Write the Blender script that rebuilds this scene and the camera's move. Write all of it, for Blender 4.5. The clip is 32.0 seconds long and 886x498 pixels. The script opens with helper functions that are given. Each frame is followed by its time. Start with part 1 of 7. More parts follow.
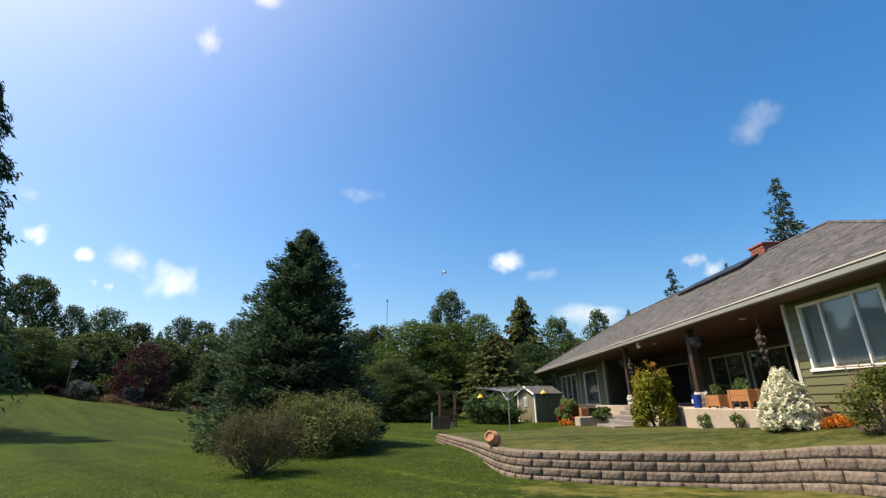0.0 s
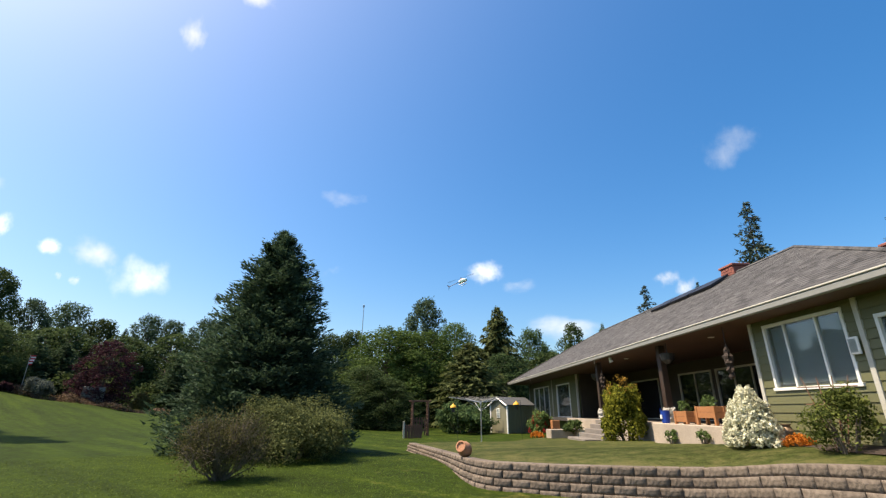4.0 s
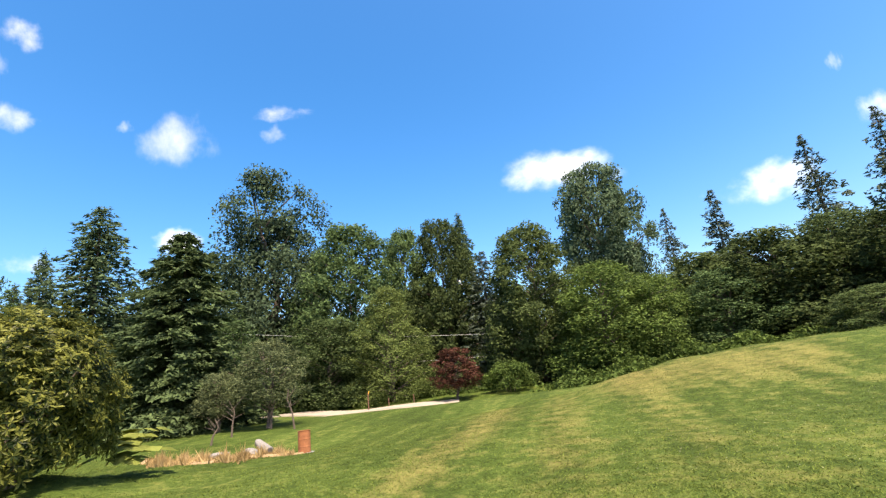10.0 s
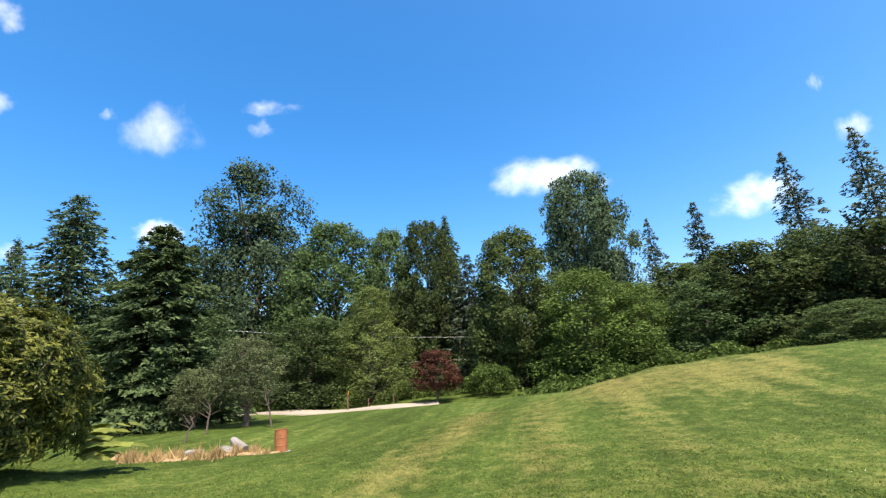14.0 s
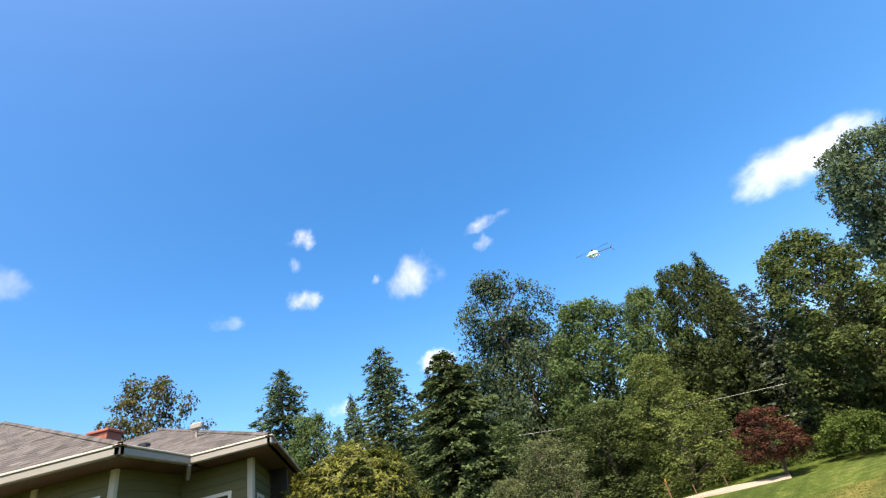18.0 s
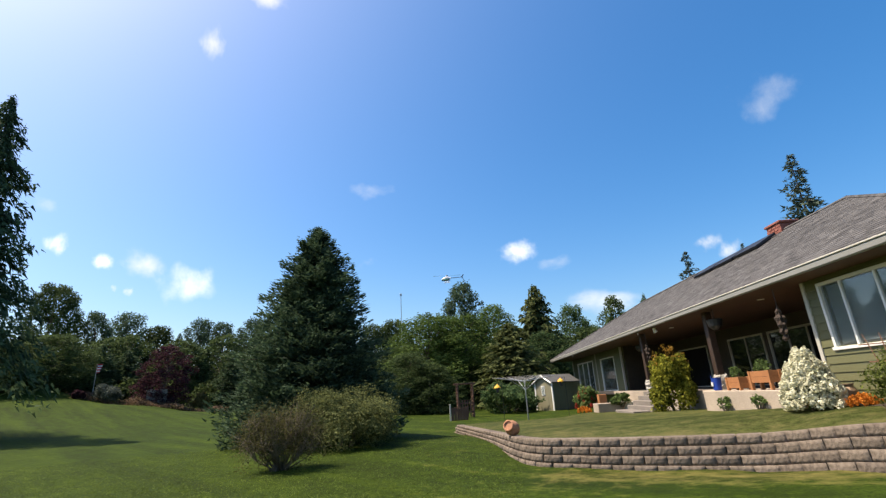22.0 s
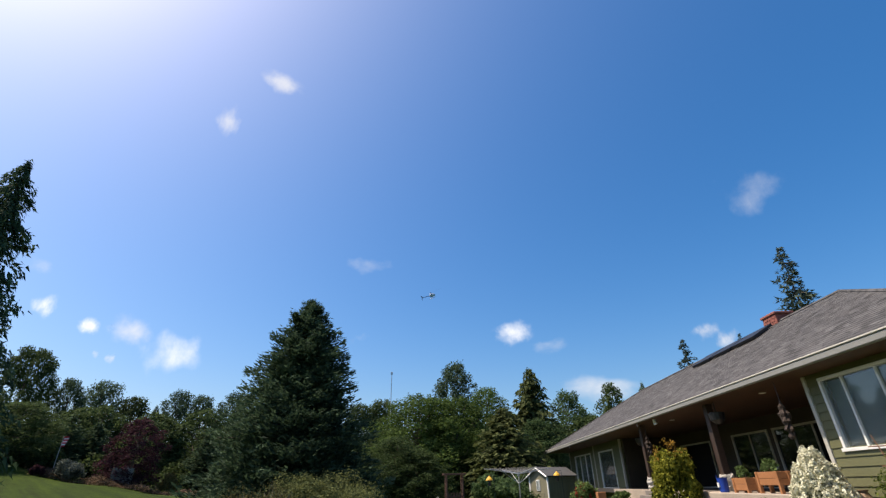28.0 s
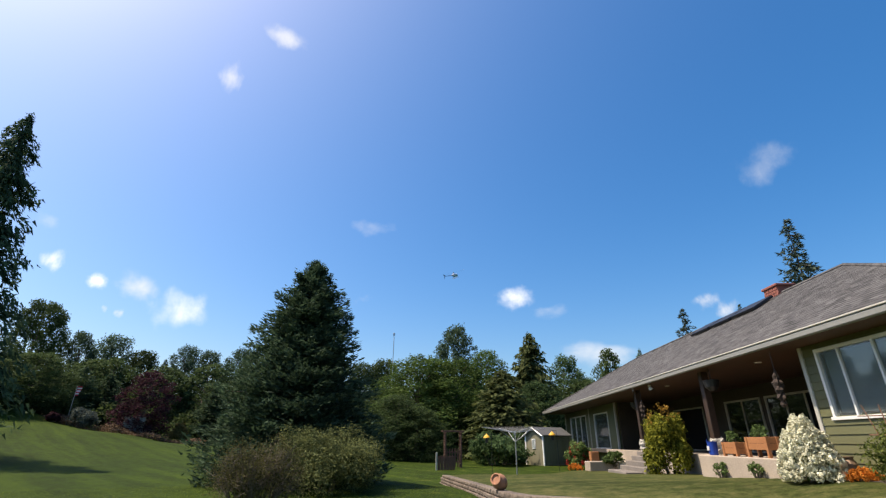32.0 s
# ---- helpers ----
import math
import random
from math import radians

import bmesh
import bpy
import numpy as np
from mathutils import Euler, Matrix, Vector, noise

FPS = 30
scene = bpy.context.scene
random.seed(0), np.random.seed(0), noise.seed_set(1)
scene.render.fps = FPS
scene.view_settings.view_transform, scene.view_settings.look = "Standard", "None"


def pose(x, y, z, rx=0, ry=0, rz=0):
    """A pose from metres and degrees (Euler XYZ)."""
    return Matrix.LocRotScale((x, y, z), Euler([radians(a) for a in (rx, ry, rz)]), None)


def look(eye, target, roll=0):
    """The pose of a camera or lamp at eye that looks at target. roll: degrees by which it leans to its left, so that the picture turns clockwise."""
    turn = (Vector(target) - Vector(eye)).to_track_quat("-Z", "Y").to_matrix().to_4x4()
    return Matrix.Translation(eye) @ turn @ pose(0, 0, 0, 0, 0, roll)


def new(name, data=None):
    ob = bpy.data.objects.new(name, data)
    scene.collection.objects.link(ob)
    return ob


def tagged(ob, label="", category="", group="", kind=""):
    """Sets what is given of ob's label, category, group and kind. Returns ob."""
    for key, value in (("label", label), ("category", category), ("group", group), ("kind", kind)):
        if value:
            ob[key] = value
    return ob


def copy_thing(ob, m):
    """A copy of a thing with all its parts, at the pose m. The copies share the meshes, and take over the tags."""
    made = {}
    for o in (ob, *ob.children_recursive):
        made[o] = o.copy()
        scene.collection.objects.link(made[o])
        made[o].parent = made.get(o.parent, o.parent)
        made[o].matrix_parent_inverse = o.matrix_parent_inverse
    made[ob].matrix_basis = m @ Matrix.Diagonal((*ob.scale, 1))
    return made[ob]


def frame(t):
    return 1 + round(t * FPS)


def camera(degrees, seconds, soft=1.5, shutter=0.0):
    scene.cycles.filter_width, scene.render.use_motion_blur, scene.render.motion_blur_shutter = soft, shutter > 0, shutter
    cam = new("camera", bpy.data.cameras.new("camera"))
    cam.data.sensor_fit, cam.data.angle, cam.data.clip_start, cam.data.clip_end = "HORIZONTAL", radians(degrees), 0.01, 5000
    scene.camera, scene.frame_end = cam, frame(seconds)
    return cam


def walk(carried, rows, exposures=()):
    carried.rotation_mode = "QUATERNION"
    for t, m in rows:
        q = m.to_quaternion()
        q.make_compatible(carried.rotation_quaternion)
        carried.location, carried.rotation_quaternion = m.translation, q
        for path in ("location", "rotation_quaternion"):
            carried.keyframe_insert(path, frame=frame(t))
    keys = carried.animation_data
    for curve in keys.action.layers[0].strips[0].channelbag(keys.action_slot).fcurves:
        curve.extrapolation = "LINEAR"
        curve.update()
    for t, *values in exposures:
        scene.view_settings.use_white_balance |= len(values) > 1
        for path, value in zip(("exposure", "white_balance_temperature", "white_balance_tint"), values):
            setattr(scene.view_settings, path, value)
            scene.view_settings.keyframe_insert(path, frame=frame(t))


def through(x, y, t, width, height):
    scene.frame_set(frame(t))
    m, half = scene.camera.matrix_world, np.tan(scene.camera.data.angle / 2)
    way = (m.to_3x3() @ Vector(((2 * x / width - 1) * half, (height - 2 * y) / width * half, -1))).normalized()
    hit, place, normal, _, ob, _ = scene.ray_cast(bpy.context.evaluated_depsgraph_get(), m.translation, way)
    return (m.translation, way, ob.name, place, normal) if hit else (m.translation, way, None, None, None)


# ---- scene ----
EYE = 1.7
cam = camera(89.0, 32.0, soft=1.3)
PATH = [
    (0, pose(0, 0, EYE, 108.81, 1.21, 0.41)),
    (0.5, pose(0, 0, EYE, 107.65, 1.51, 0.99)),
    (1, pose(0, 0, EYE, 107.05, 1.78, 1.20)),
    (1.5, pose(0, 0, EYE, 107.27, 1.28, 0.67)),
    (2, pose(0, 0, EYE, 106.90, 0.42, 0.24)),
    (2.5, pose(0, 0, EYE, 106.19, -0.16, -0.09)),
    (4.5, pose(0, 0, EYE, 112.32, -1.13, -5.88)),
    (5, pose(0, 0, EYE, 115.33, -1.87, -11.64)),
    (5.5, pose(0, 0, EYE, 118.16, 0.21, -21.92)),
    (6, pose(0, 0, EYE, 121.20, -1.50, -36.91)),
    (6.5, pose(0, 0, EYE, 122.64, 1.26, -56.61)),
    (7, pose(0, 0, EYE, 116.45, 6.83, -79.97)),
    (7.5, pose(0, 0, EYE, 112.46, 6.35, -98.20)),
    (8, pose(0, 0, EYE, 112.02, 5.86, -103.86)),
    (8.5, pose(0, 0, EYE, 110.67, 6.14, -108.14)),
    (9, pose(0, 0, EYE, 108.39, 6.51, -111.69)),
    (9.5, pose(0, 0, EYE, 106.08, 6.20, -114.82)),
    (10, pose(0, 0, EYE, 105.28, 6.13, -116.33)),
    (10.5, pose(0, 0, EYE, 104.99, 6.13, -116.75)),
    (11, pose(0, 0, EYE, 105.26, 6.68, -116.62)),
    (11.5, pose(0, 0, EYE, 105.72, 6.24, -116.46)),
    (12, pose(0, 0, EYE, 105.49, 5.79, -116.15)),
    (12.5, pose(0, 0, EYE, 105.12, 5.53, -116.54)),
    (13, pose(0, 0, EYE, 104.96, 5.16, -117.39)),
    (13.5, pose(0, 0, EYE, 104.99, 4.76, -118.08)),
    (14, pose(0, 0, EYE, 105.31, 4.62, -118.66)),
    (14.5, pose(0, 0, EYE, 106.17, 4.57, -118.94)),
    (16.5, pose(0, 0, EYE, 109.48, 4.81, -117.05)),
    (17, pose(0, 0, EYE, 111.97, 6.95, -112.45)),
    (17.5, pose(0, 0, EYE, 116.04, 9.92, -102.76)),
    (18, pose(0, 0, EYE, 121.26, 12.63, -83.22)),
    (18.5, pose(0, 0, EYE, 126.38, 9.04, -56.04)),
    (19, pose(0, 0, EYE, 120.37, 4.44, -25.27)),
    (19.5, pose(0, 0, EYE, 112.89, 4.54, -6.53)),
    (20, pose(0, 0, EYE, 111.02, 5.55, -1.88)),
    (20.5, pose(0, 0, EYE, 109.42, 5.21, -0.22)),
    (21, pose(0, 0, EYE, 108.78, 4.27, 0.56)),
    (21.5, pose(0, 0, EYE, 108.09, 3.47, 1.58)),
    (22, pose(0, 0, EYE, 107.93, 3.04, 2.52)),
    (22.5, pose(0, 0, EYE, 108.45, 2.67, 3.02)),
    (23, pose(0, 0, EYE, 109.03, 2.49, 3.54)),
    (23.5, pose(0, 0, EYE, 109.75, 3.25, 4.65)),
    (24, pose(0, 0, EYE, 110.26, 3.53, 5.17)),
    (24.5, pose(0, 0, EYE, 111.27, 3.11, 4.89)),
    (25, pose(0, 0, EYE, 112.16, 2.56, 3.79)),
    (25.5, pose(0, 0, EYE, 112.63, 2.45, 3.02)),
    (26, pose(0, 0, EYE, 113.06, 2.51, 2.54)),
    (26.5, pose(0, 0, EYE, 114.39, 2.51, 1.87)),
    (28.5, pose(0, 0, EYE, 117.98, 0.51, 1.12)),
    (29, pose(0, 0, EYE, 117.66, 0.04, 1.20)),
    (29.5, pose(0, 0, EYE, 118.06, 0.18, 1.92)),
    (30, pose(0, 0, EYE, 117.41, 0.09, 2.41)),
    (30.5, pose(0, 0, EYE, 116.54, -0.57, 2.05)),
    (31, pose(0, 0, EYE, 115.84, -0.45, 1.66)),
    (31.5, pose(0, 0, EYE, 114.31, -0.15, 1.65)),
    (32, pose(0, 0, EYE, 113.15, -0.34, 1.01)),
]
walk(cam, PATH, [(0, 0.64, 7600, 11), (2.0, 0.69, 7600, 11), (5.0, 0.77, 7500, 12), (6.0, 0.96, 7900, 16), (7.5, 1.46, 9000, 18), (8.8, 1.42, 8700, 17), (10, 1.36, 7900, 16), (12, 1.26, 7500, 14), (16.5, 1.2, 6900, 11), (17.5, 1.3, 7600, 15), (18.5, 1.25, 8100, 16), (19.2, 1.02, 7800, 14), (20, 0.68, 7500, 12), (22, 0.69, 7400, 12), (24, 0.55, 7300, 12), (26.5, 0.46, 7100, 13), (28.5, 0.34, 7100, 14), (31, 0.38, 7150, 14), (32, 0.5, 7200, 13)])
# ---- end of path ----

# ---- world, sun ----
SUN_AZ, SUN_EL = 86.0, 60.0


def polar(az, r, z=0.0):
    a = radians(az)
    return Vector((-math.sin(a) * r, math.cos(a) * r, z))


world = bpy.data.worlds.new("sky")
scene.world = world
world.use_nodes = True
wn, wl = world.node_tree.nodes, world.node_tree.links
sky = wn.new("ShaderNodeTexSky")
sky.sky_type, sky.sun_disc = "NISHITA", False
sky.sun_elevation, sky.sun_rotation = radians(SUN_EL), radians(-SUN_AZ)
sky.air_density, sky.dust_density, sky.ozone_density = 1.0, 2.4, 4.0
wn["Background"].inputs["Strength"].default_value = 0.15
deep = wn.new("ShaderNodeHueSaturation")
deep.inputs["Saturation"].default_value = 1.4
wl.new(sky.outputs[0], deep.inputs["Color"])
wl.new(deep.outputs[0], wn["Background"].inputs["Color"])
sun_data = bpy.data.lights.new("sun", "SUN")
sun_data.energy, sun_data.angle, sun_data.color = 4.5, radians(0.5), (1.0, 0.93, 0.82)
sun = new("sun", sun_data)
sun.matrix_basis = look(polar(SUN_AZ, 60 * math.cos(radians(SUN_EL)), 60 * math.sin(radians(SUN_EL))), (0, 0, 0))


# ---- materials ----
def surface(name, col, rough=0.8, vary=0.25, scale=3.0, fine=40.0, bump=0.2, metal=0.0, col2=None, per_object=0.0, per_island=0.0, coat=0.0):
    """A base colour with stains at two scales, some spread from piece to piece, and a fine relief."""
    m = bpy.data.materials.new(name)
    m.use_nodes = True
    nt = m.node_tree
    n, l = nt.nodes, nt.links
    b = n["Principled BSDF"]
    tc = n.new("ShaderNodeTexCoord")
    big = n.new("ShaderNodeTexNoise")
    big.inputs["Scale"].default_value, big.inputs["Detail"].default_value = scale, 5
    small = n.new("ShaderNodeTexNoise")
    small.inputs["Scale"].default_value, small.inputs["Detail"].default_value = fine, 3
    l.new(tc.outputs["Object"], big.inputs["Vector"])
    l.new(tc.outputs["Object"], small.inputs["Vector"])
    add = n.new("ShaderNodeMath")
    add.operation = "ADD"
    l.new(big.outputs["Fac"], add.inputs[0])
    l.new(small.outputs["Fac"], add.inputs[1])
    last = add.outputs[0]
    for amount, node, socket in ((per_object, "ShaderNodeObjectInfo", "Random"), (per_island, "ShaderNodeNewGeometry", "Random Per Island")):
        if amount:
            info = n.new(node)
            mad = n.new("ShaderNodeMath")
            mad.operation, mad.inputs[1].default_value = "MULTIPLY_ADD", amount
            l.new(info.outputs[socket], mad.inputs[0])
            l.new(last, mad.inputs[2])
            shift = n.new("ShaderNodeMath")
            shift.operation, shift.inputs[1].default_value = "SUBTRACT", amount / 2
            l.new(mad.outputs[0], shift.inputs[0])
            last = shift.outputs[0]
    ramp = n.new("ShaderNodeMapRange")
    ramp.inputs["From Min"].default_value, ramp.inputs["From Max"].default_value = 0.55, 1.45
    l.new(last, ramp.inputs["Value"])
    mix = n.new("ShaderNodeMix")
    mix.data_type = "RGBA"
    lo = tuple(c * (1 - vary) for c in col)
    hi = col2 if col2 else tuple(min(1, c * (1 + vary)) for c in col)
    mix.inputs["A"].default_value, mix.inputs["B"].default_value = (*lo, 1), (*hi, 1)
    l.new(ramp.outputs[0], mix.inputs["Factor"])
    l.new(mix.outputs["Result"], b.inputs["Base Color"])
    b.inputs["Roughness"].default_value, b.inputs["Metallic"].default_value = rough, metal
    b.inputs["Coat Weight"].default_value = coat
    if bump:
        bp = n.new("ShaderNodeBump")
        bp.inputs["Strength"].default_value, bp.inputs["Distance"].default_value = bump, 0.02
        l.new(small.outputs["Fac"], bp.inputs["Height"])
        l.new(bp.outputs[0], b.inputs["Normal"])
    return m


def foliage(name, col, tip, rough=0.8, through=0.38, spread=0.6):
    """Leaves: dark to light from leaf to leaf and from tree to tree, with some light coming through."""
    m = surface(name, col, rough, 0.55, 0.35, 2.5, 0.0, col2=tip, per_object=0.35, per_island=spread)
    n, l = m.node_tree.nodes, m.node_tree.links
    b, out = n["Principled BSDF"], n["Material Output"]
    b.inputs["Specular IOR Level"].default_value = 0.12
    mixc = [x for x in n if x.bl_idname == "ShaderNodeMix"][0]
    tr = n.new("ShaderNodeBsdfTranslucent")
    l.new(mixc.outputs["Result"], tr.inputs["Color"])
    ms = n.new("ShaderNodeMixShader")
    ms.inputs[0].default_value = through
    l.new(b.outputs[0], ms.inputs[1])
    l.new(tr.outputs[0], ms.inputs[2])
    l.new(ms.outputs[0], out.inputs["Surface"])
    return m


def lawn_material(name, green, dry, dry_amount):
    m = bpy.data.materials.new(name)
    m.use_nodes = True
    n, l = m.node_tree.nodes, m.node_tree.links
    b = n["Principled BSDF"]
    tc = n.new("ShaderNodeTexCoord")

    def noise_node(scale, detail=4, rough=0.6, stretch=None):
        t = n.new("ShaderNodeTexNoise")
        t.inputs["Scale"].default_value, t.inputs["Detail"].default_value, t.inputs["Roughness"].default_value = scale, detail, rough
        if stretch:
            mp = n.new("ShaderNodeMapping")
            mp.vector_type = "TEXTURE"
            mp.inputs["Scale"].default_value, mp.inputs["Rotation"].default_value = stretch, (0, 0, radians(-40))
            l.new(tc.outputs["Object"], mp.inputs["Vector"])
            l.new(mp.outputs[0], t.inputs["Vector"])
        else:
            l.new(tc.outputs["Object"], t.inputs["Vector"])
        return t

    patches, mow, grain, blades, speck = noise_node(0.16, 4), noise_node(0.75, 4, 0.65, (11.0, 0.7, 1)), noise_node(2.2, 5, 0.7), noise_node(30, 3, 0.7), noise_node(6.5, 5, 0.75)
    last = None
    for source, share in ((patches, 0.16), (mow, 0.32), (grain, 0.26), (speck, 0.34), (blades, 0.42)):
        mad = n.new("ShaderNodeMath")
        mad.operation, mad.inputs[1].default_value = "MULTIPLY_ADD", share
        mad.inputs[2].default_value = -0.27
        l.new(source.outputs["Fac"], mad.inputs[0])
        if last:
            l.new(last, mad.inputs[2])
        last = mad.outputs[0]
    relief = last
    ramp = n.new("ShaderNodeValToRGB")
    e = ramp.color_ramp.elements
    e[0].position, e[0].color = 0.4, (*[c * 0.5 for c in green], 1)
    e[1].position, e[1].color = 0.6, (green[0] * 2.0, green[1] * 1.7, green[2] * 2.2, 1)
    mid = e.new(0.5)
    mid.color = (*green, 1)
    l.new(last, ramp.inputs["Fac"])
    dryness = n.new("ShaderNodeMath")
    dryness.operation = "MULTIPLY_ADD"
    dryness.inputs[1].default_value = 0.5
    l.new(mow.outputs["Fac"], dryness.inputs[0])
    part_speck = n.new("ShaderNodeMath")
    part_speck.operation, part_speck.inputs[1].default_value = "MULTIPLY_ADD", 0.35
    l.new(speck.outputs["Fac"], part_speck.inputs[0])
    l.new(grain.outputs["Fac"], part_speck.inputs[2])
    l.new(part_speck.outputs[0], dryness.inputs[2])
    att = n.new("ShaderNodeAttribute")
    att.attribute_name = "dry"
    more = n.new("ShaderNodeMath")
    more.operation = "MULTIPLY_ADD"
    more.inputs[1].default_value = 0.55
    l.new(att.outputs["Fac"], more.inputs[0])
    l.new(dryness.outputs[0], more.inputs[2])
    rng = n.new("ShaderNodeMapRange")
    rng.inputs["From Min"].default_value, rng.inputs["From Max"].default_value = 1.03 - dry_amount, 1.78 - dry_amount
    l.new(more.outputs[0], rng.inputs["Value"])
    mix = n.new("ShaderNodeMix")
    mix.data_type = "RGBA"
    mix.inputs["B"].default_value = (*dry, 1)
    l.new(rng.outputs[0], mix.inputs["Factor"])
    # darker look of side-lit grass, multiplied into the green
    side_lit = n.new("ShaderNodeAttribute")
    side_lit.attribute_name = "side_lit"
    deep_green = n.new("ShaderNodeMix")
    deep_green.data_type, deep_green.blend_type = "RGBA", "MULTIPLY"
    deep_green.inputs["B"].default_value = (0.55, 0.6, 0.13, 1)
    l.new(side_lit.outputs["Fac"], deep_green.inputs["Factor"])
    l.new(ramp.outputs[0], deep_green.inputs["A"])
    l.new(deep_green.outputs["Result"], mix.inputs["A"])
    l.new(mix.outputs["Result"], b.inputs["Base Color"])
    b.inputs["Roughness"].default_value, b.inputs["Specular IOR Level"].default_value = 0.9, 0.1
    bp = n.new("ShaderNodeBump")
    bp.inputs["Strength"].default_value, bp.inputs["Distance"].default_value = 0.6, 0.05
    l.new(relief, bp.inputs["Height"])
    l.new(bp.outputs[0], b.inputs["Normal"])
    return m


def glass_material(name, tint, see=0.25):
    """A window pane, mirror and tint; a dark tint stands in for a dim room behind."""
    m = bpy.data.materials.new(name)
    m.use_nodes = True
    b = m.node_tree.nodes["Principled BSDF"]
    b.inputs["Base Color"].default_value, b.inputs["Roughness"].default_value = (*tint, 1), 0.03
    b.inputs["IOR"].default_value, b.inputs["Specular IOR Level"].default_value = 1.6, 0.8
    b.inputs["Transmission Weight"].default_value = see
    return m


def shingle_material(name):
    m = surface(name, (0.082, 0.079, 0.078), 0.95, 0.35, 1.2, 60, 0.5, col2=(0.135, 0.13, 0.127))
    n, l = m.node_tree.nodes, m.node_tree.links
    tc = n.new("ShaderNodeTexCoord")
    vor = n.new("ShaderNodeTexVoronoi")
    vor.inputs["Scale"].default_value = 4.0
    mp = n.new("ShaderNodeMapping")
    mp.inputs["Scale"].default_value = (1.5, 1.1, 1.5)
    l.new(tc.outputs["Object"], mp.inputs["Vector"])
    l.new(mp.outputs[0], vor.inputs["Vector"])
    hsv = n.new("ShaderNodeHueSaturation")
    mr = n.new("ShaderNodeMapRange")
    mr.inputs["To Min"].default_value, mr.inputs["To Max"].default_value = 0.55, 1.4
    l.new(vor.outputs["Color"], mr.inputs["Value"])
    l.new(mr.outputs[0], hsv.inputs["Value"])
    mix = [x for x in n if x.bl_idname == "ShaderNodeMix"][0]
    l.new(mix.outputs["Result"], hsv.inputs["Color"])
    l.new(hsv.outputs[0], n["Principled BSDF"].inputs["Base Color"])
    n["Principled BSDF"].inputs["Specular IOR Level"].default_value = 0.15
    return m


LAWN = lawn_material("lawn", (0.046, 0.076, 0.013), (0.25, 0.19, 0.07), 0.03)
LAWN_TOP = lawn_material("terrace_lawn", (0.048, 0.063, 0.013), (0.145, 0.11, 0.052), 0.2)
GRASS_BLADE = foliage("grass_blades", (0.06, 0.1, 0.015), (0.16, 0.21, 0.045), spread=0.9)
SPRUCE = foliage("spruce_needles", (0.04, 0.077, 0.04), (0.118, 0.178, 0.085), through=0.3)
FIR = foliage("fir_needles", (0.045, 0.072, 0.055), (0.11, 0.145, 0.1), through=0.2)
OAK = foliage("oak_leaves", (0.055, 0.058, 0.02), (0.13, 0.125, 0.045))
CEDAR = foliage("cedar_sprays", (0.06, 0.088, 0.03), (0.165, 0.19, 0.066))
BROAD = foliage("maple_leaves", (0.043, 0.083, 0.028), (0.105, 0.17, 0.062))
BROAD_DARK = foliage("alder_leaves", (0.032, 0.056, 0.02), (0.092, 0.13, 0.042))
BRIGHT = foliage("willow_leaves", (0.055, 0.1, 0.02), (0.13, 0.2, 0.05))
POPLAR = foliage("cottonwood_leaves", (0.048, 0.085, 0.044), (0.122, 0.185, 0.1))
OLIVE = foliage("scrub_leaves", (0.046, 0.082, 0.028), (0.118, 0.17, 0.06))
RED = foliage("plum_leaves", (0.028, 0.013, 0.017), (0.07, 0.028, 0.036))
SMOKE = foliage("smoke_tree_leaves", (0.055, 0.024, 0.017), (0.13, 0.056, 0.038))
BIRCH = foliage("birch_leaves", (0.1, 0.148, 0.038), (0.21, 0.275, 0.085))
SPRUCE_DEEP = foliage("layered_spruce_needles", (0.038, 0.07, 0.03), (0.105, 0.155, 0.062), through=0.3)
SPRUCE_LAWN = foliage("lawn_spruce_needles", (0.03, 0.062, 0.034), (0.095, 0.15, 0.08), through=0.3)
SPIREA = foliage("spirea_leaves", (0.105, 0.145, 0.03), (0.28, 0.32, 0.08))
TWIG_LEAF = foliage("sparse_brown_leaves", (0.085, 0.09, 0.032), (0.2, 0.185, 0.07))
HEATHER = foliage("heather_tips", (0.2, 0.125, 0.08), (0.36, 0.25, 0.16))
RUST = foliage("rusty_leaves", (0.102, 0.0943, 0.029), (0.232, 0.189, 0.0653))
RHODO = foliage("rhododendron_leaves", (0.028, 0.054, 0.013), (0.2, 0.215, 0.048), rough=0.4, spread=1.1)
VIBURNUM = foliage("viburnum_leaves", (0.045, 0.075, 0.022), (0.21, 0.23, 0.085))
APPLE = foliage("apple_leaves", (0.08, 0.115, 0.05), (0.2, 0.24, 0.115))
SHRUB = foliage("shrub_leaves", (0.087, 0.145, 0.0435), (0.203, 0.29, 0.0943))
YELLOW_LEAF = foliage("golden_leaves", (0.1, 0.14, 0.02), (0.4, 0.38, 0.05))
SHOOT = foliage("orange_shoots", (0.3, 0.17, 0.03), (0.52, 0.3, 0.06))
HYDRANGEA = foliage("hydrangea_florets", (0.82, 0.78, 0.5), (0.9, 0.88, 0.66), through=0.12)
HOARY = foliage("hoary_leaves", (0.045, 0.062, 0.045), (0.14, 0.165, 0.135))
ORANGE = foliage("marigold_petals", (0.5, 0.13, 0.015), (0.8, 0.3, 0.05))
ROSE = foliage("rose_petals", (0.4, 0.02, 0.03), (0.65, 0.08, 0.06))
STRAW = foliage("dry_grass", (0.38, 0.25, 0.1), (0.62, 0.46, 0.23))
BARK = surface("bark", (0.09, 0.07, 0.055), 0.95, 0.4, 2, 25, 0.8)
TWIG = surface("twigs", (0.14, 0.11, 0.08), 0.9, 0.35, 3, 30, 0.3)
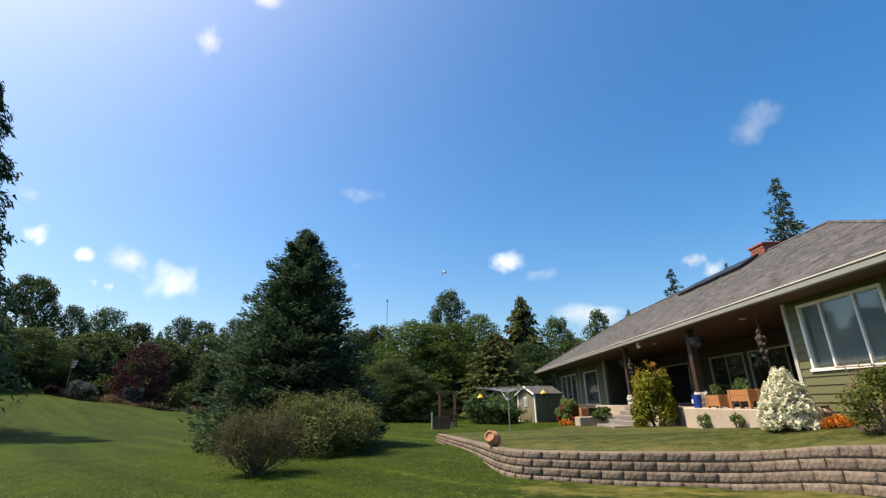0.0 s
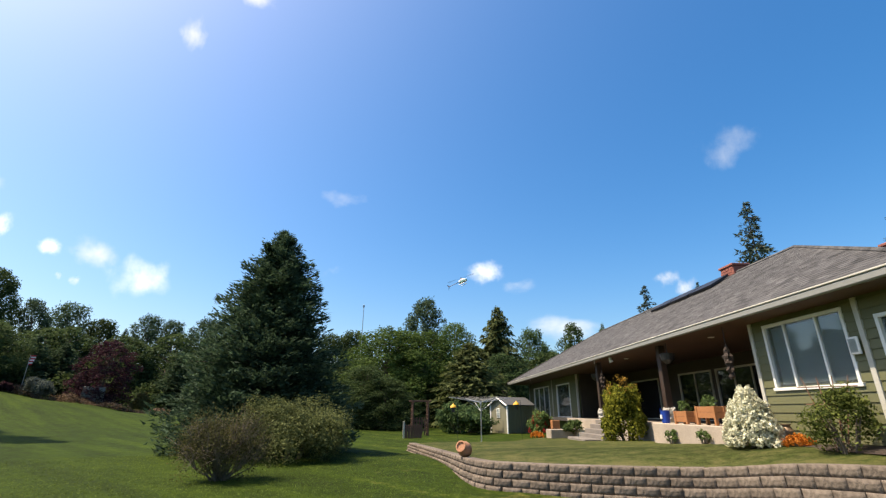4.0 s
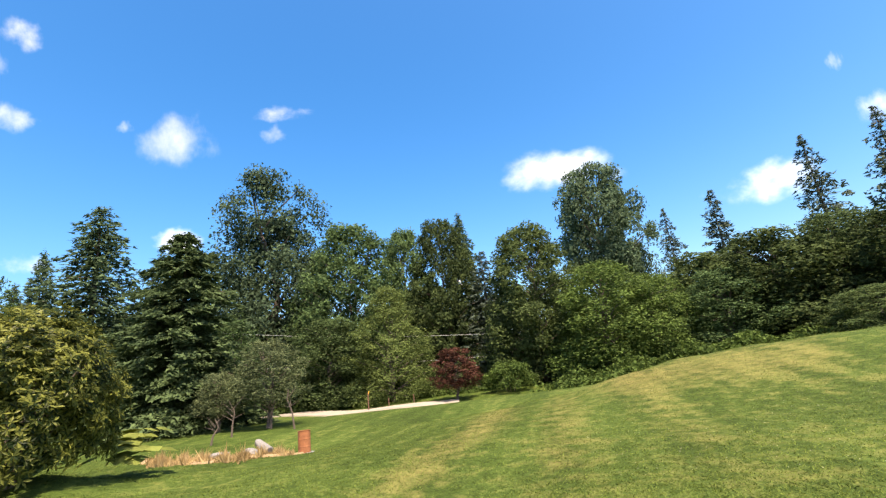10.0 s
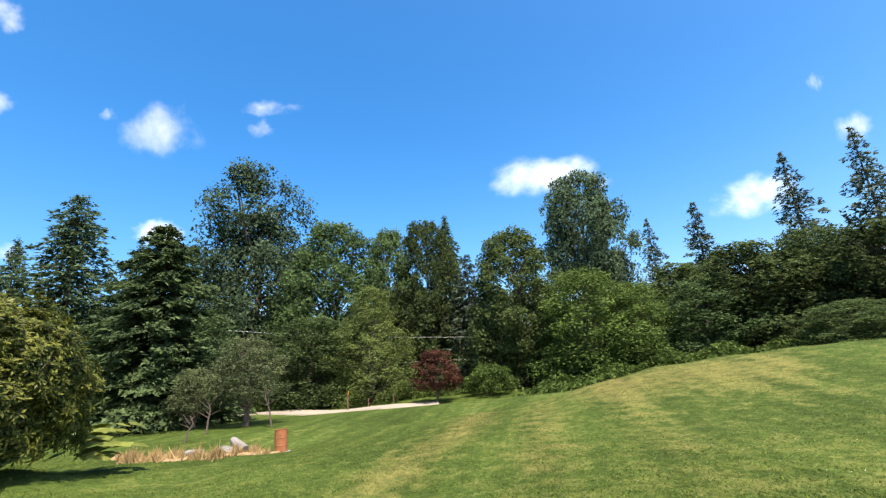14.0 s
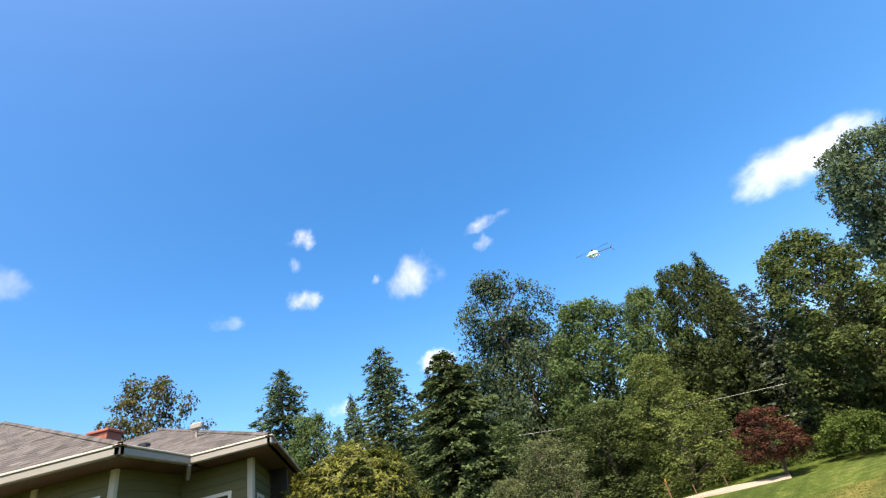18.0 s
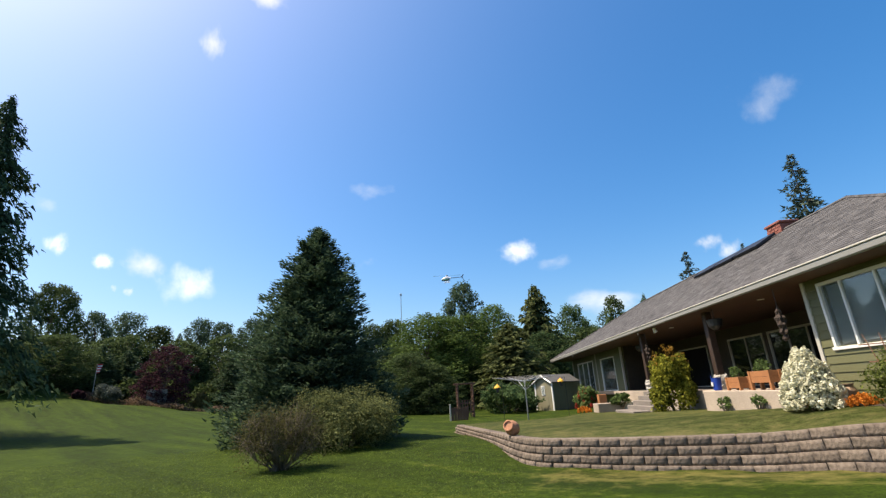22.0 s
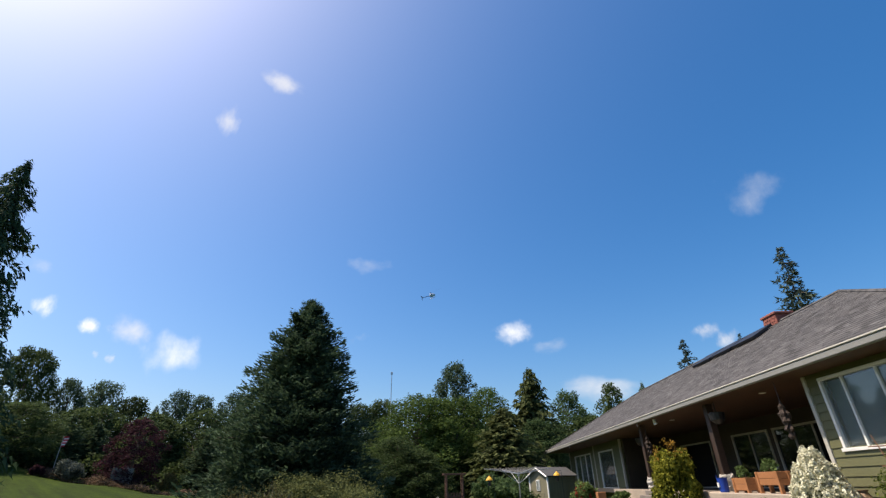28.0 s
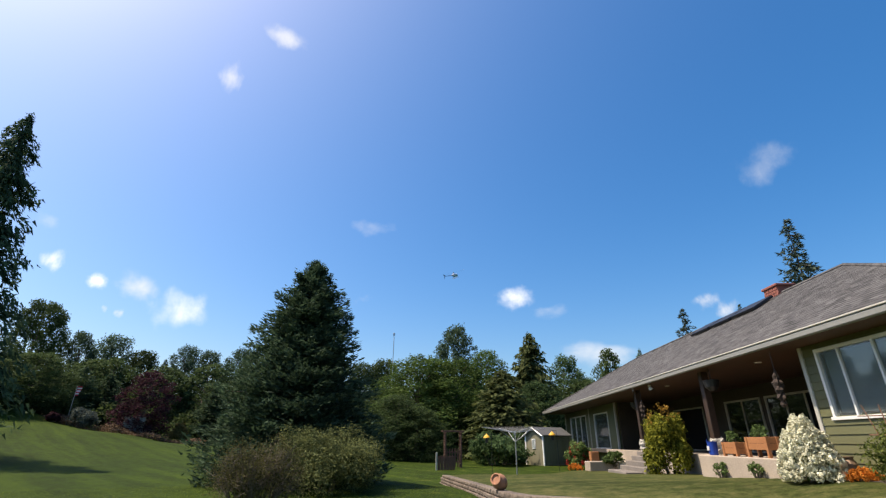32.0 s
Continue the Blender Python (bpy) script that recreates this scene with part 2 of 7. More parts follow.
BLOCK = surface("wall_block", (0.14, 0.106, 0.08), 0.95, 0.45, 5.0, 22, 1.0, col2=(0.235, 0.185, 0.142), per_object=0.4)
SIDING = surface("olive_siding", (0.125, 0.125, 0.055), 0.6, 0.1, 0.8, 25, 0.1, per_object=0.25)
TRIM = surface("cream_trim", (0.48, 0.46, 0.39), 0.55, 0.1, 1.5, 30, 0.05)
WHITE = surface("white_vinyl", (0.78, 0.77, 0.72), 0.4, 0.06, 1.5, 20, 0.03)
GUTTER = surface("gutter_paint", (0.25, 0.245, 0.22), 0.45, 0.1, 1.5, 20, 0.03)
SOFFIT = surface("cedar_soffit", (0.095, 0.045, 0.024), 0.6, 0.3, 1.0, 18, 0.15)
SHINGLE = shingle_material("roof_shingles")
BRICK = surface("chimney_brick", (0.26, 0.09, 0.065), 0.9, 0.3, 3, 30, 0.5)
CONCRETE = surface("concrete", (0.38, 0.31, 0.24), 0.9, 0.3, 1.3, 35, 0.3)
WEATHERED = surface("weathered_concrete", (0.19, 0.165, 0.14), 0.9, 0.35, 1.6, 30, 0.4)
PANE = glass_material("window_pane", (0.6, 0.68, 0.68), 0.9)
# door glass tinted almost black in place of the unlit room behind it
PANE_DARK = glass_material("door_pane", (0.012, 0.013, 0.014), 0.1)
BLIND = surface("window_blind", (0.34, 0.4, 0.41), 0.7, 0.2, 0.7, 8, 0.0)
# brown boards, darkened further to carry the shade of the veranda recess
VERANDA_WALL = surface("shaded_brown_boards", (0.05, 0.037, 0.024), 0.7, 0.3, 1.2, 14, 0.1)
SOLAR = surface("solar_cells", (0.012, 0.012, 0.014), 0.5, 0.2, 2, 20, 0.0)
VINE = surface("dried_vine", (0.045, 0.03, 0.022), 0.9, 0.5, 6, 30, 0.6)
DARK_WOOD = surface("dark_post", (0.045, 0.025, 0.015), 0.6, 0.4, 2, 20, 0.3)
SHED_SIDE = surface("shed_siding", (0.2, 0.185, 0.115), 0.7, 0.12, 1.5, 20, 0.1)
SHED_ROOF = surface("shed_roof", (0.085, 0.085, 0.085), 0.9, 0.2, 2, 40, 0.4)
CLAY = surface("terracotta", (0.42, 0.2, 0.11), 0.85, 0.25, 4, 30, 0.2)
STEEL = surface("galvanised_steel", (0.45, 0.46, 0.46), 0.4, 0.15, 4, 40, 0.1, metal=0.7)
RUSTY = surface("rusty_steel", (0.24, 0.09, 0.035), 0.85, 0.4, 5, 40, 0.4)
PLANTER_WOOD = surface("planter_cedar", (0.36, 0.15, 0.055), 0.65, 0.25, 2, 20, 0.2)
TRELLIS_WOOD = surface("trellis_wood", (0.24, 0.12, 0.07), 0.7, 0.25, 3, 25, 0.2)
ARBOR_WOOD = surface("arbor_wood", (0.13, 0.065, 0.04), 0.8, 0.3, 3, 25, 0.2)
STONE = surface("field_stone", (0.19, 0.18, 0.165), 0.9, 0.35, 3, 25, 0.8)
PALE_STONE = surface("pale_rubble", (0.36, 0.34, 0.3), 0.9, 0.5, 9, 30, 0.9)
BLUE = surface("blue_plastic", (0.01, 0.05, 0.32), 0.4, 0.15, 3, 20, 0.05)
BLACK = surface("black_metal", (0.02, 0.02, 0.022), 0.45, 0.3, 3, 30, 0.1)
ASPHALT = surface("road_gravel", (0.27, 0.235, 0.19), 0.95, 0.2, 0.8, 30, 0.3)
MULCH = surface("bark_mulch", (0.04, 0.027, 0.018), 1.0, 0.5, 3, 40, 1.0)
SHED_WALL = surface("grey_outbuilding", (0.36, 0.34, 0.31), 0.8, 0.12, 1.5, 20, 0.1)
YELLOW = surface("yellow_paint", (0.75, 0.4, 0.03), 0.5, 0.15, 3, 20, 0.03)
CABLE = surface("power_cable", (0.4, 0.4, 0.4), 0.6)
LINE = surface("line_cord", (0.2, 0.2, 0.2), 0.6, 0.1, 3, 20, 0.0)
HELI_WHITE = surface("helicopter_white", (0.86, 0.86, 0.86), 0.3, 0.03, 4, 20, 0.0, coat=0.5)
HELI_GREEN = surface("helicopter_green", (0.18, 0.5, 0.38), 0.35, 0.05, 4, 20, 0.0, coat=0.5)
CARBON = surface("carbon_fibre", (0.03, 0.04, 0.075), 0.35, 0.2, 10, 80, 0.05)
# near-black, so that the rooms look unlit: dimness painted as colour
INSIDE = surface("painted_dim_interior", (0.05, 0.042, 0.036), 0.9, 0.3, 1, 10, 0.0)


def blur_material(name, col, cover):
    m = bpy.data.materials.new(name)
    m.use_nodes = True
    n, l = m.node_tree.nodes, m.node_tree.links
    b, out = n["Principled BSDF"], n["Material Output"]
    b.inputs["Base Color"].default_value, b.inputs["Roughness"].default_value = (*col, 1), 0.6
    tr = n.new("ShaderNodeBsdfTransparent")
    ms = n.new("ShaderNodeMixShader")
    ms.inputs[0].default_value = cover
    l.new(tr.outputs[0], ms.inputs[1])
    l.new(b.outputs[0], ms.inputs[2])
    l.new(ms.outputs[0], out.inputs["Surface"])
    return m


BLADE = blur_material("spinning_blade", (0.24, 0.22, 0.2), 0.18)


def cloud_material(name, cover, glow=0.82):
    """Sunlit vapour, ragged and thinning towards its rim."""
    m = bpy.data.materials.new(name)
    m.use_nodes = True
    n, l = m.node_tree.nodes, m.node_tree.links
    out = n["Material Output"]
    n.remove(n["Principled BSDF"])
    tc = n.new("ShaderNodeTexCoord")
    info = n.new("ShaderNodeObjectInfo")
    shift = n.new("ShaderNodeVectorMath")
    shift.operation = "ADD"
    sc = n.new("ShaderNodeMath")
    sc.operation, sc.inputs[1].default_value = "MULTIPLY", 40.0
    l.new(info.outputs["Random"], sc.inputs[0])
    wide = n.new("ShaderNodeMapping")
    wide.inputs["Scale"].default_value = (1.25, 0.7, 1)
    l.new(tc.outputs["Object"], wide.inputs["Vector"])
    l.new(wide.outputs[0], shift.inputs[0])
    l.new(sc.outputs[0], shift.inputs[1])
    ns = n.new("ShaderNodeTexNoise")
    ns.inputs["Scale"].default_value, ns.inputs["Detail"].default_value, ns.inputs["Roughness"].default_value = 1.3, 6, 0.55
    ns.inputs["Distortion"].default_value = 0.0
    l.new(shift.outputs[0], ns.inputs["Vector"])
    ln = n.new("ShaderNodeVectorMath")
    ln.operation = "LENGTH"
    l.new(tc.outputs["Object"], ln.inputs[0])
    fall = n.new("ShaderNodeMapRange")
    fall.interpolation_type = "SMOOTHSTEP"
    fall.inputs["From Min"].default_value, fall.inputs["From Max"].default_value = 0.0, 1.0
    fall.inputs["To Min"].default_value, fall.inputs["To Max"].default_value = 0.42, -0.85
    l.new(ln.outputs["Value"], fall.inputs["Value"])
    rag = n.new("ShaderNodeMath")
    rag.operation, rag.inputs[1].default_value, rag.inputs[2].default_value = "MULTIPLY_ADD", 2.4, -0.72
    l.new(ns.outputs["Fac"], rag.inputs[0])
    sm = n.new("ShaderNodeMath")
    sm.operation = "ADD"
    l.new(rag.outputs[0], sm.inputs[0])
    l.new(fall.outputs[0], sm.inputs[1])
    den = n.new("ShaderNodeMapRange")
    den.interpolation_type = "SMOOTHSTEP"
    den.inputs["From Min"].default_value, den.inputs["From Max"].default_value = 0.22, 1.5
    den.inputs["To Max"].default_value = cover
    l.new(sm.outputs[0], den.inputs["Value"])
    em = n.new("ShaderNodeEmission")
    em.inputs["Color"].default_value, em.inputs["Strength"].default_value = (0.9, 0.95, 1.0, 1), glow
    tr = n.new("ShaderNodeBsdfTransparent")
    ms = n.new("ShaderNodeMixShader")
    l.new(den.outputs[0], ms.inputs[0])
    l.new(tr.outputs[0], ms.inputs[1])
    l.new(em.outputs[0], ms.inputs[2])
    l.new(ms.outputs[0], out.inputs["Surface"])
    return m


CLOUD_THICK, CLOUD_SOFT, CLOUD_THIN = cloud_material("cloud_thick", 1.0, 1.0), cloud_material("cloud_soft", 0.7), cloud_material("cloud_thin", 0.32)


# ---- mesh helpers ----
def finish(name, verts, faces, mat, parent=None, label="", smooth=False):
    me = bpy.data.meshes.new(name)
    me.from_pydata(verts, [], faces)
    me.materials.append(mat)
    if smooth:
        me.polygons.foreach_set("use_smooth", [True] * len(me.polygons))
    ob = new(name, me)
    ob.parent = parent
    if label:
        ob["label"] = label
    return ob


def part(name, bm, mat, parent=None, label="", smooth=False):
    me = bpy.data.meshes.new(name)
    bm.to_mesh(me)
    bm.free()
    me.materials.append(mat)
    if smooth:
        me.polygons.foreach_set("use_smooth", [True] * len(me.polygons))
    ob = new(name, me)
    ob.parent = parent
    if label:
        ob["label"] = label
    return ob


def bm_box(a, b, bevel=0.0, bm=None):
    """A box from corner a to corner b, its edges rounded off."""
    t = bmesh.new()
    bmesh.ops.create_cube(t, size=1)
    for v in t.verts:
        v.co = [a[k] if v.co[k] < 0 else b[k] for k in range(3)]
    if bevel:
        bmesh.ops.bevel(t, geom=t.edges[:], offset=bevel, segments=1, affect="EDGES")
    if bm is None:
        return t
    me = bpy.data.meshes.new("tmp")
    t.to_mesh(me)
    t.free()
    bm.from_mesh(me)
    bpy.data.meshes.remove(me)
    return bm


def bm_lathe(profile, segments=16, bm=None, m=None):
    """A turned body from (radius, height) pairs."""
    bm = bm or bmesh.new()
    m = m or Matrix()
    rings = []
    for r, z in profile:
        rings.append([bm.verts.new(m @ Vector((r * math.cos(2 * math.pi * i / segments), r * math.sin(2 * math.pi * i / segments), z))) for i in range(segments)])
    for p, q in zip(rings, rings[1:]):
        for i in range(segments):
            j = (i + 1) % segments
            bm.faces.new((p[i], p[j], q[j], q[i]))
    bm.faces.new(rings[0][::-1])
    bm.faces.new(rings[-1])
    return bm


def bm_rod(p, q, r0, r1=None, sides=6, bm=None):
    """A tapered rod from p to q."""
    p, q = Vector(p), Vector(q)
    r1 = r0 if r1 is None else r1
    d = q - p
    m = Matrix.Translation(p) @ d.to_track_quat("Z", "Y").to_matrix().to_4x4()
    return bm_lathe([(r0, 0), (r1, d.length)], sides, bm, m)


def thing(name, loc, label, category, group="", rz=0.0, kind=""):
    ob = new(name)
    ob.empty_display_size = 0.2
    ob.matrix_basis = pose(loc[0], loc[1], loc[2], 0, 0, rz)
    return tagged(ob, label, category, group, kind)


def leaf_cloud(pos, nrm, size, aspect, rng, jitter=0.6, droop=0.0):
    """Kite-shaped leaves at pos, roughly facing nrm: vertices and faces."""
    k = len(pos)
    nrm = nrm + rng.normal(0, jitter, (k, 3))
    nrm /= np.linalg.norm(nrm, axis=1)[:, None] + 1e-9
    ref = rng.normal(0, 1, (k, 3))
    ref[:, 2] -= droop
    u = ref - (ref * nrm).sum(1)[:, None] * nrm
    u /= np.linalg.norm(u, axis=1)[:, None] + 1e-9
    v = np.cross(nrm, u)
    s = size * rng.uniform(0.6, 1.3, k)[:, None]
    a, w = u * s, v * s * aspect
    verts = np.stack([pos - a * 0.5, pos + w * 0.5, pos + a * 0.5, pos - w * 0.5], 1).reshape(-1, 3)
    return verts, np.arange(4 * k).reshape(-1, 4)


def crown_points(rng, lobes, count):
    """Points and outward normals on the skins of (centre, radii) lobes, thinner on their undersides."""
    area = np.array([r[0] * r[2] for _, r in lobes])
    pick = rng.choice(len(lobes), count, p=area / area.sum())
    c = np.array([l[0] for l in lobes])[pick]
    r = np.array([l[1] for l in lobes])[pick]
    d = rng.normal(0, 1, (count, 3))
    d[:, 2] = np.where(rng.random(count) < 0.3, -np.abs(d[:, 2]), np.abs(d[:, 2]))
    d /= np.linalg.norm(d, axis=1)[:, None]
    depth = 1 - 0.45 * rng.random(count)[:, None] ** 2
    warp = 1 + 0.22 * np.sin(pick * 1.7 + d[:, 0] * 5 + d[:, 2] * 4)[:, None] + rng.normal(0, 0.1, (count, 1))
    return c + d * r * depth * warp, d


def tube_list(lines, sides=5):
    """Tapered rods as plain lists: [(p, q, r0, r1), ...]."""
    verts, faces = [], []
    for p, q, r0, r1 in lines:
        p, q = Vector(p), Vector(q)
        if (q - p).length < 1e-5:
            continue
        rot = (q - p).to_track_quat("Z", "Y").to_matrix()
        base = len(verts)
        for c, r in ((p, r0), (q, r1)):
            for i in range(sides):
                a = 2 * math.pi * i / sides
                verts.append(c + rot @ Vector((r * math.cos(a), r * math.sin(a), 0)))
        for i in range(sides):
            j = (i + 1) % sides
            faces.append((base + i, base + j, base + sides + j, base + sides + i))
    return verts, faces


def leaf_triangles(pos, nrm, size, aspect, rng, jitter=0.6, along=None):
    """Small pointed leaves or leaf tufts at pos, roughly facing nrm, or pointing along a given way: vertices and faces."""
    k = len(pos)
    nrm = nrm + rng.normal(0, jitter, (k, 3))
    nrm /= np.linalg.norm(nrm, axis=1)[:, None] + 1e-9
    ref = rng.normal(0, 1, (k, 3)) if along is None else along
    u = ref - (ref * nrm).sum(1)[:, None] * nrm if along is None else ref
    u = u / (np.linalg.norm(u, axis=1)[:, None] + 1e-9)
    v = np.cross(nrm, u)
    v /= np.linalg.norm(v, axis=1)[:, None] + 1e-9
    s = (size * rng.uniform(0.6, 1.35, k))[:, None]
    a, w = u * s, v * s * aspect
    verts = np.stack([pos - a * 0.4 + w * 0.5, pos - a * 0.4 - w * 0.5, pos + a * 0.6], 1).reshape(-1, 3)
    return verts, np.arange(3 * k).reshape(-1, 3)


def broad_tree(name, seed, mat, label, clumps=150, leaves=14000, leaf=0.19, low=0.06, belly=0.42, blunt=0.62, foot=0.7, rag=0.1, clump=0.66, trunk_share=0.16, forks=1, category="tree"):
    """A broad-leaved tree 10 m high and 6 m wide: trunk with limbs, crown of many leaf clumps inside an uneven outline."""
    rng = np.random.default_rng(seed)
    ob = thing(name, (0, 0, 0), label, category)
    ph = rng.uniform(0, 6.28, 3)

    def outline(h, a):
        w = np.where(h < belly, foot + (1 - foot) * np.sin(np.pi / 2 * np.clip(h / belly, 0, 1)), (1 - np.clip((h - belly) / (1.04 - belly), 0, 1) ** 2) ** blunt)
        return w * (1 + rag * (np.sin(2 * a + ph[0] + 4 * h) + 0.8 * np.sin(3 * a + ph[1] - 7 * h) + 0.6 * np.sin(9 * h + ph[2] + a)))

    h = (np.arange(clumps) + rng.uniform(0, 1, clumps)) / clumps
    a = np.arange(clumps) * 2.399 + rng.uniform(-0.5, 0.5, clumps)
    u = np.sqrt(rng.uniform(0.1, 1.0, clumps))
    r = 2.75 * outline(h, a) * u
    size = clump * rng.uniform(0.6, 1.35, clumps) * (0.72 + 0.4 * (1 - h))
    top = 10 - 1.1 * clump * (1 - 0.4) * np.ones(clumps)
    c = np.stack([r * np.cos(a), r * np.sin(a), 10 * low + (top - 10 * low) * h], 1)
    if forks > 1:
        side = np.where(rng.random(clumps) < 0.55, 1.0, -1.0)
        up = np.clip((h - 0.35) / 0.65, 0, 1)
        c[:, 0] = c[:, 0] * (1 - 0.45 * up) + side * 1.15 * up
        c[:, 2] -= np.where(side < 0, 1.5, 0.0) * up
    pick = rng.choice(len(c), leaves, p=size ** 2 / (size ** 2).sum())
    d = rng.normal(0, 1, (leaves, 3))
    d[:, 2] = np.where(rng.random(leaves) < 0.25, -np.abs(d[:, 2]), np.abs(d[:, 2]))
    d /= np.linalg.norm(d, axis=1)[:, None]
    depth = (0.3 + 0.7 * rng.random(leaves) ** 0.5) * (1 + 0.3 * np.sin(d[:, 0] * 7 + pick) * np.sin(d[:, 2] * 6 + pick * 1.7))
    pos = c[pick] + d * (size[pick] * depth)[:, None] * np.array([1.0, 1.0, 1.05])
    out = c[pick] * np.array([1, 1, 0.0])
    out /= np.linalg.norm(out, axis=1)[:, None] + 0.3
    keep = pos[:, 2] > 0.1
    v, f = leaf_triangles(pos[keep], (d + out * 0.7 + np.array([0, 0, 0.35]))[keep], leaf, 0.85, rng, 1.1)
    finish("crown", v.tolist(), f.tolist(), mat, ob)
    lines = []
    pts = [Vector((rng.normal(0, 0.05) * k, rng.normal(0, 0.05) * k, 10 * k / 8 * 0.88)) for k in range(9)]
    pts[0] = Vector((0, 0, -0.3))
    for k in range(8):
        lines.append((pts[k], pts[k + 1], trunk_share * (1 - k / 8.5), trunk_share * (1 - (k + 1) / 8.5)))
    for e in c[::max(1, len(c) // 36)]:
        e = Vector(e)
        k = max(0.1, min(0.82, (e.z - 1.4) / 9.5))
        j = min(7, int(k * 8))
        s = pts[j].lerp(pts[j + 1], k * 8 - j)
        mid = s.lerp(e, 0.5) + Vector((0, 0, 0.15))
        lines += [(s, mid, trunk_share * 0.38 * (1 - k * 0.6), trunk_share * 0.2), (mid, e, trunk_share * 0.2, 0.012)]
    v, f = tube_list(lines)
    finish("trunk", v, f, BARK, ob)
    return ob


def conifer_tree(name, seed, mat, label, whorls=34, per=9, sprigs=24, power=0.85, droop=0.25, length=0.3, ragged=0.15, bare=0.03, hang=0.0, radius=2.4, aspect=0.45, category="tree", rise=-0.1, shaggy=0.1, fan_out=0.6, spread=0.16, fill=0.25, roll=0.9):
    """A conifer 10 m high: a straight trunk, tiers of boughs clothed in sprays that turn all ways, and shaded growth along the trunk."""
    rng = np.random.default_rng(seed)
    ob = thing(name, (0, 0, 0), label, category)
    pos, axis, sizes = [], [], []
    lines = [((0, 0, -0.3), (0, 0, 9.7), 0.17, 0.012)]
    for i in range(whorls):
        h = bare + (1 - bare) * (i + rng.uniform(-0.3, 0.3)) / whorls
        h = min(max(h, bare), 0.985)
        reach = radius * (1 - h) ** power * min(1, 0.7 + h * 3)
        n = max(4, int(per * (0.5 + 0.5 * (1 - h))))
        for j in range(n):
            a = 2 * math.pi * (j + rng.uniform(-0.4, 0.4)) / n + i * 1.3
            r = max(0.1, reach * rng.uniform(1 - ragged * 2.2, 1 + ragged))
            cx, sx = math.cos(a), math.sin(a)
            m = max(5, int(sprigs * (0.3 + 0.7 * r / radius)))
            t = np.sqrt(rng.uniform(0.03, 1.0, m))
            inner = rng.random(m) < fill
            t = np.where(inner, t * 0.6, t)
            z = 10 * h - droop * r * t ** 1.5 + 0.14 * r * np.maximum(0, t - 0.65) * 2
            side = rng.normal(0, spread, m) * r * (0.35 + t * 0.5)
            pos.append(np.stack([cx * r * t - sx * side, sx * r * t + cx * side, z + rng.normal(0, shaggy, m) - hang * rng.uniform(0, 0.5, m)], 1))
            fan = a + rng.normal(0, fan_out, m)
            axis.append(np.stack([np.cos(fan) * (1 - hang), np.sin(fan) * (1 - hang), rise - hang * 1.2 + rng.normal(0, 0.4, m)], 1))
            sizes.append(length * (0.5 + 0.5 * min(1, r)) * np.ones(m))
            if i % 3 == 0 and j % 2 == 0:
                lines.append(((0, 0, 10 * h), (cx * r * 0.85, sx * r * 0.85, 10 * h - droop * r * 0.75), 0.035, 0.008))
    pos, axis, sizes = np.concatenate(pos), np.concatenate(axis), np.concatenate(sizes)
    out = pos * np.array([1, 1, 0.0])
    out /= np.linalg.norm(out, axis=1)[:, None] + 0.2
    v, f = leaf_triangles(pos, out * 0.5 + np.array([0, 0, 0.8]), sizes, aspect, rng, roll, axis)
    finish("crown", v.tolist(), f.tolist(), mat, ob)
    v, f = tube_list(lines)
    finish("trunk", v, f, BARK, ob)
    return ob


def leafy_bush(name, seed, mat, label, radii, lobes=14, leaves=6000, leaf=0.09, aspect=0.5, category="shrub", stems=7, lift=0.0):
    """A rounded shrub: short stems inside, leaf clumps outside; it stands on its own origin."""
    rng = np.random.default_rng(seed)
    ob = thing(name, (0, 0, 0), label, category)
    rx, ry, rz = radii
    ls = [((0, 0, rz * 0.95 + lift), (rx * 0.72, ry * 0.72, rz * 0.78))]
    for i in range(lobes):
        a, h = i * 2.4, rng.uniform(0.05, 1.0)
        wide = math.sqrt(max(0.05, 1 - (h * 0.92) ** 2))
        k = rng.uniform(0.6, 0.9) * wide
        rad = rng.uniform(0.18, 0.4)
        ls.append(((rx * k * math.cos(a), ry * k * math.sin(a), lift + rz * (0.32 + 1.25 * h)), (rx * rad, ry * rad, rz * rad * 1.15)))
    pos, nrm = crown_points(rng, ls, leaves)
    keep = pos[:, 2] > 0.02
    v, f = leaf_cloud(pos[keep], nrm[keep], leaf, aspect, rng, 0.75)
    finish("leaves", v.tolist(), f.tolist(), mat, ob)
    lines = []
    for i in range(stems):
        a = i * 2.4
        p = Vector((0.12 * math.cos(a) * rx, 0.12 * math.sin(a) * ry, -0.1))
        q = Vector((rx * 0.5 * math.cos(a), ry * 0.5 * math.sin(a), lift + rz * rng.uniform(0.7, 1.3)))
        lines.append((p, q, 0.03, 0.008))
    v, f = tube_list(lines)
    finish("stem_cluster", v, f, TWIG, ob)
    return ob


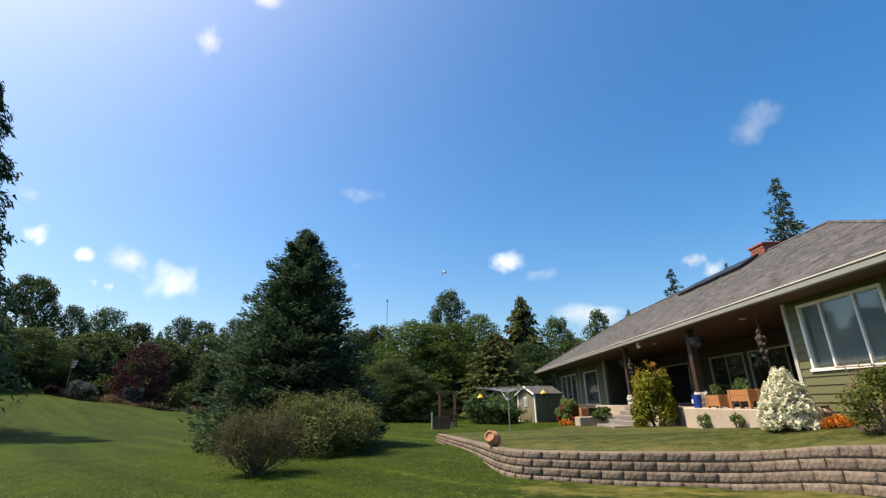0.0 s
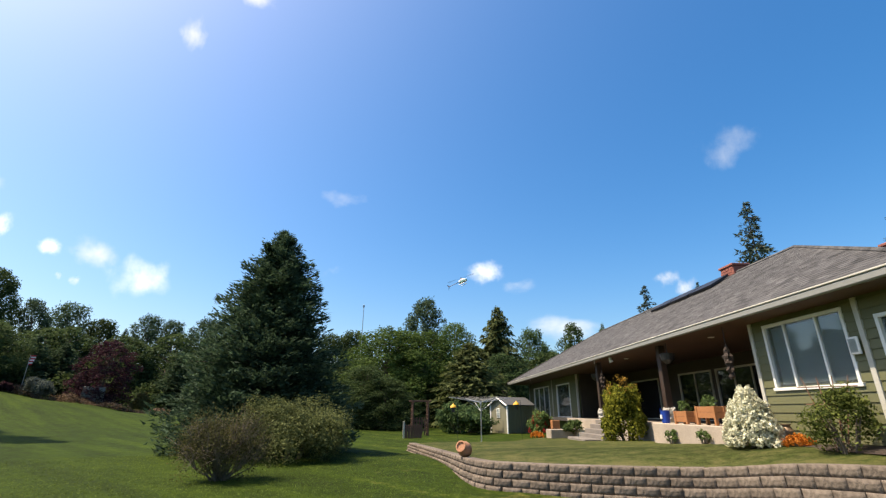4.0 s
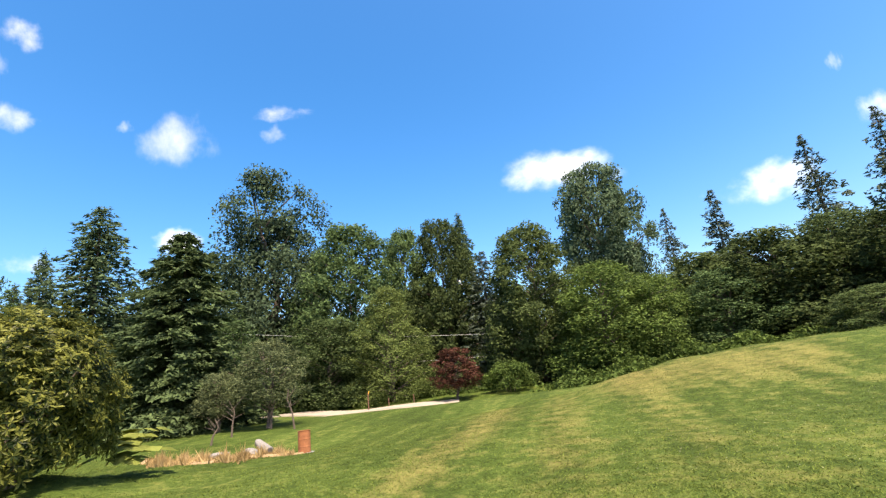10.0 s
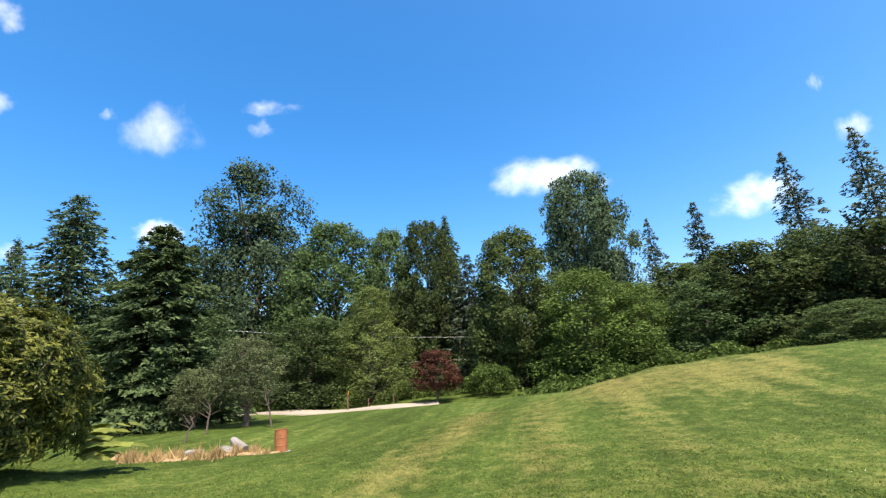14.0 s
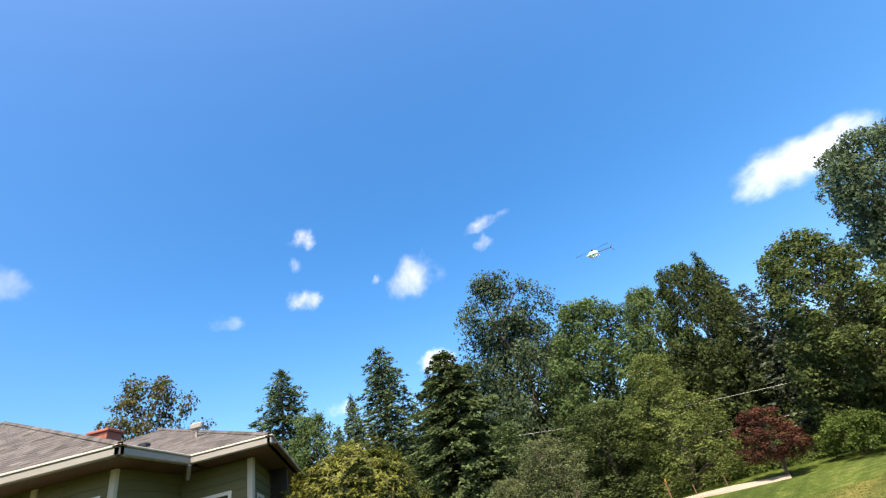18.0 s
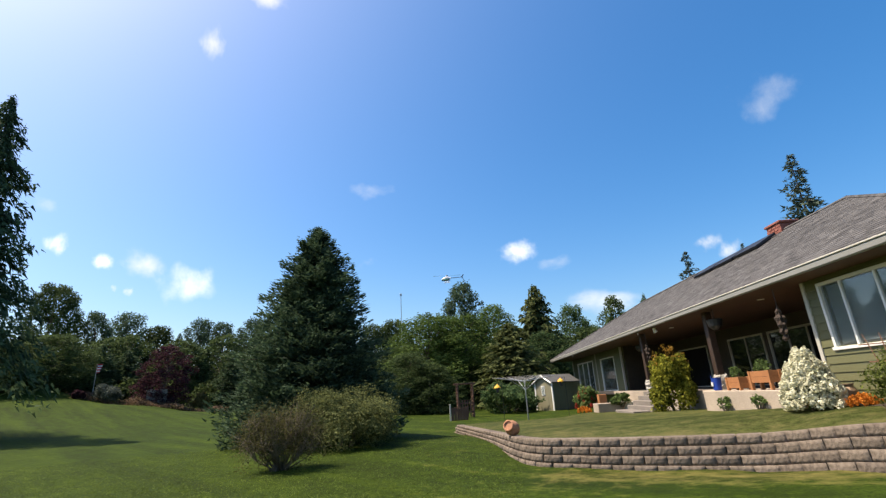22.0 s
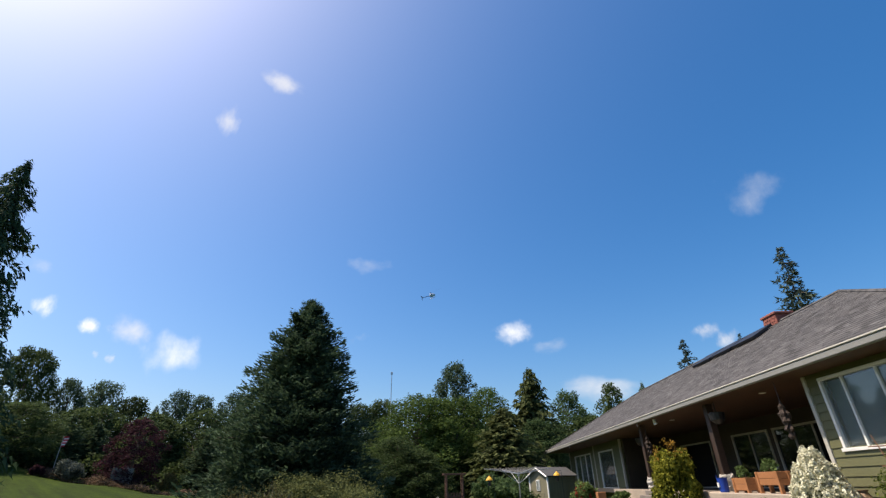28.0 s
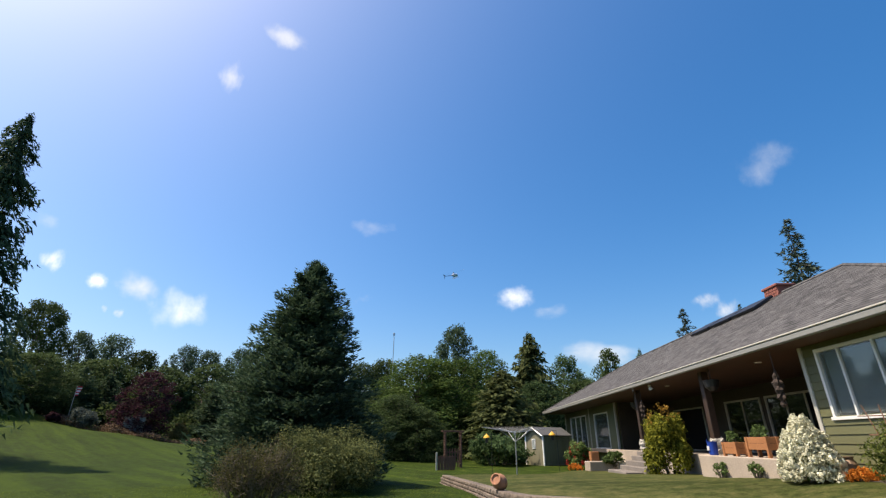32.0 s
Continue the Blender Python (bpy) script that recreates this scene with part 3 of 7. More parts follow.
def rosette_bush(name, seed, mat, label, radii, shoots=2600, leaf=0.15, category="shrub"):
    """A big evergreen shrub: each shoot ends in a ring of long leaves, on an uneven dome."""
    rng = np.random.default_rng(seed)
    ob = thing(name, (0, 0, 0), label, category)
    az, up = rng.uniform(-math.pi, math.pi, shoots), rng.uniform(-0.85, 1.0, shoots)
    flat = np.where(up > 0, np.sqrt(1 - up ** 2), 1 - 0.22 * up ** 2)
    d = np.stack([np.cos(az) * flat, np.sin(az) * flat, up], 1)
    lump = 1 + 0.1 * np.sin(3 * az + 1.0 + 4 * d[:, 2]) + 0.08 * np.sin(7 * az - 5 * d[:, 2]) + 0.06 * np.sin(13 * az + 9 * d[:, 2])
    depth = lump * (1 - 0.22 * rng.random(shoots) ** 2)
    pos = d * np.array(radii) * depth[:, None] + np.array([0, 0, radii[2] * 0.95])
    keep = pos[:, 2] > 0.05
    pos, d = pos[keep], d[keep]
    tilt = d + np.array([0, 0, 0.55]) + rng.normal(0, 0.25, d.shape)
    tilt /= np.linalg.norm(tilt, axis=1)[:, None]
    ref = rng.normal(0, 1, d.shape)
    u = ref - (ref * tilt).sum(1)[:, None] * tilt
    u /= np.linalg.norm(u, axis=1)[:, None]
    w = np.cross(tilt, u)
    verts = []
    for k in range(7):
        a = 2 * math.pi * k / 7 + rng.normal(0, 0.25, len(pos))
        way = u * np.cos(a)[:, None] + w * np.sin(a)[:, None] + tilt * rng.uniform(-0.15, 0.6, len(pos))[:, None]
        side = np.cross(way, tilt)
        ln = (leaf * rng.uniform(0.75, 1.25, len(pos)))[:, None]
        verts.append(np.stack([pos, pos + way * ln * 0.55 + side * ln * 0.17, pos + way * ln - tilt * ln * 0.12, pos + way * ln * 0.55 - side * ln * 0.17], 1))
    v = np.concatenate(verts).reshape(-1, 3)
    finish("leaves", v.tolist(), np.arange(len(v)).reshape(-1, 4).tolist(), mat, ob)
    for i in range(14):
        a = i * 2.4
        q = Vector((radii[0] * 0.75 * math.cos(a), radii[1] * 0.75 * math.sin(a), radii[2] * rng.uniform(0.5, 1.5)))
        m = q * 0.45 + Vector((0, 0, 0.1))
        v, f = tube_list([(Vector((0.1 * math.cos(a), 0.1 * math.sin(a), -0.1)), m, 0.05, 0.035), (m, q, 0.035, 0.01)])
        finish("stem", v, f, TWIG, ob)
    return ob


# ---- ground ----
# heights: bearing, distance, height
CONTROL = [(45, 14, .1), (43, 60, 4.8), (39, 59, 3.0), (36, 58, 2.1), (27, 55, 1.0), (20, 12.5, .2), (15, 17, .2), (18, 21, .16), (0, 10, 0), (0, 22, 0),
           (-7, 12, 0), (-19, 11, 0), (-30, 11, 0), (-38, 10, .25), (-50, 8.9, .4), (-62, 8.6, .45), (-75, 9.6, .55), (-77, 11.5, .85),
           (-84, 15, .35), (-100, 17, -.36), (-116, 7, 0), (-92, 45, -.5), (-105, 36, -.6), (-117, 33, -.6), (-105, 50, -.3), (-118, 46, -.4), (-127, 20, .2)]
CONTROL += [(-136, 18, .85), (-131.5, 19, .36), (-128, 17, .1), (-139.5, 18, 1.15), (-150, 20, 1.52), (-156, 20, 1.62), (-144, 20, 1.36), (-161, 20, 1.68), (-116, 20, -.35), (-122, 20, -.2), (-128, 32, -.9), (-134, 25, .0), (-138, 31, .1), (-150, 34, 1.1), (-161, 32, 1.3), (180, 8, .2), (180, 30, 1.9), (90, 20, 1.0), (90, 60, 4.0), (0, 60, .1),
            (-30, 60, .3), (-60, 60, .3), (0, 1, 0), (135, 20, 1), (135, 60, 4), (-70, 28, .2), (-145, 10, .25), (-99.6, 15.9, -.33), (-89, 15.2, -.08), (-93, 18, -.15), (-95, 13, -.12), (-90, 10.5, .05), (-86, 11, .15), (-84.5, 13, .3)]
CP = np.array([[*polar(a, r)[:2], z] for a, r, z in CONTROL])
# the garden wall's line: bearing, distance, top, foot
WALL_LINE = [(1.0, 22.5, .34, 0.0), (-3, 16.5, .43, 0.0), (-7, 12.2, .58, 0.0), (-13, 11.3, .61, 0.0), (-19, 11.0, .63, 0.0), (-30, 11.0, .68, .02),
             (-38.5, 10.1, .91, .25), (-50, 9.3, 1.02, .38), (-62, 9.0, 1.05, .44), (-70, 9.3, 1.0, .6)]
TERRACE = [(-33, 14.1, .99), (-26.2, 17.4, .79), (-20, 22.7, .53), (-17, 26.6, .42), (-10, 36, 0.0), (-7.4, 26, .1), (-40, 12.8, 1.13), (-47, 11.6, 1.15), (-53, 10.6, 1.12),
           (-64, 10.8, 1.15), (0, 40, 0), (-30, 45, .5), (-75, 12, 1.0), (-60, 20, 1.0)]
TP = np.array([[*polar(a, r)[:2], z] for a, r, z in TERRACE] + [[*polar(a, r + 0.4)[:2], t - 0.03] for a, r, t, _ in WALL_LINE])


def smooth_height(points, x, y, power=2.6, ease=0.8):
    x, y = np.asarray(x, float), np.asarray(y, float)
    d = np.hypot(points[:, 0] - x[..., None], points[:, 1] - y[..., None]) + ease
    w = d ** -power
    return (w * points[:, 2]).sum(-1) / w.sum(-1)


def ground_z(x, y):
    return float(smooth_height(CP, x, y))


def terrace_z(x, y):
    return float(smooth_height(TP, x, y))


def ground_sheet():
    u = np.linspace(-1, 1, 281)
    s = np.sign(u) * (np.abs(u) ** 4 * 1600 + np.abs(u) * 75)
    xx, yy = np.meshgrid(s, s, indexing="ij")
    zz = smooth_height(CP, xx, yy)
    n = len(s)
    verts = np.stack([xx, yy, zz], -1).reshape(-1, 3)
    i = np.arange(n * n).reshape(n, n)
    faces = np.stack([i[:-1, :-1], i[1:, :-1], i[1:, 1:], i[:-1, 1:]], -1).reshape(-1, 4)
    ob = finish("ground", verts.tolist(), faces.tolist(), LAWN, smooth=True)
    az = np.degrees(np.arctan2(-verts[:, 0], verts[:, 1]))
    r = np.hypot(verts[:, 0], verts[:, 1])
    # the sunny bank is parched, the flat lawn green
    crest = np.clip((-np.abs(az + 146) + 14) / 6, 0, 1) * np.clip(1.3 - np.abs(r - 17.2 - 0.05 * (az + 146)) / 3.5, 0, 1)
    # pale mown lanes running out to the end of the bank
    across = 0.644 * (verts[:, 0] - 10.0) + 0.765 * (verts[:, 1] + 5.5)
    along = 0.765 * (verts[:, 0] - 10.0) - 0.644 * (verts[:, 1] + 5.5)
    lane = np.clip(1.25 - np.abs(across - 0.1 + 0.25 * np.sin(along * 0.5)) / 0.8, 0, 1) + 0.8 * np.clip(1.2 - np.abs(across + 2.1) / 0.45, 0, 1) + 0.5 * np.clip(1.2 - np.abs(across + 4.4) / 0.6, 0, 1)
    strip = lane * np.clip((along + 6.5) / 3, 0, 1) * np.clip((8.8 - along) / 3, 0, 1)
    foot = np.clip((az + 62) / 6, 0, 1) * np.clip((-4 - az) / 6, 0, 1) * np.clip(1 - np.abs(r - 10.0) / 1.8, 0, 1)
    # a little drier and paler, with the brightness of front-lit grass painted in
    front = np.clip((-78 - az) / 10, 0, 1) * 0.07
    dry = front + crest * 0.44 + foot * 0.55 + strip * 0.58 + np.clip((-np.abs(az + 150) + 30) / 12, 0, 1) * 0.03
    dry -= np.clip((az - 5) / 10, 0, 1) * np.clip((60 - r) / 10, 0, 1) * 0.8
    att = ob.data.attributes.new("dry", "FLOAT", "POINT")
    att.data.foreach_set("value", dry)
    # lawn up to the spruce deeper green: its side-lit darkness put into the colour
    side_lit = ob.data.attributes.new("side_lit", "FLOAT", "POINT")
    side_lit.data.foreach_set("value", np.clip(0.5 + (0.766 * verts[:, 1] - 0.643 * verts[:, 0]) / 5, 0, 1))
    return tagged(ob, "mown lawn, green with parched tan patches on the bank", "lawn", kind="structure")


ground_sheet()


def terrace_sheet():
    inner = [Vector((*polar(a, r + 0.15)[:2], t)) for a, r, t, _ in WALL_LINE]
    dense = []
    for p, q in zip(inner, inner[1:]):
        k = max(2, int((q - p).length / 0.6))
        dense += [p.lerp(q, i / k) for i in range(k)]
    dense.append(inner[-1])
    rows = 26
    verts, faces = [], []
    for p in dense:
        out = Vector((24, p.y * 1.15 + 8 if p.y > 3.4 else p.y * 1.0 + 2, p.z))
        for j in range(rows):
            t = (j / (rows - 1)) ** 1.6
            q = p.lerp(out, t)
            k = min(1.0, math.hypot(q.x - p.x, q.y - p.y) / 1.6)
            k = k * k * (3 - 2 * k)
            verts.append((q.x, q.y, (p.z - 0.035) * (1 - k) + terrace_z(q.x, q.y) * k))
    for i in range(len(dense) - 1):
        for j in range(rows - 1):
            a = i * rows + j
            faces.append((a, a + rows, a + rows + 1, a + 1))
    ob = finish("terrace_lawn", verts, faces, LAWN_TOP, smooth=True)
    return tagged(ob, "raised terrace lawn, short and partly dry", "lawn", kind="structure")


terrace_sheet()


def grass_tufts():
    """Blades on the nearer lawn."""
    rng = np.random.default_rng(5)
    n = 240000
    r = 5.3 + 15 * rng.random(n) ** 1.3
    az = np.where(rng.random(n) < 0.36, rng.uniform(-6, 52, n), rng.uniform(-178, -74, n))
    a = np.radians(az)
    x, y = -np.sin(a) * r, np.cos(a) * r
    z = smooth_height(CP, x, y)
    pos = np.stack([x, y, z], 1)
    lean = rng.normal(0, 0.8, (n, 3)) * np.array([1, 1, 0.1]) + np.array([0, 0, 0.5])
    h = rng.uniform(0.025, 0.055, n)[:, None]
    side = rng.normal(0, 1, (n, 3)) * np.array([1, 1, 0])
    side /= np.linalg.norm(side, axis=1)[:, None]
    w = side * rng.uniform(0.003, 0.009, n)[:, None]
    v = np.stack([pos - w, pos + w, pos + lean * h], 1).reshape(-1, 3)
    ob = finish("grass", v.tolist(), np.arange(3 * n).reshape(-1, 3).tolist(), GRASS_BLADE)
    tagged(ob, "short green grass blades on the lawn", "grass", kind="stuff")
    n = 1500
    r = 6.5 + 9 * rng.random(n)
    a = np.radians(rng.uniform(-178, -132, n))
    x, y = -np.sin(a) * r, np.cos(a) * r
    pos = np.stack([x, y, smooth_height(CP, x, y) + 0.03], 1)
    v, f = leaf_cloud(pos, np.tile([0, 0, 1.0], (n, 1)), 0.011, 0.9, rng, 0.2)
    ob = finish("clover", v.tolist(), f.tolist(), HYDRANGEA)
    tagged(ob, "tiny white clover heads in the grass", "clover", kind="stuff")


grass_tufts()


# road along the woods
def road():
    pts = [(-80, 56), (-86, 50), (-92, 45), (-98.5, 40), (-105, 36.5), (-111, 34.5), (-115, 34), (-118.5, 34)]
    verts, faces = [], []
    line = []
    for (a0, r0), (a1, r1) in zip(pts, pts[1:]):
        for k in range(6):
            line.append(polar(a0 + (a1 - a0) * k / 6, r0 + (r1 - r0) * k / 6))
    for p in line:
        d = p.normalized()
        for off in (-1.7, -1.6, 0, 1.6, 1.7):
            q = p + d * off
            verts.append((q.x, q.y, ground_z(q.x, q.y) + (0.1 if abs(off) < 1.65 else -0.1)))
    for i in range(len(line) - 1):
        for j in range(4):
            a = i * 5 + j
            faces.append((a, a + 5, a + 6, a + 1))
    return tagged(finish("road", verts, faces, ASPHALT), "narrow pale grey country lane", "road", kind="structure")


road()


# ---- garden wall of split-face blocks ----
def garden_wall():
    ob = thing("retaining_wall", polar(-19, 11), "low dry-stacked retaining wall of rough tan-grey concrete blocks", "wall", kind="structure")
    inv = ob.matrix_basis.inverted()
    pts = []
    raw = [Vector((*polar(a, r)[:2], t, b)) for a, r, t, b in WALL_LINE]
    for i in range(len(raw) - 1):
        p0, p1, p2, p3 = raw[max(0, i - 1)], raw[i], raw[i + 1], raw[min(len(raw) - 1, i + 2)]
        for k in range(8):
            u = k / 8
            c = 0.5 * (2 * p1 + (p2 - p0) * u + (2 * p0 - 5 * p1 + 4 * p2 - p3) * u * u + (3 * p1 - p0 - 3 * p2 + p3) * u ** 3)
            pts.append((Vector((c[0], c[1], 0)), c[2], c[3]))
    pts.append((Vector((raw[-1][0], raw[-1][1], 0)), raw[-1][2], raw[-1][3]))
    cum = [0.0]
    for p, q in zip(pts, pts[1:]):
        cum.append(cum[-1] + (q[0] - p[0]).length)

    def along(s):
        s = min(max(s, 0), cum[-1] - 1e-4)
        i = max(k for k in range(len(cum) - 1) if cum[k] <= s)
        t = (s - cum[i]) / (cum[i + 1] - cum[i])
        p, q = pts[i], pts[i + 1]
        return p[0].lerp(q[0], t), p[1] + (q[1] - p[1]) * t, p[2] + (q[2] - p[2]) * t

    variants = []
    rng = random.Random(3)
    for k in range(6):
        bm = bm_box((-0.5, -0.5, -0.5), (0.5, 0.5, 0.5))
        bmesh.ops.subdivide_edges(bm, edges=[e for e in bm.edges if abs(e.verts[0].co.x - e.verts[1].co.x) > 0.5], cuts=3)
        bmesh.ops.subdivide_edges(bm, edges=[e for e in bm.edges if abs(e.verts[0].co.z - e.verts[1].co.z) > 0.5 and e.verts[0].co.y < 0 and e.verts[1].co.y < 0], cuts=2)
        for v in bm.verts:
            if v.co.y < 0:
                v.co.y += rng.uniform(-0.03, 0.03)
                if abs(v.co.x) > 0.4:
                    v.co.y += 0.03
                if abs(v.co.z) > 0.4:
                    v.co.y += 0.012
            v.co.x *= 1 - rng.uniform(0.008, 0.02)
            v.co.z *= 1 - rng.uniform(0.0, 0.03)
        bm.transform(Matrix.Diagonal((0.43, 0.3, 0.15, 1)))
        for f in bm.faces:
            f.smooth = f.normal.y < -0.7 and all(v.co.y < 0 for v in f.verts)
        me = bpy.data.meshes.new("block")
        bm.to_mesh(me)
        bm.free()
        me.materials.append(BLOCK)
        variants.append(me)
    courses, size = 4, 0.43
    for c in range(courses):
        s = 0.1 + (size / 2 if c % 2 else 0)
        while s < cum[-1]:
            p, top, foot = along(s)
            q, top2, _ = along(s + 0.1)
            d = (q - p).normalized()
            h = (top - foot + 0.06) / courses
            z = foot - 0.06 + h * (c + 0.5)
            b = new("block", rng.choice(variants))
            b.parent = ob
            out = Vector((d.y, -d.x, 0))
            if out.dot(p) < 0:
                out = -out
            pos = p + out * (0.03 * c)
            yaw = math.degrees(math.atan2(out.y, out.x)) - 90
            run = Vector((math.cos(radians(yaw)), math.sin(radians(yaw)), 0))
            if run.dot(d) < 0:
                d = -d
                top2, top = top, top2
            tilt = -math.degrees(math.atan2(top2 - top, 0.1))
            b.matrix_basis = inv @ pose(pos.x, pos.y, z, 0, 0, yaw + rng.uniform(-1.5, 1.5)) @ pose(0, 0, 0, 0, tilt, 0) @ Matrix.Diagonal((rng.uniform(0.985, 1.0), 1, h * 0.995 / 0.15, 1))
            s += size
    return ob


# ---- house ----
FLOOR, EAVE, SOF = 1.4, 4.06, 3.88
FX, WX = 8.6, 10.6            # front wall planes: main block, wing
FARX = 9.5                   # the far bay stands back
GX, GWX = 7.8, 9.8           # gutter lines


def wall_panel(name, parent, axis, plane, u0, u1, z0, z1, holes, thick=0.16, mat=None, inward=1):
    """A wall in the plane axis=plane from u0 to u1, with rectangular holes (u0, u1, z0, z1)."""
    us = sorted({u0, u1, *[h[0] for h in holes], *[h[1] for h in holes]})
    zs = sorted({z0, z1, *[h[2] for h in holes], *[h[3] for h in holes]})
    bm = bmesh.new()
    for a, b in zip(us, us[1:]):
        for c, d in zip(zs, zs[1:]):
            m = ((a + b) / 2, (c + d) / 2)
            if any(h[0] < m[0] < h[1] and h[2] < m[1] < h[3] for h in holes):
                continue
            lo, hi = (plane, a, c), (plane + thick * inward, b, d)
            if axis == "y":
                lo, hi = (a, plane, c), (b, plane + thick * inward, d)
            bm_box([min(p, q) for p, q in zip(lo, hi)], [max(p, q) for p, q in zip(lo, hi)], 0, bm)
    bmesh.ops.remove_doubles(bm, verts=bm.verts[:], dist=0.0005)
    return part(name, bm, mat or SIDING, parent)


def planks(parent, axis, plane, u0, u1, z0, z1, holes, out=-1, step=0.19):
    """Lap siding, board by board, leaving out the holes."""
    z = z0
    while z < z1 - 0.02:
        top = min(z + step, z1)
        spans = [(u0, u1)]
        for h in holes:
            if h[2] - 0.02 < (z + top) / 2 < h[3] + 0.02:
                nxt = []
                for a, b in spans:
                    if h[0] > a:
                        nxt.append((a, min(b, h[0])))
                    if h[1] < b:
                        nxt.append((max(a, h[1]), b))
                spans = [s for s in nxt if s[1] - s[0] > 0.03]
        for a, b in spans:
            t0, t1 = plane + out * 0.034, plane + out * 0.012
            p = [(t0, a, z), (t0, b, z), (t1, b, top), (t1, a, top), (plane, a, z), (plane, b, z), (plane, b, top), (plane, a, top)]
            if axis == "y":
                p = [(v, u, w) for u, v, w in p]
            f = [(0, 1, 2, 3), (0, 4, 5, 1), (3, 2, 6, 7), (0, 3, 7, 4), (1, 5, 6, 2)]
            finish("plank", p, f, SIDING, parent)
        z = top


def window_unit(parent, axis, plane, u0, u1, z0, z1, bars=(), out=-1, frame_mat=None, pane=None, sill=True, label="white vinyl window"):
    """Frame, mullions, panes and sill set in a hole of the wall."""
    frame_mat = frame_mat or WHITE
    w = thing("window", (0, 0, 0), "", "")
    w.parent = parent
    for key in ("label", "category"):
        if key in w:
            del w[key]
    w["label"] = label

    def slab(name, a, b, c, d, n0, n1, mat, par, bev=0.006):
        lo, hi = [plane + n0 * -out, a, c], [plane + n1 * -out, b, d]
        if axis == "y":
            lo, hi = [a, plane + n0 * -out, c], [b, plane + n1 * -out, d]
        return part(name, bm_box([min(p, q) for p, q in zip(lo, hi)], [max(p, q) for p, q in zip(lo, hi)], bev), mat, par)

    t = 0.052
    slab("frame", u0 - 0.05, u1 + 0.05, z1 - 0.02, z1 + t, -0.05, 0.06, frame_mat, w)
    slab("frame", u0 - 0.05, u0 + t - 0.03, z0, z1 - 0.02, -0.048, 0.06, frame_mat, w)
    slab("frame", u1 - t + 0.03, u1 + 0.05, z0, z1 - 0.02, -0.048, 0.06, frame_mat, w)
    if sill:
        slab("sill", u0 - 0.09, u1 + 0.09, z0 - 0.05, z0 + 0.02, -0.07, 0.06, frame_mat, w)
    else:
        slab("frame", u0 - 0.05, u1 + 0.05, z0 - 0.05, z0 + 0.02, -0.046, 0.06, frame_mat, w)
    edges = [u0 + t - 0.03, *[u0 + (u1 - u0) * b for b in bars], u1 - t + 0.03]
    for b in bars:
        c = u0 + (u1 - u0) * b
        slab("mullion", c - 0.026, c + 0.026, z0 + 0.02, z1 - 0.02, -0.03, 0.05, frame_mat, w)
    for a, b in zip(edges, edges[1:]):
        slab("pane", a + 0.01, b - 0.01, z0 + 0.02, z1 - 0.02, 0.012, 0.02, pane or PANE, w, 0)
    return w


def roof_plane(parent, low0, low1, high0, high1, course=0.17):
    """A slope laid with overlapping shingle courses; its corners run from the eave to the ridge."""
    low0, low1, high0, high1 = map(Vector, (low0, low1, high0, high1))
    n = max(4, int((low0 + low1 - high0 - high1).length / 2 / course))
    nor = (low1 - low0).cross((high0 + high1) / 2 - low0).normalized()
    if nor.z < 0:
        nor = -nor
    verts, faces = [], []
    for i in range(n):
        a, b = i / n, (i + 1) / n
        p, q = low0.lerp(high0, a), low1.lerp(high1, a)
        r, s = low0.lerp(high0, b), low1.lerp(high1, b)
        k = len(verts)
        verts += [p, q, p + nor * 0.005, q + nor * 0.005, s, r]
        faces += [(k, k + 1, k + 3, k + 2), (k + 2, k + 3, k + 4, k + 5)]
    return finish("shingle_slope", verts, faces, SHINGLE, parent)


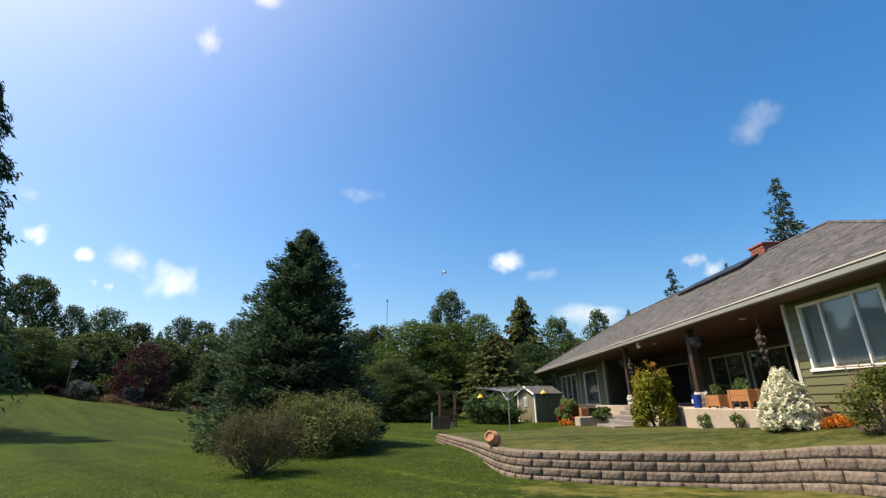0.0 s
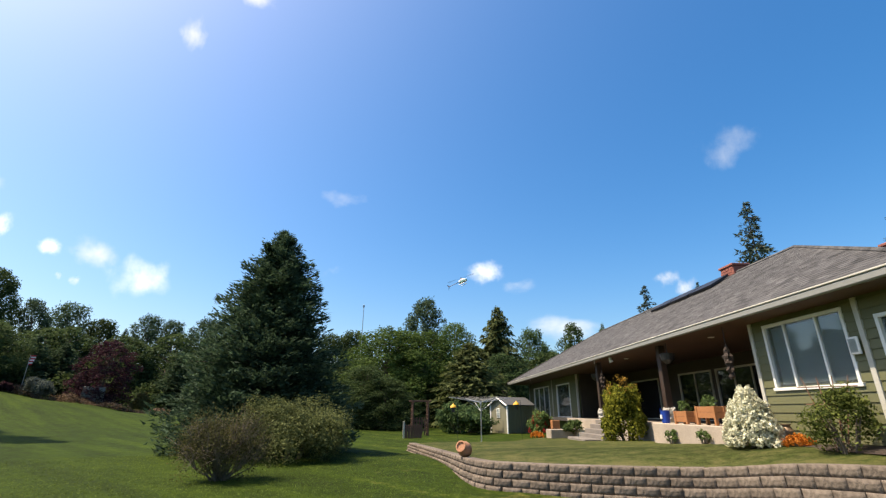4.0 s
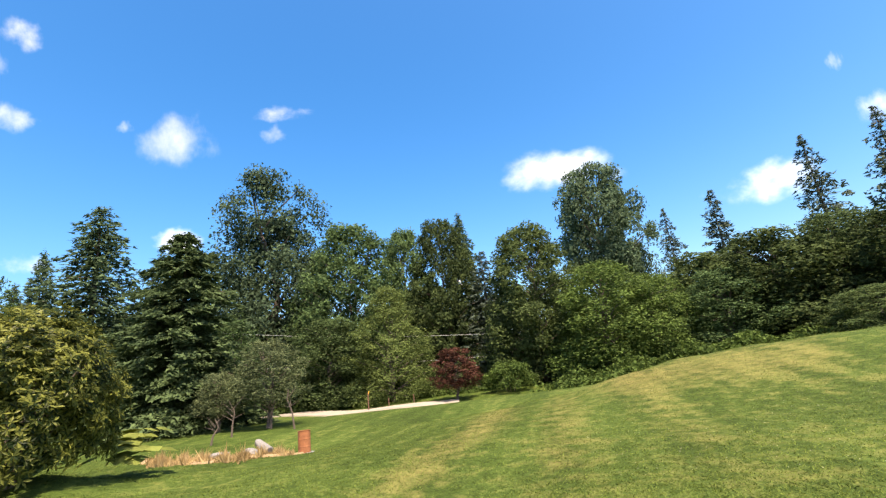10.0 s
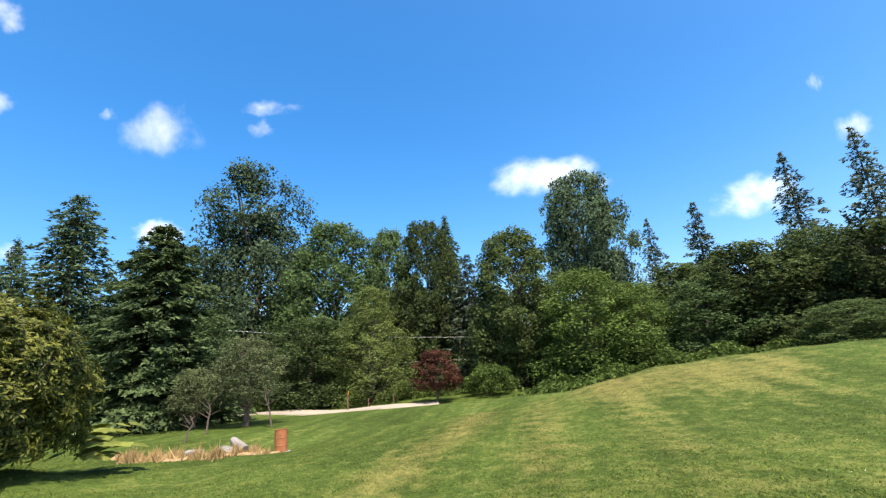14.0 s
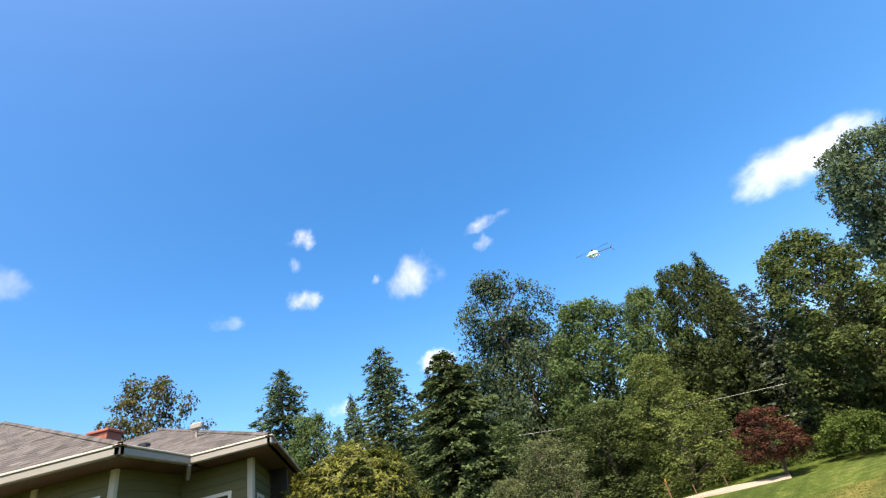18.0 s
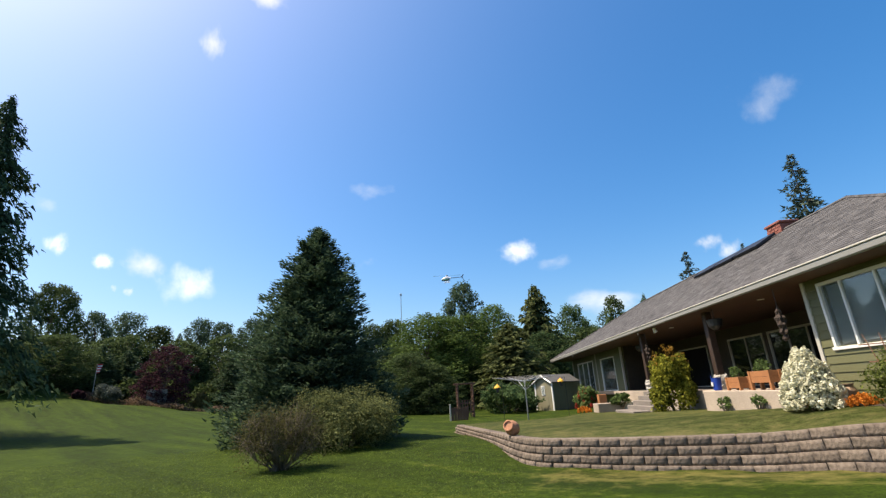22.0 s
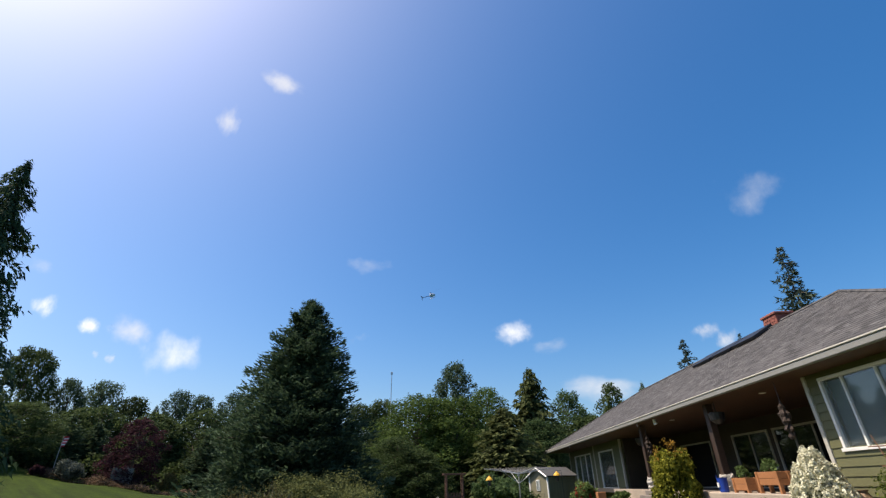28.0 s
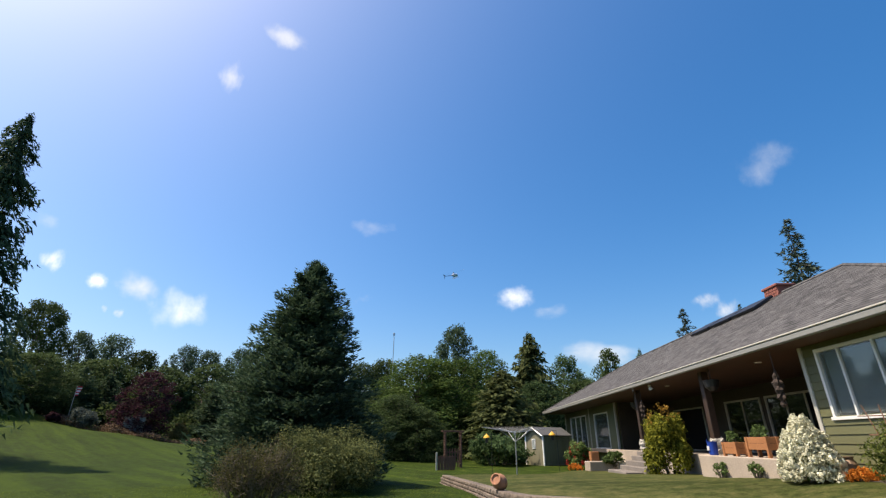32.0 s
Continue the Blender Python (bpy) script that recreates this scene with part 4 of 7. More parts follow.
def house():
    ob = thing("house", (FX, 6.5, 0.9), "long olive-sided single-storey house with grey shingle hip roof", "house")
    ob.matrix_basis = Matrix()
    Y0, Y1 = 6.85, 40.2      # right and far end of the main block
    V0, V1 = 11.35, 28.0     # veranda recess
    WY0 = 5.25
    base = 0.3
    # holes
    big = (8.72, 10.88, 2.24, 3.7)
    small = (7.1, 8.0, 2.15, 3.42)
    wing = (5.72, 6.7, 2.08, 3.25)
    side = (11.2, 11.9, 1.9, 3.15)
    far1, far2 = (29.4, 32.2, 1.4, 3.4), (34.2, 38.6, 1.32, 3.45)
    front_r = wall_panel("wall", ob, "x", FX, Y0, V0, base, SOF, [big, small])
    planks(front_r, "x", FX, Y0, V0, 0.95, SOF, [big, small])
    wing_w = wall_panel("wall", ob, "x", WX, WY0, Y0, base, SOF, [wing])
    planks(wing_w, "x", WX, WY0, Y0 - 0.0, 1.2, SOF, [wing])
    ret = wall_panel("wall", ob, "y", Y0, FX + 0.16, WX, base, SOF, [])
    planks(ret, "y", Y0, FX, WX, 1.05, SOF, [], out=-1)
    side_w = wall_panel("wall", ob, "y", WY0, WX + 0.16, 19.4, base, SOF, [side])
    planks(side_w, "y", WY0, WX, 19.4, 1.2, SOF, [side], out=-1)
    splay = Matrix(((1, 0, 0, 0), (0.28, 1, 0, -0.28 * WX), (0, 0, 1, 0), (0, 0, 0, 1)))

    def splayed(o):
        """The wing's end wall stands at an obtuse angle to its front."""
        for q in (o, *o.children_recursive):
            if q.type == "MESH":
                q.data.transform(splay)
        return o

    splayed(side_w)
    far = wall_panel("wall", ob, "x", FARX, V1, Y1, base, SOF, [far1, far2])
    planks(far, "x", FARX, V1, Y1, 0.4, SOF, [far1, far2], step=0.26)
    # veranda's back wall with sliding doors
    BX = 12.2
    doors = [(11.7, 14.9, FLOOR, 3.35), (15.5, 18.6, FLOOR, 3.35), (19.0, 21.4, FLOOR, 3.35), (23.4, 26.4, FLOOR, 3.3)]
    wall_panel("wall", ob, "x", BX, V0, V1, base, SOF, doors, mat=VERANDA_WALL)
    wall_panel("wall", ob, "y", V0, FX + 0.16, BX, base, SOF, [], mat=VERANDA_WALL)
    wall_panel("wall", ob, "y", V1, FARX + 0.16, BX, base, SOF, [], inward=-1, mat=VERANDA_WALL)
    wall_panel("wall", ob, "y", Y1, FARX, 19.4, base, SOF, [], inward=-1)
    wall_panel("wall", ob, "x", 19.4, 7.8, Y1, base, SOF, [], inward=-1)
    # added panels behind the glass, the rooms' dimness put into their dark colour
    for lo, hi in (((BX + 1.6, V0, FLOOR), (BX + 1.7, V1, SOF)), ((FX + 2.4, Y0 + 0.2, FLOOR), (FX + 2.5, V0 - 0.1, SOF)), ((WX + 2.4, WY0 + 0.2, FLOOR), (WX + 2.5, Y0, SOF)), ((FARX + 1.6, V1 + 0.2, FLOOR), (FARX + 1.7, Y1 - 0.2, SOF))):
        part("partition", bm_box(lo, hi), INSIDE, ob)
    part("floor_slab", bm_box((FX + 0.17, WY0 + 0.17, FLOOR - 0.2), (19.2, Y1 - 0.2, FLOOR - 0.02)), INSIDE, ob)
    part("foundation", bm_box((WX - 0.05, WY0 - 0.05, 0.5), (WX + 0.3, Y0, 1.2)), CONCRETE, ob, "white-painted concrete footing")
    window_unit(ob, "x", FX, *big, bars=(0.3, 0.72), label="wide three-light picture window with white frame")
    part("blind", bm_box((FX + 0.09, big[0] + 0.08, big[2] + 0.1), (FX + 0.11, big[1] - 0.08, big[3] - 0.05)), BLIND, ob)
    window_unit(ob, "x", FX, *small, label="narrow white-framed window with half-drawn shade")
    part("blind", bm_box((FX + 0.09, small[0] + 0.05, 2.75), (FX + 0.11, small[1] - 0.05, small[3] - 0.03)), BLIND, ob)
    window_unit(ob, "x", WX, *wing, bars=(0.52,), label="two-light sliding window with white frame")
    part("blind", bm_box((WX + 0.09, wing[0] + 0.05, wing[2] + 0.05), (WX + 0.11, (wing[0] + wing[1]) / 2, wing[3] - 0.03)), BLIND, ob)
    splayed(window_unit(ob, "y", WY0, *side, bars=(0.5,)))
    window_unit(ob, "x", FARX, *far1, bars=())
    window_unit(ob, "x", FARX, *far2, bars=(0.33, 0.66))
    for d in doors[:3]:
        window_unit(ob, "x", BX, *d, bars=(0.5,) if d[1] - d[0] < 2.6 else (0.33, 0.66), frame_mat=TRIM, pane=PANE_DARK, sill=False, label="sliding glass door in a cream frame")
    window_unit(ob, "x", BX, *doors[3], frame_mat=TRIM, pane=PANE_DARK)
    # corner boards
    for x, y, z0 in ((FX, Y0, 1.0), (FX, 8.36, 1.0), (FX, V0, FLOOR - 0.5), (FARX, V1, FLOOR - 0.6), (FARX, 33.3, 0.5), (WX, WY0, 1.15), (FARX, Y1, 0.0)):
        part("corner_board", bm_box((x - 0.06, y - 0.055, z0), (x + 0.05, y + 0.055, SOF - 0.01), 0.008), TRIM, ob)
    part("corner_board", bm_box((WX - 0.05, WY0 - 0.06, 0.95), (WX + 0.08, WY0 - 0.056 + 0.05, SOF - 0.01), 0.004), TRIM, ob)
    # soffit of stained boards
    for lo, hi in (((GX + 0.06, 6.28, SOF), (BX, 41.0, SOF + 0.03)), ((GWX + 0.06, 4.53, SOF), (20.1, 6.28, SOF + 0.028))):
        board = part("soffit", bm_box(lo, hi), SOFFIT, ob, "reddish stained board soffit")
        if lo[1] < 6:
            splayed(board)
    # fascia and gutters
    runs = [((GX, 6.2), (GX, 41.0)), ((GX, 6.2), (GWX, 6.2)), ((GWX, 6.2), (GWX, 4.45)), ((GWX, 4.45), (20.2, 4.45)), ((20.2, 7.5), (20.2, 41.0)), ((GX, 41.0), (20.2, 41.0))]
    for (x0, y0), (x1, y1) in runs:
        a, b = (min(x0, x1) - 0.06, min(y0, y1) - 0.06), (max(x0, x1) + 0.06, max(y0, y1) + 0.06)
        run = part("gutter", bm_box((*a, SOF + 0.0), (*b, EAVE - 0.035), 0.02), GUTTER, ob)
        lip = part("gutter_lip", bm_box((a[0] - 0.02, a[1] - 0.02, EAVE - 0.035), (b[0] + 0.02, b[1] + 0.02, EAVE), 0.008), TRIM, ob)
        if y0 == y1 == 4.45:
            for o in (run, lip):
                splayed(o).data.transform(Matrix.Translation((0, 0.28 * (WX - GWX), 0)))
    for y in (20.5, 33.0):
        part("downspout", bm_rod((GX + 0.05, y, SOF), (GX + 0.05, y, SOF - 0.12), 0.03), GUTTER, ob)
    part("downspout", bm_rod((GWX - 0.05, 6.15, SOF), (GWX + 0.25, 6.35, SOF - 0.22), 0.045), GUTTER, ob)
    # roofs
    rz = 7.42
    ra, rb = (13.6, 14.8, rz), (13.6, 33.6, rz)
    e = EAVE
    c1, c4, c2, c3 = (GX, 6.2, e), (GX, 41.0, e), (19.6, 6.2, e), (19.6, 41.0, e)
    roof_plane(ob, c1, c4, ra, rb)
    roof_plane(ob, c3, c2, rb, ra)
    roof_plane(ob, c2, c1, ra, ra)
    roof_plane(ob, c4, c3, rb, rb)
    wa = (15.0, 10.6, 6.4)
    roof_plane(ob, (GWX, 4.45, e), (GWX, 16.0, e), wa, wa)
    roof_plane(ob, (20.2, 7.37, e), (GWX, 4.45, e), wa, wa)
    roof_plane(ob, (20.2, 16.0, e), (20.2, 7.37, e), wa, wa)
    v, f = tube_list([(ra, rb, 0.07, 0.07), (c1, ra, 0.06, 0.06), (c4, rb, 0.06, 0.06), ((GWX, 4.45, e), wa, 0.06, 0.06)], 6)
    finish("ridge_cap", v, f, SHINGLE, ob)
    # chimneys
    for x, y, z0, z1, sx, sy in ((13.8, 18.4, 6.6, 7.72, 0.36, 0.42), (15.6, 13.0, 5.6, 6.9, 0.35, 0.35)):
        ch = thing("chimney", (x, y, z0), "", "")
        for key in ("label", "category"):
            if key in ch:
                del ch[key]
        ch.parent = ob
        part("stack", bm_box((-sx, -sy, 0), (sx, sy, z1 - z0), 0.01), BRICK, ch, "red brick chimney stack")
        part("cap", bm_box((-sx - 0.06, -sy - 0.06, z1 - z0), (sx + 0.06, sy + 0.06, z1 - z0 + 0.1), 0.02), BRICK, ch)
        for row in range(int((z1 - z0) / 0.12)):
            for col in range(int(2 * sy / 0.25)):
                y0 = -sy + 0.02 + col * 0.25 + (0.1 if row % 2 else 0)
                if y0 + 0.2 < sy:
                    part("brick", bm_box((-sx - 0.014, y0, row * 0.12 + 0.02), (-sx, y0 + 0.22, row * 0.12 + 0.11)), BRICK, ch)
    # solar panels and vents on the front slope
    def on_slope(x, y, lift=0.05):
        return Vector((x, y, EAVE + (x - GX) / (13.6 - GX) * (rz - EAVE) + lift))
    for y in (18.0, 19.8, 21.6):
        p = [on_slope(12.3, y), on_slope(12.3, y + 1.65), on_slope(13.2, y + 1.65), on_slope(13.2, y)]
        verts = [*p, *[q + Vector((-0.05, 0, 0.09)) for q in p]]
        finish("solar_panel", verts, [(0, 1, 2, 3), (4, 5, 6, 7), (0, 1, 5, 4), (1, 2, 6, 5), (2, 3, 7, 6), (3, 0, 4, 7)], SOLAR, ob, "black solar panel")
    for x, y in ((12.4, 9.9), (12.2, 9.0)):
        z = EAVE + (x - GWX) * 0.45
        part("roof_vent", bm_box((x - 0.12, y - 0.12, z - 0.06), (x + 0.12, y + 0.12, z + 0.13), 0.03), BLACK, ob)
    fan_z = EAVE + (11.8 - GWX) * 0.45
    part("roof_fan", bm_rod((11.8, 7.3, fan_z - 0.05), (11.8, 7.3, fan_z + 0.22), 0.03), GUTTER, ob)
    part("roof_fan_head", bm_box((11.72, 7.14, fan_z + 0.2), (11.88, 7.46, fan_z + 0.36), 0.03), GUTTER, ob)
    # veranda posts with stone feet
    for y in (15.6, 21.4):
        post = thing("post", (8.35, y, FLOOR), "", "")
        for key in ("label", "category"):
            if key in post:
                del post[key]
        post.parent = ob
        part("shaft", bm_box((-0.11, -0.11, 0.42), (0.11, 0.11, SOF - FLOOR), 0.015), DARK_WOOD, post, "dark stained timber post")
        bm = bm_lathe([(0.2, 0), (0.23, 0.08), (0.2, 0.16), (0.23, 0.24), (0.2, 0.32), (0.22, 0.4), (0.17, 0.46)], 12)
        for v in bm.verts:
            v.co += v.co.normalized() * noise.noise(v.co * 9) * 0.09
        part("stone_foot", bm, PALE_STONE, post, "rubble stone foot")
    # patio slab, steps
    return ob


house()


def patio():
    ob = thing("patio", (7.5, 15, 0.4), "raised concrete patio along the house front", "patio", kind="structure")
    ob.matrix_basis = Matrix()
    part("slab", bm_box((7.55, 11.36, 0.2), (12.2, 15.3, FLOOR - 0.02), 0.02), CONCRETE, ob)
    part("slab", bm_box((8.0, 15.3, 0.2), (12.2, 19.4, FLOOR - 0.022), 0.02), CONCRETE, ob)
    part("slab", bm_box((8.7, 19.4, 0.2), (12.2, 27.9, FLOOR - 0.024), 0.02), CONCRETE, ob)
    for k in range(4):
        part("step", bm_box((7.6 + 0.28 * k, 19.8, 0.1), (8.7, 22.7, 0.6 + 0.19 * (k + 1)), 0.015), WEATHERED, ob, "weathered grey-brown step")
    part("flagstone", bm_box((6.9, 20.0, 0.45), (7.6, 22.3, 0.63), 0.02), WEATHERED, ob)


patio()


# ---- trees ----
PROTO = {
    "broad": broad_tree("maple_tree", 11, BROAD, "broad green maple tree at the wood's edge", 210, 22000, 0.155),
    "broad_dark": broad_tree("alder_tree", 12, BROAD_DARK, "dark green alder tree in the wood", 210, 22000, 0.18),
    "bright": broad_tree("willow_tree", 13, BRIGHT, "bright green willow tree, dense to the ground", 260, 26000, 0.135, low=0.02, foot=0.9, rag=0.09),
    "poplar": broad_tree("cottonwood_tree", 14, POPLAR, "tall airy cottonwood tree with grey-green leaves", 210, 19000, 0.175, low=0.12, foot=0.6, belly=0.5, rag=0.12, trunk_share=0.2),
    "olive": broad_tree("hazel_tree", 15, OLIVE, "olive green hazel thicket, dense to the ground", 260, 26000, 0.135, low=0.02, foot=0.9),
    "olive_cone": broad_tree("birch_tree", 58, BIRCH, "pale green young birch tree, tapering from the ground", 240, 34000, 0.095, low=0.0, foot=0.95, belly=0.1, blunt=1.0, clump=0.5, rag=0.08),
    "red": broad_tree("plum_tree", 16, RED, "dark purple-leaved plum tree", 120, 10000, 0.21, low=0.04, foot=0.7, rag=0.14),
    "smoke": broad_tree("smoke_tree", 19, SMOKE, "small rounded copper-red smoke tree by the lane", 110, 9000, 0.2, low=0.26, foot=0.7, belly=0.35, rag=0.16, clump=0.55),
    "rust": broad_tree("oak_tree", 17, OAK, "olive-brown oak tree behind the house", 150, 16000, 0.14, low=0.2, rag=0.16),
    "orchard": broad_tree("apple_tree", 18, APPLE, "small grey-green apple tree in the lawn", 150, 17000, 0.13, low=0.3, foot=0.75, belly=0.35, rag=0.2, clump=0.6),
    "great_poplar": broad_tree("cottonwood_tree", 54, POPLAR, "great forked cottonwood tree with airy crown and pale trunk", 340, 52000, 0.115, low=0.12, foot=0.6, belly=0.48, blunt=0.85, rag=0.1, clump=0.62, trunk_share=0.2, forks=2),
    "round_poplar": broad_tree("cottonwood_tree", 57, POPLAR, "tall round-headed cottonwood tree above the wood", 280, 30000, 0.14, low=0.4, foot=0.55, belly=0.5, blunt=0.5, rag=0.12, clump=0.5, trunk_share=0.2),
    "tall_green": broad_tree("maple_tree", 55, BROAD, "tall green maple tree beyond the lane", 340, 44000, 0.13, low=0.03, belly=0.35, blunt=0.62, foot=0.85, clump=0.52),
    "tall_dark": broad_tree("alder_tree", 56, BROAD_DARK, "tall dark alder tree beyond the lane", 340, 44000, 0.13, low=0.03, belly=0.4, blunt=0.6, foot=0.85, clump=0.52),
    "low_olive": broad_tree("hazel_tree", 51, OLIVE, "olive green hazel thicket deeper in the wood", 110, 9000, 0.23, low=0.0, foot=0.9),
    "low_dark": broad_tree("alder_tree", 52, BROAD_DARK, "young dark alder deeper in the wood", 110, 9000, 0.23, low=0.0, foot=0.85),
    "low_green": broad_tree("maple_tree", 53, BROAD, "young green maple deeper in the wood", 110, 9000, 0.23, low=0.0, foot=0.85),
    "spruce": conifer_tree("spruce_tree", 21, SPRUCE, "dark green spruce tree with drooping boughs", 42, 12, 84, 0.55, 0.35, 0.19, 0.24, hang=0.12, shaggy=0.07),
    "conifer": conifer_tree("hemlock_tree", 22, SPRUCE, "dark narrow hemlock tree", 50, 12, 34, 0.6, 0.3, 0.28, 0.18, shaggy=0.14),
    "fir": conifer_tree("fir_tree", 23, FIR, "tall sparse blue-green fir tree", 40, 10, 40, 0.7, 0.4, 0.25, 0.3, 0.05, shaggy=0.07, fill=0.12),
    "cedar": conifer_tree("cedar_tree", 24, CEDAR, "olive green cedar tree with hanging sprays", 38, 11, 60, 0.6, 0.5, 0.34, 0.25, hang=0.45),
}
WIDTH = {"spruce": 3.0, "conifer": 3.2, "fir": 3.5, "cedar": 4.2}
used = set()
tree_rng = random.Random(8)


def plant(rows):
    """Rows: kind, bearing, distance, height of the top, width."""
    for kind, az, r, top, wide in rows:
        p = polar(az, r)
        z = ground_z(p.x, p.y) - 0.1
        src = PROTO[kind]
        sz = (top - z) / 10.0
        sx = max(wide, 0.24 * (top - z)) / WIDTH.get(kind, 5.1) * 1.1
        m = pose(p.x, p.y, z, 0, 0, tree_rng.uniform(0, 360)) @ Matrix.Diagonal((sx, sx, sz, 1))
        if kind in used:
            copy_thing(src, m @ Matrix.Diagonal((1 / src.scale.x, 1 / src.scale.y, 1 / src.scale.z, 1)))
        else:
            used.add(kind)
            src.matrix_basis = m


plant([("tall_dark", 43.1, 78, 18.6, 6.6), ("poplar", 39.7, 80, 15.6, 4.6), ("poplar", 37.0, 82, 16.0, 5.6), ("broad_dark", 34.2, 80, 14.0, 5.0),
       ("conifer", 32.2, 74, 11.9, 3), ("poplar", 30.2, 84, 15.8, 5.0), ("poplar", 28.0, 86, 15.6, 5.4), ("poplar", 24.6, 86, 16.4, 5.8),
       ("broad_dark", 22.3, 84, 13.7, 5.1), ("olive", 42.6, 63, 10.0, 7), ("broad_dark", 45.6, 58, 8.5, 6), ("conifer", 38.8, 66, 9.3, 4),
       ("conifer", 36.6, 67, 8.8, 4), ("red", 33.1, 58, 8.5, 4.2), ("conifer", 26.7, 62, 7.8, 3.6), ("broad_dark", 8.3, 100, 18.1, 8.4), ("broad_dark", 10.8, 98, 17.0, 7.9)])
plant([("bright", 3.8, 46, 9.7, 8.4), ("bright", -0.5, 47, 9.6, 7.4), ("bright", -4.2, 56, 12.2, 5.8), ("poplar", -0.5, 80, 21.1, 7.3), ("cedar", -9.7, 56, 14.3, 7.4),
       ("cedar", -6.1, 42, 7.8, 7.5), ("broad", -13.8, 64, 12.6, 5.7), ("broad", -15.7, 66, 10.0, 5.4), ("low_dark", -18.8, 90, 17.9, 5.7), ("conifer", -22.3, 100, 19.1, 3.6),
       ("olive", 4.3, 38, 4.3, 4.6), ("olive", 6.6, 39, 5.3, 4.6), ("broad", -10.1, 50, 7.6, 5.4), ("fir", -39.2, 62, 26.4, 7.4), ("fir", -27.5, 64, 17.9, 5.0), ("fir", -33.1, 72, 19.6, 2.6)])
plant([("conifer", -75.0, 46, 14.2, 3.2), ("spruce", -79.1, 42, 17.3, 6.4), ("conifer", -73.2, 44, 11.1, 3), ("conifer", -84.9, 42, 13.5, 4.6),
       ("great_poplar", -96.4, 56, 27.7, 12.4), ("tall_green", -105.6, 50, 19.0, 10.0), ("olive_cone", -110.1, 41, 9.8, 7.2), ("tall_green", -112.7, 53, 19.1, 7), ("tall_dark", -117.7, 52, 19.6, 7),
       ("conifer", -120.4, 58, 22.1, 5), ("fir", -122.8, 50, 14.7, 6.5), ("tall_dark", -128.7, 42, 14.3, 8.1), ("round_poplar", -138.0, 62, 26.9, 10), ("poplar", -140.9, 66, 16.3, 6),
       ("olive", -103.1, 43, 7.5, 7.3), ("broad", -92.1, 43, 8.0, 5.0), ("orchard", -95.9, 24.5, 4.2, 3.2), ("orchard", -90.9, 26, 2.9, 2.2)])
plant([("bright", -136.7, 38, 9.0, 7.3), ("bright", -142.1, 39, 7.5, 5.6), ("fir", -145.3, 80, 24.2, 5.0), ("fir", -150.3, 72, 22.9, 7.2), ("broad", -148.7, 40, 7.1, 6.1),
       ("broad_dark", -153.9, 43, 9.9, 8), ("fir", -159.4, 76, 28.2, 7.5), ("olive", -159.5, 45, 10.5, 7), ("fir", -165.1, 66, 25.1, 6.5), ("broad_dark", -164.5, 42, 9.4, 7.0),
       ("olive", -161.0, 36, 3.9, 5.0), ("smoke", -117.8, 35.4, 3.45, 3.2), ("rust", -53.6, 46, 18.2, 7.6), ("spruce", -67.1, 44, 17.3, 6.4), ("broad", -70.2, 40, 11.7, 5.0)])

# the woods close up behind: lower growth that fills the gaps
under = random.Random(21)
for a0, a1, r0, r1, h0, h1, kinds, count in ((22, 56, 68, 76, 8.0, 11.5, ("low_olive", "low_dark", "low_dark"), 13), (-22, 12, 58, 66, 7.0, 9.8, ("low_green", "low_dark", "low_olive"), 12),
                                             (-132, -72, 48, 58, 7.5, 12.0, ("low_green", "low_dark", "low_olive"), 17), (-175, -132, 46, 56, 7.0, 10.0, ("low_olive", "low_dark", "low_green"), 16),
                                             (-72, -24, 66, 75, 5.0, 8.0, ("low_green", "low_olive"), 3), (56, 185, 62, 75, 9.0, 15.0, ("low_green", "low_dark"), 3)):
    rows = []
    for i in range(count):
        r = under.uniform(r0, r1)
        rows.append((under.choice(kinds), a0 + (a1 - a0) * (i + under.uniform(0.2, 0.8)) / count, r, under.uniform(h0, h1), under.uniform(5.5, 8.0)))
    plant(rows)


# the specimens nearest to the camera
def stand(ob, az, r, z, sx, sz, turn=0.0, sy=None):
    p = polar(az, r)
    ob.matrix_basis = pose(p.x, p.y, z, 0, 0, turn) @ Matrix.Diagonal((sx, sy or sx, sz, 1))
    return ob


stand(conifer_tree("spruce_tree", 41, SPRUCE_LAWN, "large dense dark blue-green spruce tree on the lawn", 60, 16, 290, 0.66, 0.02, 0.15, 0.22, 0.015, radius=2.65, rise=0.6, shaggy=0.12, spread=0.13, aspect=0.4, fan_out=0.8, roll=1.6), 17.8, 21, 0.05, 1.5, 0.95, 40)
stand(conifer_tree("spruce_tree", 44, SPRUCE_LAWN, "younger spruce leaning against the large one", 44, 14, 200, 0.72, 0.1, 0.15, 0.16, 0.015, radius=2.6, rise=0.4, shaggy=0.1, roll=1.6), 17.0, 21.6, 0.05, 0.85, 0.9, 10)
stand(conifer_tree("spruce_tree", 42, SPRUCE_DEEP, "broad spruce tree with layered drooping boughs", 34, 13, 230, 0.52, 0.5, 0.2, 0.24, 0.02, hang=0.22, radius=2.5, shaggy=0.06, spread=0.12), -87.2, 30, -0.2, 1.85, 1.2, 70)
stand(conifer_tree("cedar_tree", 43, SPRUCE, "tall ragged cedar tree with hanging sprays", 40, 10, 130, 0.66, 0.7, 0.22, 0.36, 0.2, hang=0.35, radius=2.9, fill=0.2, aspect=0.4), 49.8, 36, 2.0, 1.6, 1.95, 15)


